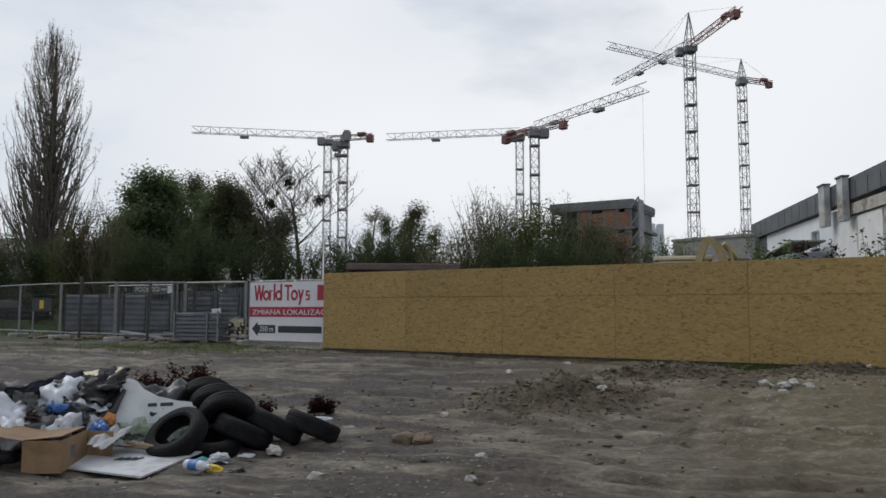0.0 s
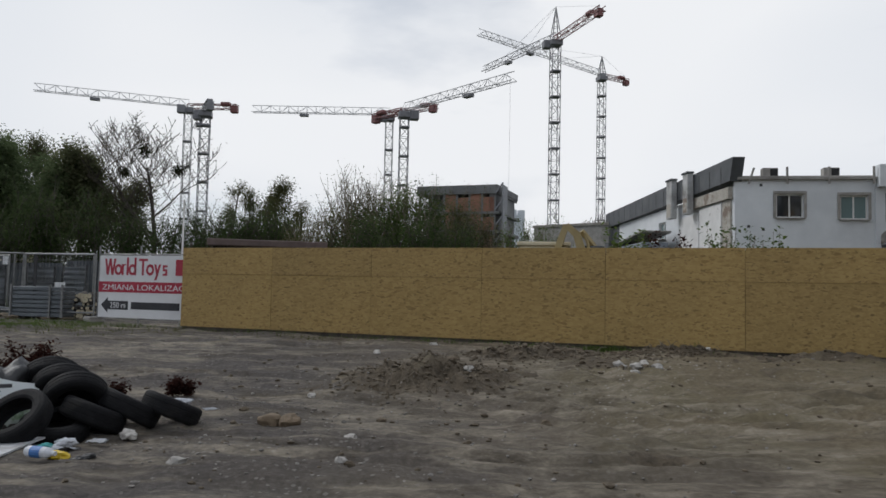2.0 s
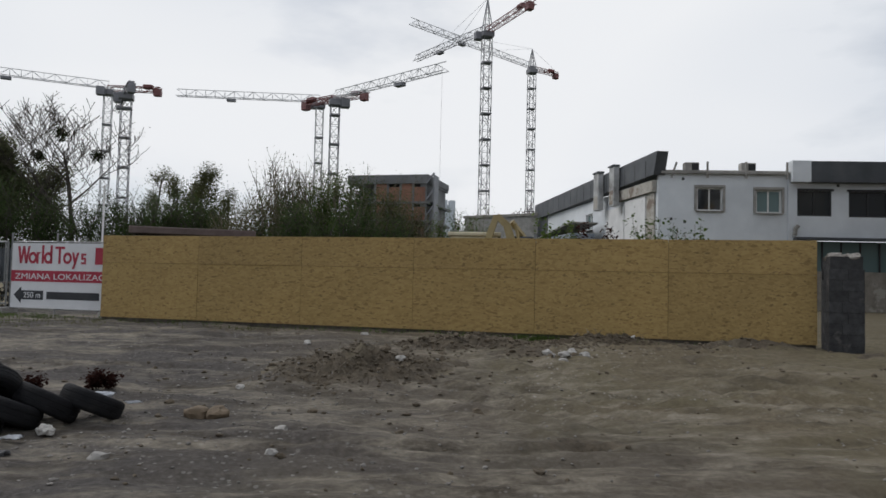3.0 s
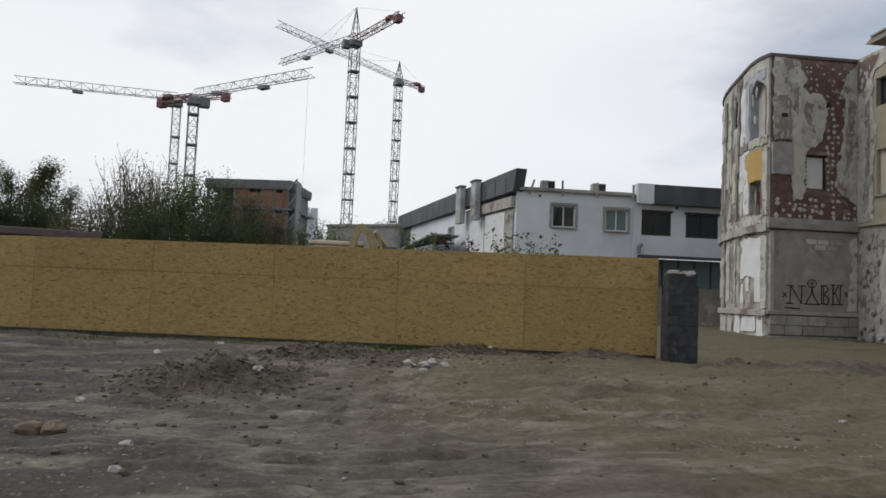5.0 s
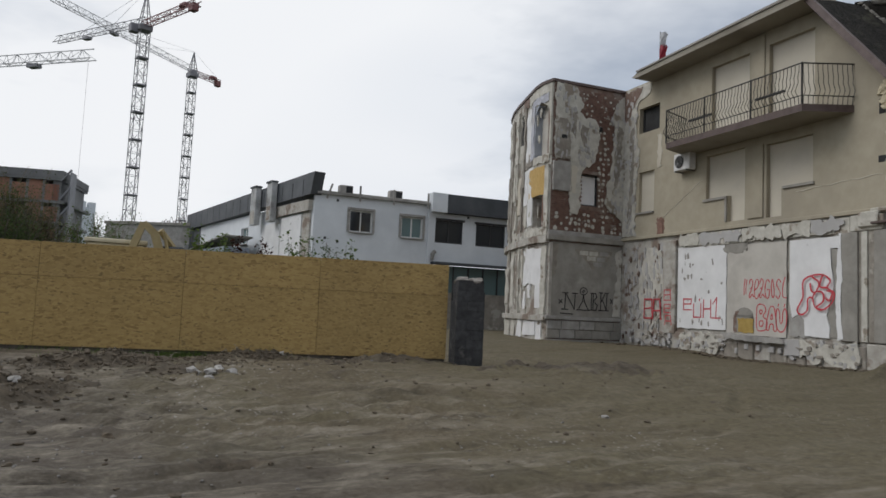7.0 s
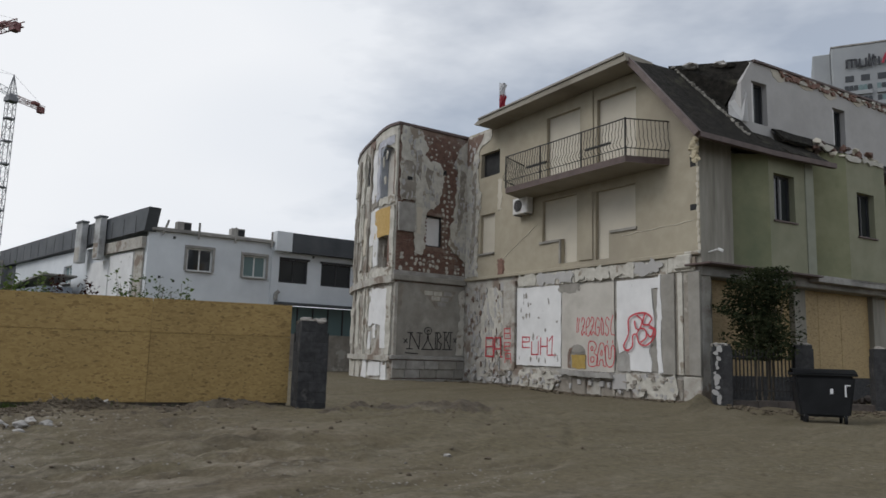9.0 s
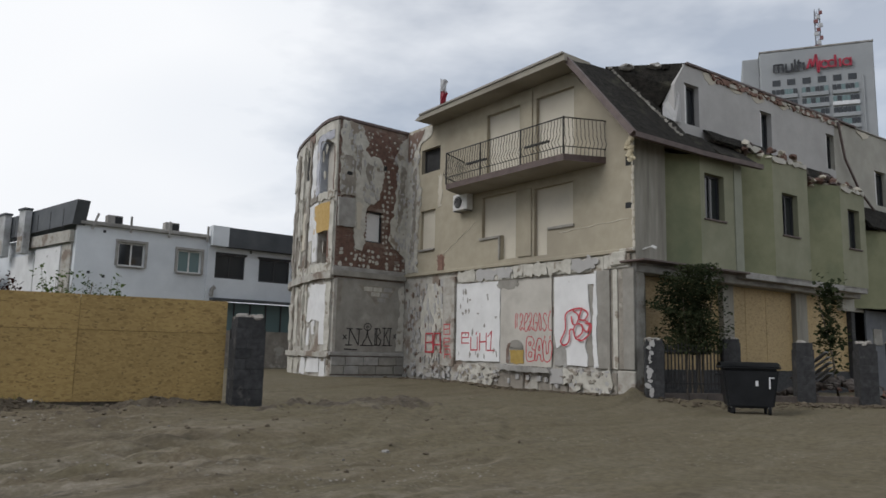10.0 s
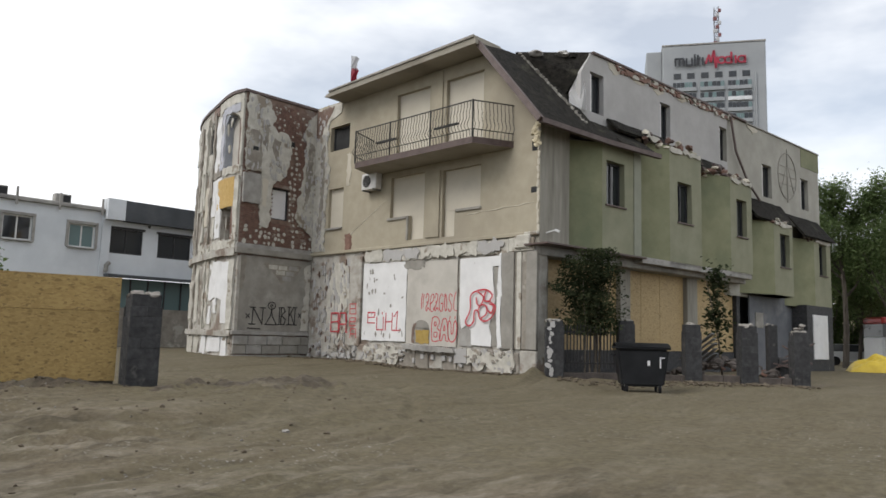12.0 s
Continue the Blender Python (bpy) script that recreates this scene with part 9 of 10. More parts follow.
def ribbed(x0, y0, x1, y1, h, lean=0.0):
    """A sheet with level ribs, fixed to two posts."""
    d = Vector((x1 - x0, y1 - y0))
    ln = d.length
    t = thing("ribbed_panel", upright(x0, y0, d.x, d.y, level(x0, y0) + 0.03) @ pose(0, 0, 0, lean, 0, 0), "grey ribbed steel sheet panel in the site fence", "fence panel", "ribbed panels")
    bm = bmesh.new()
    n = int(h / 0.045)
    lo = [bm.verts.new((0.03, 0.022 * (1 if (i // 2) % 2 else -1), h * i / n)) for i in range(n + 1)]
    hi = [bm.verts.new((ln - 0.03, 0.022 * (1 if (i // 2) % 2 else -1), h * i / n)) for i in range(n + 1)]
    for i in range(n):
        bm.faces.new((lo[i], hi[i], hi[i + 1], lo[i + 1]))
    bmesh.ops.solidify(bm, geom=bm.faces[:], thickness=0.004)
    part("sheet", bm, RIB_SHEET, t)
    for x in (0.0, ln - 0.05):
        part("post", boxed(x, x + 0.05, -0.075, -0.027, -0.05, h + RND.uniform(0.02, 0.12)), FRAME_DARK, t)


RIBS = [(-12.55, 24.6), (-11.55, 25.0), (-10.9, 25.35), (-10.2, 25.6), (-9.5, 25.95)]
for (a, b), (c, d) in zip(RIBS, RIBS[1:]):
    ribbed(a, b, c, d, RND.uniform(1.25, 1.4), RND.uniform(-3, 3))
ribbed(-9.3, 27.2, -8.3, 27.0, 1.45, 4)
ribbed(-8.2, 27.0, -7.3, 26.6, 1.5, -5)
for x, y, h in ((-10.9, 22.3, 1.95), (-8.55, 21.6, 1.85), (-7.05, 21.25, 1.75), (-9.75, 22.4, 1.6)):
    t = thing("fence_post", pose(x, y, level(x, y) - 0.05, RND.uniform(-2, 2), RND.uniform(-2, 2), 0), "dark steel post standing in the site fence", "post", "fence posts")
    part("tube", boxed(-0.035, 0.035, -0.035, 0.035, 0, h, bevel=0.008), FRAME_DARK, t)
# stacked grey panels and a heap of logs
st = thing("panel_stack", upright(-7.62, 21.15, 1.46, -0.42, level(-7, 21)), "stack of grey ribbed steel panels standing in a frame", "panel stack")
for k in range(7):
    part("panel", boxed(0.0, 1.5, -0.02 + 0.02 * (k % 2), 0.5, 0.05 + k * 0.115, 0.15 + k * 0.115, bevel=0.012), SHEET, st)
for x in (0.02, 1.1, 1.44):
    part("upright_post", boxed(x, x + 0.05, -0.06, -0.021, 0.0, 0.9), STEEL, st)
logs = thing("log_heap", pose(-5.95, 21.6, level(-5.95, 21.6)), "heap of cut pale-ended logs and stones", "logs")
for k in range(46):
    a = RND.uniform(-0.6, 0.6) * (1 - 0.09 * (k // 8))
    bm = bmesh.new()
    z = 0.08 + 0.11 * (k // 8)
    tube(bm, [(a, -0.4 + RND.uniform(-0.1, 0.1), z), (a + RND.uniform(-0.25, 0.25), 0.5, z + RND.uniform(-0.04, 0.1))], RND.uniform(0.025, 0.075), 9)
    for f in bm.faces:
        if len(f.verts) > 4:
            f.material_index = 1
    part("log", bm, [BARK, FOAM], logs)
# flat white sheets on the ground behind the fence
for k, (x, y, w) in enumerate(((-8.9, 23.0, 1.2), (-7.9, 23.6, 0.9), (-9.8, 24.2, 0.8))):
    t = thing("loose_sheet", pose(x, y, level(x, y) + 0.12, 0, 8, 20 * k), "pale metal sheet lying on rubble", "metal sheet", "loose sheets")
    part("panel", boxed(-w, w, -0.35, 0.35, -0.12, 0.0, bevel=0.01), SHEET, t)
rub = tagged(new("rubble_strip", None), "broken slabs and stones along the site fence", "rubble", kind="stuff")
bm = bmesh.new()
for k in range(120):
    t = RND.random()
    x, y = -13.5 + 8.0 * t + RND.gauss(0, 0.3), 24.4 - 3.6 * t + RND.gauss(0, 0.5)
    lump(bm, (x, y, level(x, y) + 0.03), (RND.uniform(0.05, 0.25), RND.uniform(0.05, 0.2), RND.uniform(0.03, 0.08)), k, 1, 0.5)
part("stones", bm, CLOD, rub)
# dark shop sign behind
sg = thing("shop_sign", upright(*polar(22.7, 31.5), 1.78, -0.62, 0.55), "dark signboard with pale worn letters", "sign")
part("board", boxed(0, 1.95, -0.03, 0.03, 1.55, 1.95, bevel=0.01), WB_DARK, sg)
text_mesh("PODŁOGI", 0.26, SHUTTER_WHITE, sg, pose(0.15, -0.034, 1.66, 90, 0, 0), width=1.15)
part("text_bar", boxed(1.38, 1.62, -0.036, -0.03, 1.72, 1.77), SHUTTER_WHITE, sg)
part("white_mark", boxed(1.68, 1.9, -0.036, -0.03, 1.6, 1.9), PAPER, sg)
for x in (0.1, 1.8):
    part("post", boxed(x, x + 0.07, 0.03, 0.1, 0.0, 1.95), STEEL, sg)
nt_ = thing("notice_board", upright(*polar(17.2, 26.0), 0.96, -0.3, 1.25), "small white notice fixed to the grey hoarding", "notice")
part("board", boxed(0, 0.34, -0.02, 0.0, 0, 0.3), PAPER, nt_)
part("backing", boxed(0.02, 0.32, 0.0, 0.04, -0.9, 0.3), SHEET, nt_)
ys = thing("yellow_notice", upright(*polar(28.4, 26.3), 0.9, -0.4, 0.55), "dark panel with a small yellow notice on the fence", "notice")
part("board", boxed(-0.45, 0.45, 0, 0.03, 0.9, 1.3), FRAME_DARK, ys)
part("leg", boxed(-0.43, -0.38, 0, 0.03, 0.0, 0.9), STEEL, ys)
part("yellow_sheet", boxed(-0.1, 0.08, -0.01, 0.0, 0.98, 1.24), YELLOW, ys)

# ---- far road ----
road_m = surf("grey asphalt", (0.07, 0.07, 0.072), (0.11, 0.11, 0.112), 2.0, bump=0.2)
bm = bmesh.new()
vs = [bm.verts.new(p) for p in ((-60, 34.0, 0.63), (-14, 46.0, 0.63), (-16, 52.0, 0.63), (-62, 40.0, 0.63))]
bm.faces.new(vs)
bmesh.ops.subdivide_edges(bm, edges=bm.edges[:], cuts=6, use_grid_fill=True)
bmesh.ops.solidify(bm, geom=bm.faces[:], thickness=0.05)
tagged(part("road", bm, road_m, None), "grey asphalt road behind the site fence", "road", kind="structure")


# ---- rubbish heap ----
def tyre(p, axis, r=0.31, w=0.2, spin=0.0):
    """A car tyre: rounded tread with grooves, two sidewalls, open middle."""
    bm = bmesh.new()
    seg = 40
    prof = [(0.60, -0.42), (0.68, -0.50), (0.84, -0.52), (0.94, -0.46), (0.985, -0.36), (1.0, -0.22), (1.0, -0.16), (0.988, -0.15), (0.988, -0.11), (1.0, -0.10), (1.0, 0.10), (0.988, 0.11), (0.988, 0.15), (1.0, 0.16), (1.0, 0.22),
            (0.985, 0.36), (0.94, 0.46), (0.84, 0.52), (0.68, 0.50), (0.60, 0.42), (0.64, 0.38), (0.88, 0.34), (0.93, 0.0), (0.88, -0.34), (0.64, -0.38)]
    rings = []
    for k in range(seg):
        a = 2 * math.pi * k / seg
        rings.append([bm.verts.new((math.cos(a) * q * r, math.sin(a) * q * r, h * w)) for q, h in prof])
    m = len(prof)
    for k in range(seg):
        for i in range(m):
            bm.faces.new((rings[k][i], rings[(k + 1) % seg][i], rings[(k + 1) % seg][(i + 1) % m], rings[k][(i + 1) % m]))
    bmesh.ops.recalc_face_normals(bm, faces=bm.faces[:])
    turn = Vector(axis).normalized().to_track_quat("Z", "Y").to_matrix().to_4x4()
    return tagged(part("tyre", bm, RUBBER, None, m=Matrix.Translation(p) @ turn @ pose(0, 0, 0, 0, 0, spin)), "worn black car tyre dumped on the heap", "tyre", "dumped tyres")


for p, ax in (((-2.48, 7.26, 0.28), (-0.30, -0.56, 0.72)), ((-2.24, 7.55, 0.15), (0.1, -0.25, 1.0)), ((-2.52, 8.30, 0.47), (0.22, -0.80, -0.5)), ((-2.34, 8.08, 0.42), (0.24, -0.80, -0.5)), ((-2.15, 7.84, 0.37), (0.26, -0.78, -0.52)),
              ((-1.95, 7.72, 0.24), (0.36, 0.22, 0.9)), ((-1.66, 7.92, 0.27), (0.42, 0.22, 0.88)), ((-1.28, 8.02, 0.25), (0.36, 0.2, 0.9)), ((-2.02, 8.05, 0.15), (0.1, 0.1, 1.0))):
    tyre(p, ax, 0.305, 0.19, RND.uniform(0, 360))

bx = thing("cardboard_box", upright(-3.52, 6.42, 0.3, 0.03, 0.08), "brown cardboard box with open flaps", "cardboard box")
part("front", boxed(0, 0.33, 0, 0.006, 0, 0.28), CARDBOARD, bx)
part("side", boxed(0.324, 0.33, 0.006, 0.6, 0, 0.28), CARDBOARD, bx)
part("side", boxed(0, 0.006, 0.006, 0.6, 0, 0.28), CARDBOARD, bx)
part("back", boxed(0.006, 0.324, 0.594, 0.6, 0, 0.28), CARDBOARD, bx)
part("flap", boxed(-0.42, 0.0, 0, 0.6, -0.003, 0.003), CARDBOARD, bx, m=pose(0.006, 0, 0.28, 0, 11, 0))
part("flap", boxed(0.0, 0.31, 0.02, 0.6, -0.003, 0.003), CARDBOARD, bx, m=pose(0.0, 0, 0.284, 0, -5, 0))
part("flap", boxed(0, 0.26, 0, 0.006, 0.0, 0.27), CARDBOARD, bx, m=pose(0.33, 0.6, 0, 0, 0, -14))
part("printed_mark", boxed(0.3305, 0.332, 0.2, 0.32, 0.08, 0.2), BAG_GREY, bx, "faded grey print")
fb = thing("flat_cardboard", pose(-4.05, 6.85, 0.36, 4, 6, 35), "flattened pale cardboard lying on the bags", "cardboard")
bm = bmesh.new()
prism(bm, wobble(-0.45, 0.45, -0.2, 0.2, 3, 0.05, 4), -0.006, 0.006, m=pose(0, 0, 0, 90, 0, 0))
part("sheet", bm, CARDBOARD, fb)
fp = thing("foam_slab", pose(-3.72, 7.95, 0.78, 8, -6, 20), "cream foam slab on top of the heap", "foam slab")
bm = bmesh.new()
prism(bm, wobble(-0.3, 0.32, -0.2, 0.2, 5, 0.05, 4), -0.02, 0.02, m=pose(0, 0, 0, 90, 0, 0))
part("slab", bm, FOAM, fp)
wb = thing("white_board", None, "dirty white laminated board lying flat on the ground", "board")
bm = bmesh.new()
c = [(-3.24, 6.62, 0.09), (-2.42, 6.28, 0.085), (-2.20, 7.36, 0.12), (-3.4, 7.75, 0.16)]
lo, hi = [bm.verts.new((x, y, z - 0.008)) for x, y, z in c], [bm.verts.new((x, y, z + 0.008)) for x, y, z in c]
bm.faces.new(lo[::-1]), bm.faces.new(hi)
for i in range(4):
    bm.faces.new((lo[i], lo[(i + 1) % 4], hi[(i + 1) % 4], hi[i]))
bmesh.ops.recalc_face_normals(bm, faces=bm.faces[:])
part("sheet", bm, surf("scuffed white laminate", (0.44, 0.45, 0.47), (0.54, 0.55, 0.57), 1.6, (0.27, 0.26, 0.25), 3.4, 0.62, 0.09, rough=0.5, bump=0.1), wb)
bm = bmesh.new()
for k in range(7):
    tube(bm, [(-2.9 + 0.03 * k, 6.85, 0.118), (-2.86 + 0.03 * k + 0.04 * (k % 2), 6.95, 0.122)], 0.006, 4)
part("scribble", bm, SPRAY_BLACK, wb)
stick = thing("wooden_stick", pose(-2.93, 7.18, 0.2, 0, 3, -14), "thick grey-brown wooden bar lying on the board", "wood")
bm = bmesh.new()
box(bm, -0.32, 0.32, -0.03, 0.03, -0.028, 0.028, bevel=0.01)
part("bar", bm, WOOD, stick)
# leaning printed panel
pn = thing("leaning_panel", upright(-3.24, 7.52, 0.72, 0.30, 0.16) @ pose(0, 0, 0, -10, 0, 0), "white printed shop panel leaning in the heap, with a dark number", "panel")
bm = bmesh.new()
prism(bm, [(-0.03, 0), (0.0, 0.22), (0.13, 0.64), (0.22, 0.61), (0.30, 0.52), (0.44, 0.44), (0.62, 0.39), (0.82, 0.36), (0.82, 0.0)], -0.006, 0.006)
FADED = surf("faded white print", (0.58, 0.62, 0.63), (0.68, 0.72, 0.73), 2.0, (0.50, 0.54, 0.54), 2.5, 0.6, 0.08, rough=0.4, bump=0.05)
part("sheet", bm, FADED, pn)
for a, b in ((0.34, 0.43), (0.46, 0.59)):
    part("text_bar", boxed(a, b, -0.010, -0.0065, 0.335, 0.372), PAINT_BLACK, pn, "dark bar of numerals")
MEADOW = surf("faded green print", (0.10, 0.17, 0.09), (0.24, 0.32, 0.20), 14.0, (0.42, 0.46, 0.42), 9.0, 0.52, 0.06, rough=0.4, bump=0)
bm = bmesh.new()
prism(bm, wobble(0.02, 0.8, 0.0, 0.2, 8, 0.05, 14), -0.009, -0.0065)
part("printed_meadow", bm, MEADOW, pn, "green printed strip")
part("label", boxed(0.07, 0.24, -0.012, -0.0065, 0.49, 0.60), PAPER, pn)


def bag(p, s, material, label, seed, name="rubbish_bag"):
    """A slack, creased bag: a lump with sharp folds pulled through it."""
    bm = bmesh.new()
    lump(bm, (0, 0, 0), s, seed, 4, 0.55, flat=0.6)
    k = 0.5 / max(s)
    for v in bm.verts:
        q = v.co * k
        warp = Vector((noise.noise(q * 4 + Vector((seed, 0, 0))), noise.noise(q * 4 + Vector((0, seed, 5))), noise.noise(q * 4 + Vector((7, 0, seed)))))
        fold = abs(noise.noise(q * 5.5 + warp * 0.9 + Vector((seed, 3, 1)))) + 0.5 * abs(noise.noise(q * 13 + warp * 1.5 + Vector((seed, 1, 9))))
        v.co += v.co.normalized() * max(s) * (0.24 * (0.35 - fold))
    return tagged(part(name, bm, material, None, m=pose(*p, 0, 0, seed * 40), smooth=True), label, "rubbish")


def scrap(p, w, h, material, label, seed, turn=(0, 0, 0), name="rubbish_scrap"):
    """A crumpled sheet with a torn outline."""
    r = random.Random(seed)
    bm = bmesh.new()
    n = 12
    g = []
    for i in range(n + 1):
        row = []
        for j in range(n + 1):
            u, q = i / n - 0.5, j / n - 0.5
            o = Vector((u * 3, q * 3, seed * 1.7))
            edge = 1 + 0.35 * noise.noise(Vector((u * 5, q * 5, seed)))
            row.append(bm.verts.new((u * w * edge, q * h * edge, 0.22 * min(w, h) * (noise.noise(o) + 0.9 * abs(noise.noise(o * 2.1)) - 0.8 * (u * u + q * q)))))
        g.append(row)
    for i in range(n):
        for j in range(n):
            bm.faces.new((g[i][j], g[i + 1][j], g[i + 1][j + 1], g[i][j + 1]))
    bmesh.ops.solidify(bm, geom=bm.faces[:], thickness=0.003)
    return tagged(part(name, bm, material, None, m=pose(*p, *turn), smooth=True), label, "rubbish", "rubbish scraps")


for i, (p, s, mt, label) in enumerate((
        ((-4.17, 7.1, 0.38), (0.27, 0.25, 0.25), BAG_WHITE, "full white plastic rubbish bag"), ((-3.80, 7.62, 0.56), (0.30, 0.22, 0.20), BAG_WHITE, "large white plastic rubbish bag"),
        ((-3.92, 6.95, 0.30), (0.20, 0.15, 0.17), BAG_WHITE, "torn translucent white bag"), ((-3.66, 7.36, 0.50), (0.15, 0.1, 0.09), BAG_BLUE, "crumpled blue plastic bag"), ((-3.36, 7.78, 0.56), (0.26, 0.2, 0.26), BAG_BLACK, "shiny black rubbish sack"),
        ((-3.55, 7.45, 0.42), (0.26, 0.14, 0.14), BAG_WHITE, "heap of pale crumpled film"), ((-3.52, 7.15, 0.30), (0.2, 0.16, 0.17), BAG_WHITE, "heap of pale plastic film"), ((-3.22, 7.2, 0.32), (0.12, 0.08, 0.1), BAG_BLUE, "crumpled blue bag by the box"),
        ((-3.14, 7.24, 0.42), (0.055, 0.03, 0.065), ORANGE, "scrap of orange packaging"), ((-4.5, 7.7, 0.4), (0.4, 0.3, 0.3), BAG_BLACK, "black rubbish sack under the bags"),
        ((-2.95, 8.05, 0.42), (0.36, 0.22, 0.3), BAG_BLACK, "black sack behind the leaning panel"), ((-4.4, 7.4, 0.24), (0.4, 0.4, 0.24), BAG_BLACK, "black sack beneath the white bags"), ((-3.8, 7.35, 0.26), (0.40, 0.32, 0.2), BAG_BLACK, "dark mixed rubbish under the bags"),
        ((-3.62, 7.68, 0.3), (0.3, 0.22, 0.26), BAG_BLACK, "black plastic under the panel"), ((-4.05, 6.72, 0.16), (0.3, 0.2, 0.13), BAG_BLACK, "black sack beside the box"), ((-4.15, 7.75, 0.55), (0.22, 0.16, 0.14), BAG_GREY, "grey fabric on top of the heap"),
        ((-4.75, 7.3, 0.3), (0.28, 0.28, 0.24), BAG_WHITE, "white bag at the heap's edge"), ((-5.2, 7.9, 0.3), (0.4, 0.35, 0.28), BAG_GREY, "grey bag at the heap's edge"))):
    bag(p, s, mt, label, i + 1)
BROWN_RAG = surf("brown rag", (0.055, 0.033, 0.025), (0.11, 0.07, 0.055), 7.0, bump=0.4)
INKY = surf("dark blue cloth", (0.012, 0.016, 0.03), (0.03, 0.038, 0.06), 7.0, bump=0.4)
for i, (x, y, z, w, h, mt, label) in enumerate((
        (-4.05, 7.45, 0.66, 0.36, 0.16, INKY, "dark blue garment on the heap"), (-3.92, 7.75, 0.76, 0.4, 0.14, INKY, "dark garment on top of the heap"), (-3.62, 7.75, 0.72, 0.22, 0.16, BAG_GREY, "grey rag on top of the heap"), (-3.58, 7.72, 0.66, 0.30, 0.24, BAG_WHITE, "pale plastic film on the heap"),
        (-3.42, 7.55, 0.68, 0.34, 0.22, BAG_BLACK, "black plastic film on the heap"), (-3.30, 7.62, 0.76, 0.26, 0.2, BAG_BLACK, "black plastic film by the panel"), (-3.70, 7.1, 0.44, 0.26, 0.12, BROWN_RAG, "brown rag between the bags"), (-3.85, 7.15, 0.50, 0.2, 0.12, BAG_BLACK, "black scrap between the bags"),
        (-3.6, 7.22, 0.46, 0.22, 0.08, BAG_BLACK, "black strip of film between the bags"), (-3.42, 7.05, 0.34, 0.26, 0.1, BAG_BLACK, "black scrap above the box"), (-3.62, 6.98, 0.36, 0.2, 0.14, BAG_WHITE, "crumpled white paper above the box"), (-4.0, 7.3, 0.62, 0.2, 0.14, BAG_GREY, "grey scrap on the bag"),
        (-3.52, 7.3, 0.54, 0.3, 0.1, BAG_BLACK, "bent black film in the heap"), (-3.34, 7.4, 0.52, 0.2, 0.14, BAG_WHITE, "white film by the panel"), (-3.02, 7.15, 0.22, 0.34, 0.16, BAG_WHITE, "torn white paper beside the tyre"), (-3.03, 7.0, 0.30, 0.16, 0.34, PAPER, "printed paper sack standing in the rubbish"),
        (-3.22, 7.18, 0.36, 0.16, 0.2, BAG_WHITE, "printed white wrapper in the rubbish"), (-4.3, 7.35, 0.58, 0.36, 0.16, BAG_BLACK, "black film over the bags"), (-4.1, 6.95, 0.40, 0.24, 0.12, BROWN_RAG, "brown cloth by the cardboard"), (-2.95, 7.32, 0.25, 0.16, 0.12, BAG_BLACK, "black scrap at the panel foot"),
        (-3.85, 7.55, 0.74, 0.14, 0.1, BAG_BLACK, "black scrap on the white bag"), (-3.48, 7.9, 0.82, 0.2, 0.12, BAG_GREY, "grey film on top of the heap"), (-2.0, 6.9, 0.10, 0.22, 0.12, BAG_WHITE, "flat white litter by the tyres"), (-1.75, 7.1, 0.11, 0.16, 0.08, BAG_WHITE, "small white litter by the tyres"),
        (-1.3, 8.9, 0.20, 0.24, 0.1, BAG_WHITE, "white litter behind the tyres"), (-1.55, 8.6, 0.18, 0.18, 0.1, BAG_WHITE, "white film behind the tyres"), (-0.95, 8.5, 0.17, 0.14, 0.06, BAG_WHITE, "white paper scrap on the soil"), (-5.3, 9.6, 0.30, 0.3, 0.12, BAG_WHITE, "pale litter on the soil"), (-4.6, 10.4, 0.33, 0.22, 0.1, BAG_WHITE, "pale scrap on the soil"))):
    r = random.Random(900 + i)
    steep = 1 if z > 0.25 else 0.15
    scrap((x, y, z), w * 1.15, h * 1.3, mt, label, 50 + i, (r.uniform(10, 55) * steep, r.uniform(-25, 25) * steep, r.uniform(-40, 40)))
# bent black strips
for k, pts in enumerate(([(-3.62, 7.3, 0.5), (-3.5, 7.25, 0.4), (-3.35, 7.3, 0.38), (-3.22, 7.5, 0.48), (-3.15, 7.6, 0.68)], [(-3.25, 7.7, 0.75), (-3.3, 7.6, 0.5), (-3.26, 7.5, 0.25)])):
    bm = bmesh.new()
    tube(bm, pts, [0.02, 0.045, 0.05, 0.045, 0.02][:len(pts)], 6)
    tagged(part("rubber_strip", bm, BAG_BLACK, None), "bent black rubber strip in the rubbish", "rubbish", "rubber strips")
# bottle and small litter
bt_ = thing("plastic_bottle", pose(-2.13, 6.52, 0.15, 90, 0, 65), "white plastic bottle with a blue label", "bottle")
bm = bmesh.new()
tube(bm, [(0, 0, 0), (0, 0, 0.02), (0, 0, 0.2), (0, 0, 0.25), (0, 0, 0.28)], [0.035, 0.045, 0.045, 0.02, 0.018], 14)
part("body", bm, BAG_WHITE, bt_)
bm = bmesh.new()
tube(bm, [(0, 0, 0.06), (0, 0, 0.16)], 0.0465, 14, cap=False)
part("label", bm, BAG_BLUE, bt_)
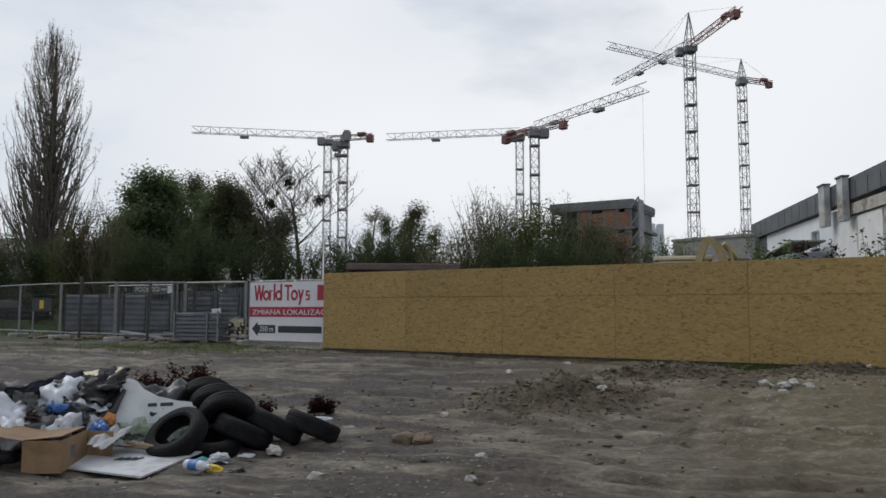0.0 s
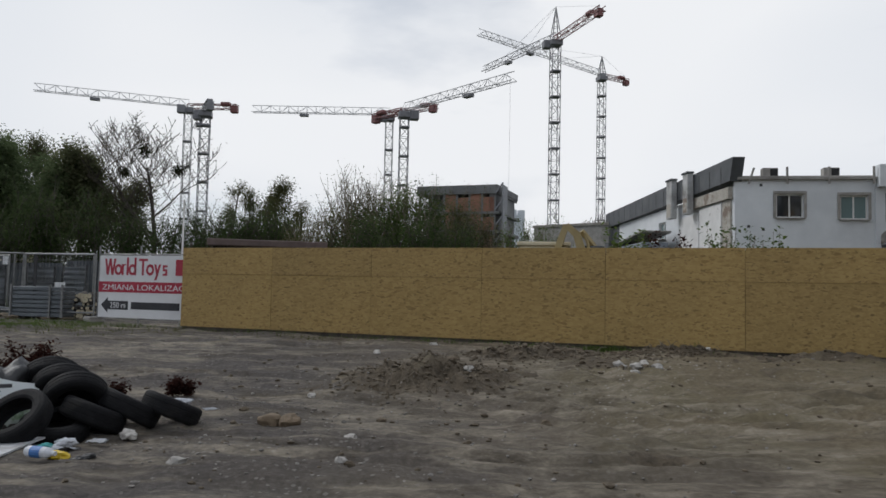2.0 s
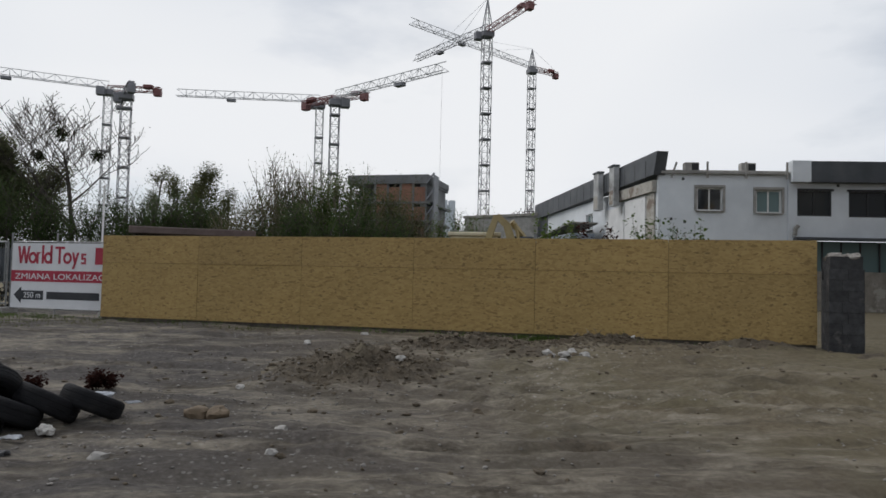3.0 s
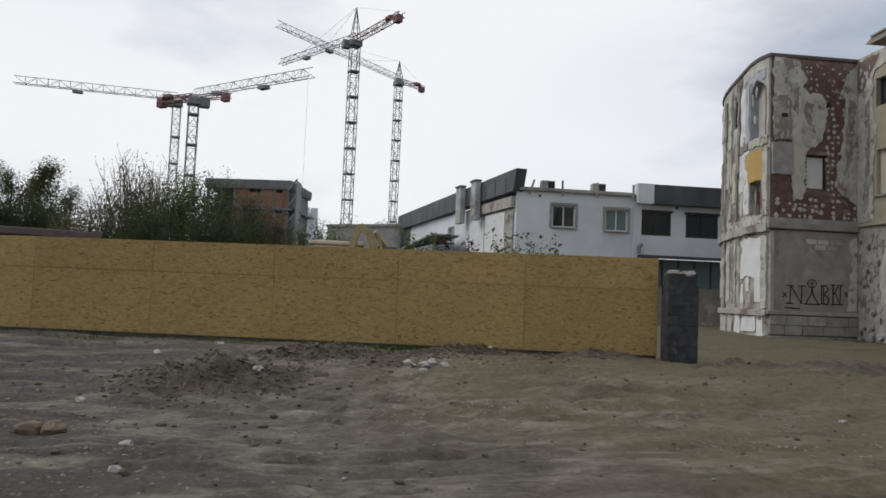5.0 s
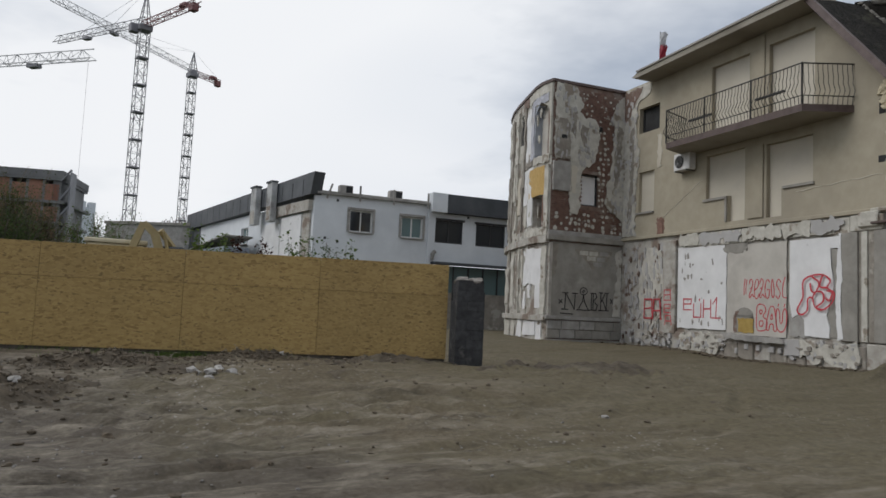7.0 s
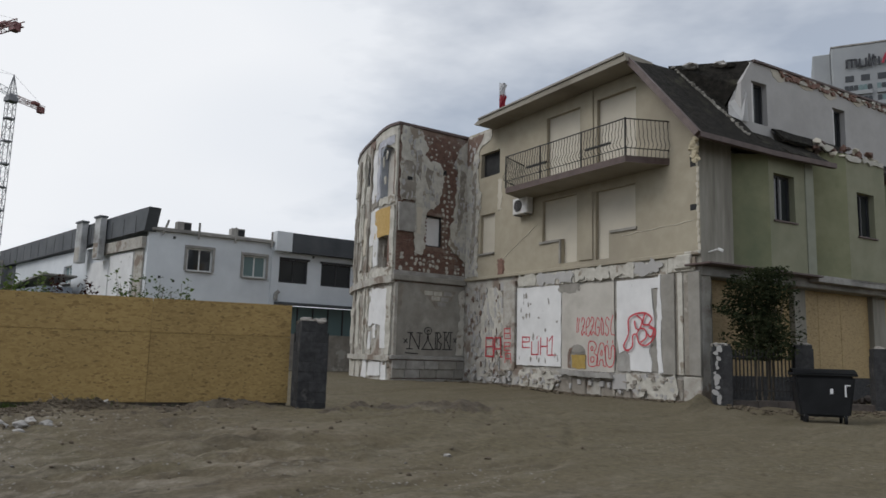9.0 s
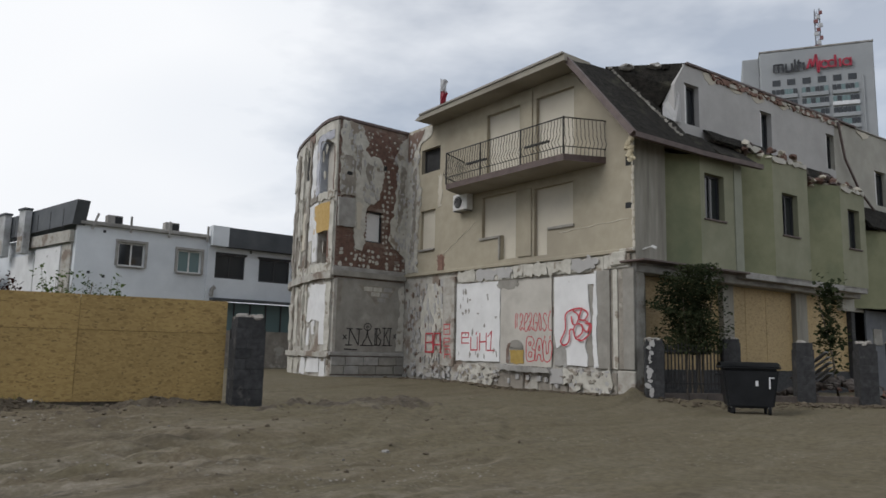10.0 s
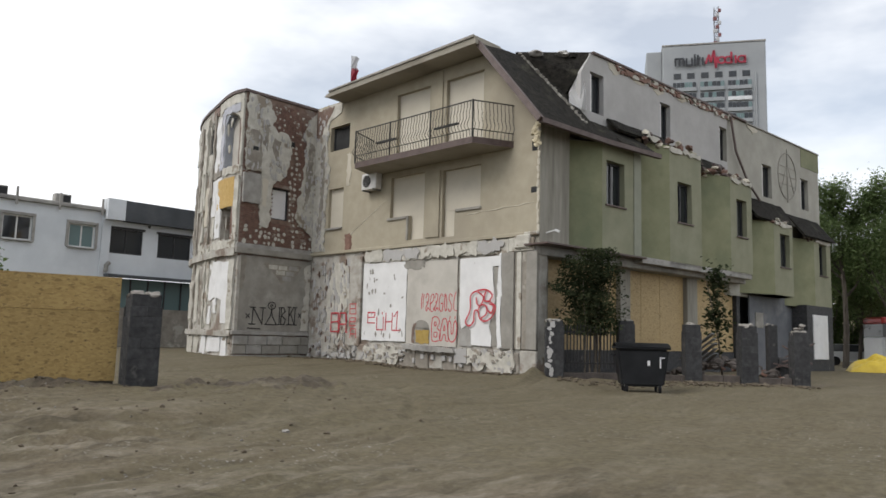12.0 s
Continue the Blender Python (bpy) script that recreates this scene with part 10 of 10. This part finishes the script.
for i, (p, s, mt, label) in enumerate((((-1.9, 6.55, 0.1), (0.11, 0.05, 0.035), YELLOW, "crumpled yellow wrapper"), ((-1.68, 6.5, 0.09), (0.08, 0.05, 0.03), BAG_BLACK, "flat black scrap of rubber"), ((-1.98, 7.0, 0.11), (0.1, 0.06, 0.04), BAG_WHITE, "crumpled white paper"),
                                       ((-2.1, 6.85, 0.11), (0.09, 0.05, 0.03), surf("teal plastic", (0.03, 0.2, 0.2), (0.06, 0.3, 0.3), 5.0), "teal plastic scrap"), ((-1.55, 7.4, 0.1), (0.09, 0.06, 0.05), STONE, "grey stone by the tyres"), ((-1.35, 8.75, 0.2), (0.14, 0.06, 0.04), BAG_WHITE, "white litter behind the tyres"))):
    bag(p, s, mt, label, 40 + i, "litter")
# dry plants
for i, (x, y, n, s) in enumerate(((-3.2, 8.65, 2600, 0.33), (-2.98, 8.75, 2600, 0.34), (-2.78, 8.9, 1600, 0.28), (-1.5, 9.6, 600, 0.09), (-1.38, 9.7, 400, 0.07), (-2.1, 9.2, 500, 0.10))):
    r = random.Random(600 + i)
    t = thing("dry_weed", pose(x, y, ground_at(x, y)), "dry reddish brown weed clump", "weed", "dry weeds")
    bm = bmesh.new()
    pts = []
    for k in range(14):
        a = r.uniform(0, 6.28)
        q = Vector((math.cos(a) * s * r.uniform(0.3, 1.2), math.sin(a) * s, s * r.uniform(1.2, 2.2)))
        tube(bm, [(0, 0, 0), q * 0.5 + Vector((0.02, 0, 0.05)), q], [0.006, 0.005, 0.003], 3)
        pts += [q * r.uniform(0.4, 1.05) + Vector((r.gauss(0, 0.04), r.gauss(0, 0.04), r.gauss(0, 0.04))) for _ in range(n // 14)]
    part("stems", bm, BARK, t)
    v, f = leafage(pts, 0.026, r)
    ob = new("leaves", rows_mesh("leaves", v, f, LEAF["dead"]))
    ob.parent = t

# ---- loose stones, clods, litter, grass ----


def scatter(name, label, category, material, spots, detail=1, rough=0.5):
    bm = bmesh.new()
    for i, (x, y, s) in enumerate(spots):
        r = random.Random(i * 7 + 1)
        lump(bm, (x, y, ground_at(x, y) + s * 0.2), (s * r.uniform(0.7, 1.3), s * r.uniform(0.6, 1.1), s * r.uniform(0.4, 0.75)), i * 1.37, detail, rough)
    return tagged(part(name, bm, material, None), label, category, kind="stuff")


r = random.Random(11)
spots = []
for hx, hy, a, b, h in HEAPS[:5]:
    for k in range(700 if h > 0.15 else 120):
        spots.append((r.gauss(hx, a * 0.55), r.gauss(hy, b * 0.65), abs(r.gauss(0, 0.019)) + 0.008))
for k in range(500):
    spots.append((r.uniform(-4, 12), r.uniform(5.0, 12.5), abs(r.gauss(0, 0.018)) + 0.008))
scatter("earth_clods", "loose dry earth clods and roots on the heaps", "clods", CLOD, spots)
spots = []
for k in range(1500):
    spots.append((r.gauss(-0.8, 2.4), r.gauss(8.2, 2.4), abs(r.gauss(0, 0.009)) + 0.005))
for k in range(160):
    spots.append((r.uniform(-3, 9), r.uniform(4.5, 12), abs(r.gauss(0, 0.010)) + 0.006))
scatter("gravel", "scattered pale gravel", "gravel", surf("mixed gravel", (0.10, 0.09, 0.08), (0.27, 0.25, 0.225), 9.0, bump=0.3), spots)
bm = bmesh.new()
for k in range(170):
    hx, hy, a, b, h = HEAPS[k % 3]
    x, y = r.gauss(hx, a * 0.55), r.gauss(hy, b * 0.6)
    z = ground_at(x, y)
    d = r.uniform(0, 6.28)
    l = r.uniform(0.06, 0.22)
    tube(bm, [(x, y, z), (x + math.cos(d) * l * 0.5, y + math.sin(d) * l * 0.5, z + r.uniform(0.02, 0.1)), (x + math.cos(d) * l, y + math.sin(d) * l, z + r.uniform(0.0, 0.1))], [0.006, 0.005, 0.002], 3)
tagged(part("roots", bm, TWIG, None), "dry roots and straw sticking out of the heaps", "roots", kind="stuff")
# larger stones and slabs as single things
for i, (x, y, s, mt, label) in enumerate(((4.41, 13.05, 0.13, STONE, "white lump of concrete by the fence"), (4.62, 12.85, 0.09, STONE, "broken white concrete lump"), (4.85, 12.6, 0.07, STONE, "small pale concrete lump"), (4.75, 10.6, 0.09, STONE, "pale broken tile"),
                                          (4.95, 10.45, 0.08, STONE, "pale broken tile"), (5.1, 10.5, 0.07, STONE, "white plaster lump"), (5.25, 10.35, 0.08, STONE, "white plaster lump"), (4.85, 10.25, 0.06, STONE, "white plaster lump"), (-0.28, 7.9, 0.115, CLAY, "ochre clod of earth"),
                                          (-0.08, 7.85, 0.11, CLAY, "ochre clod of earth"), (0.5, 7.15, 0.07, STONE, "white flat stone"), (0.37, 6.19, 0.05, STONE, "white stone chip"), (-0.93, 6.2, 0.06, CONCRETE, "grey stone"), (2.35, 10.3, 0.07, STONE, "white stone in the heap"),
                                          (1.25, 12.6, 0.06, STONE, "white litter by the track"), (2.5, 14.2, 0.07, STONE, "white stone by the fence"), (7.2, 12.3, 0.05, STONE, "white stone by the fence"), (9.0, 6.3, 0.05, STONE, "flat white scrap on the soil"),
                                          (8.9, 11.4, 0.05, STONE, "white stone by the fence"), (3.6, 12.3, 0.06, STONE, "pale stone on the heap"), (0.15, 9.6, 0.05, STONE, "pale stone"), (0.9, 8.2, 0.05, CLOD, "brown clod"), (2.6, 7.6, 0.06, CLOD, "brown clod"), (1.6, 6.9, 0.05, CLOD, "brown clod"))):
    bm = bmesh.new()
    lump(bm, (0, 0, s * 0.25), (s * 1.15, s, s * 0.75), i * 3.1, 3 if mt is CLAY else 2, 0.3 if mt is CLAY else 0.55)
    tagged(part("stone", bm, mt, None, m=pose(x, y, ground_at(x, y), 0, 0, i * 47)), label + (" on bare soil" if len(label.split()) < 4 else ""), "stone", "loose stones")


def grass(name, spots, h, material, label, kind="stuff"):
    """Tufts of narrow blades."""
    verts, faces = [], []
    g = random.Random(21)
    for x, y, n in spots:
        for _ in range(n):
            px, py = x + g.gauss(0, 0.09), y + g.gauss(0, 0.07)
            a = g.uniform(0, 6.28)
            l = h * g.uniform(0.5, 1.3)
            w = 0.006
            z = ground_at(px, py) - 0.01
            k = len(verts)
            dx, dy = math.cos(a), math.sin(a)
            verts += [Vector((px - dy * w, py + dx * w, z)), Vector((px + dy * w, py - dx * w, z)), Vector((px + dx * l * 0.5, py + dy * l * 0.5, z + l))]
            faces.append((k, k + 1, k + 2))
    return tagged(new(name, rows_mesh(name, verts, faces, material)), label, "grass", kind=kind)


g = random.Random(31)
fx, fy = Vector((12.96, -7.65)).normalized()
spots = []
for k in range(90):
    t = g.uniform(0.5, 13.5)
    o = g.uniform(0.1, 0.5)
    dens = 14 if 5.5 < t < 9 else 4
    spots.append((-2.9 + fx * t - 0.5 * o + 0.0, 18.53 + fy * t - 0.86 * o, dens))
for k in range(70):
    spots.append((g.gauss(5.6, 0.6), g.gauss(13.25, 0.12), 22))
grass("grass_tufts", spots, 0.11, LEAF["fresh"], "sparse green grass along the fence foot")
spots = [(g.gauss(-5.5, 2.5), g.gauss(17.5, 0.9), 8) for _ in range(260)] + [(g.gauss(-9.5, 2.0), g.gauss(19.0, 0.7), 8) for _ in range(160)] + [(g.gauss(0.5, 0.8), g.gauss(15.7, 0.2), 6) for _ in range(60)]
grass("dry_grass", spots, 0.08, LEAF["olive"], "thin olive grass on the soil")
spots = [(g.gauss(-7.3, 1.5), g.gauss(18.4, 0.45), 12) for _ in range(300)] + [(g.gauss(-5.2, 0.8), g.gauss(19.6, 0.3), 12) for _ in range(120)]
grass("green_grass", spots, 0.07, LEAF["fresh"], "patch of low green grass on the soil")
spots = [(g.uniform(-40, 4), g.uniform(24, 48), 10) for _ in range(3200)]
grass("rough_grass", spots, 0.45, LEAF["dark"], "rough dark grass behind the fences")
# weeds on the far side of the fence that look over it
for i, (t, h, w, leaf, n) in enumerate(((10.3, 0.28, 0.5, "fresh", 500), (11.1, 0.2, 0.45, "dead", 300), (12.1, 0.33, 0.4, "fresh", 220), (12.5, 0.22, 0.3, "fresh", 160), (13.0, 0.2, 0.25, "fresh", 120))):
    x, y = -2.9 + fx * t + 0.51 * 1.0, 18.53 + fy * t + 0.86 * 1.0
    q = random.Random(80 + i)
    z = level(x, y)
    top = 1.95 + h
    wd = thing("tall_weed", pose(x, y, z), "tall leafy weed looking over the board fence", "weed", "tall weeds")
    bm = bmesh.new()
    pts = []
    for k in range(9):
        a = q.uniform(0, 6.28)
        p = Vector((math.cos(a) * w * 0.8, math.sin(a) * w * 0.4, top * q.uniform(0.85, 1.08)))
        tube(bm, [(0, 0, 0), p * 0.5, p], [0.012, 0.008, 0.004], 3)
        pts += [p * q.uniform(0.75, 1.02) + Vector((q.gauss(0, 0.08), q.gauss(0, 0.08), q.gauss(0, 0.06))) for _ in range(n // 9)]
    part("stems", bm, TWIG, wd)
    v, f = leafage(pts, 0.045, q)
    ob = new("leaves", rows_mesh("leaves", v, f, LEAF[leaf]))
    ob.parent = wd
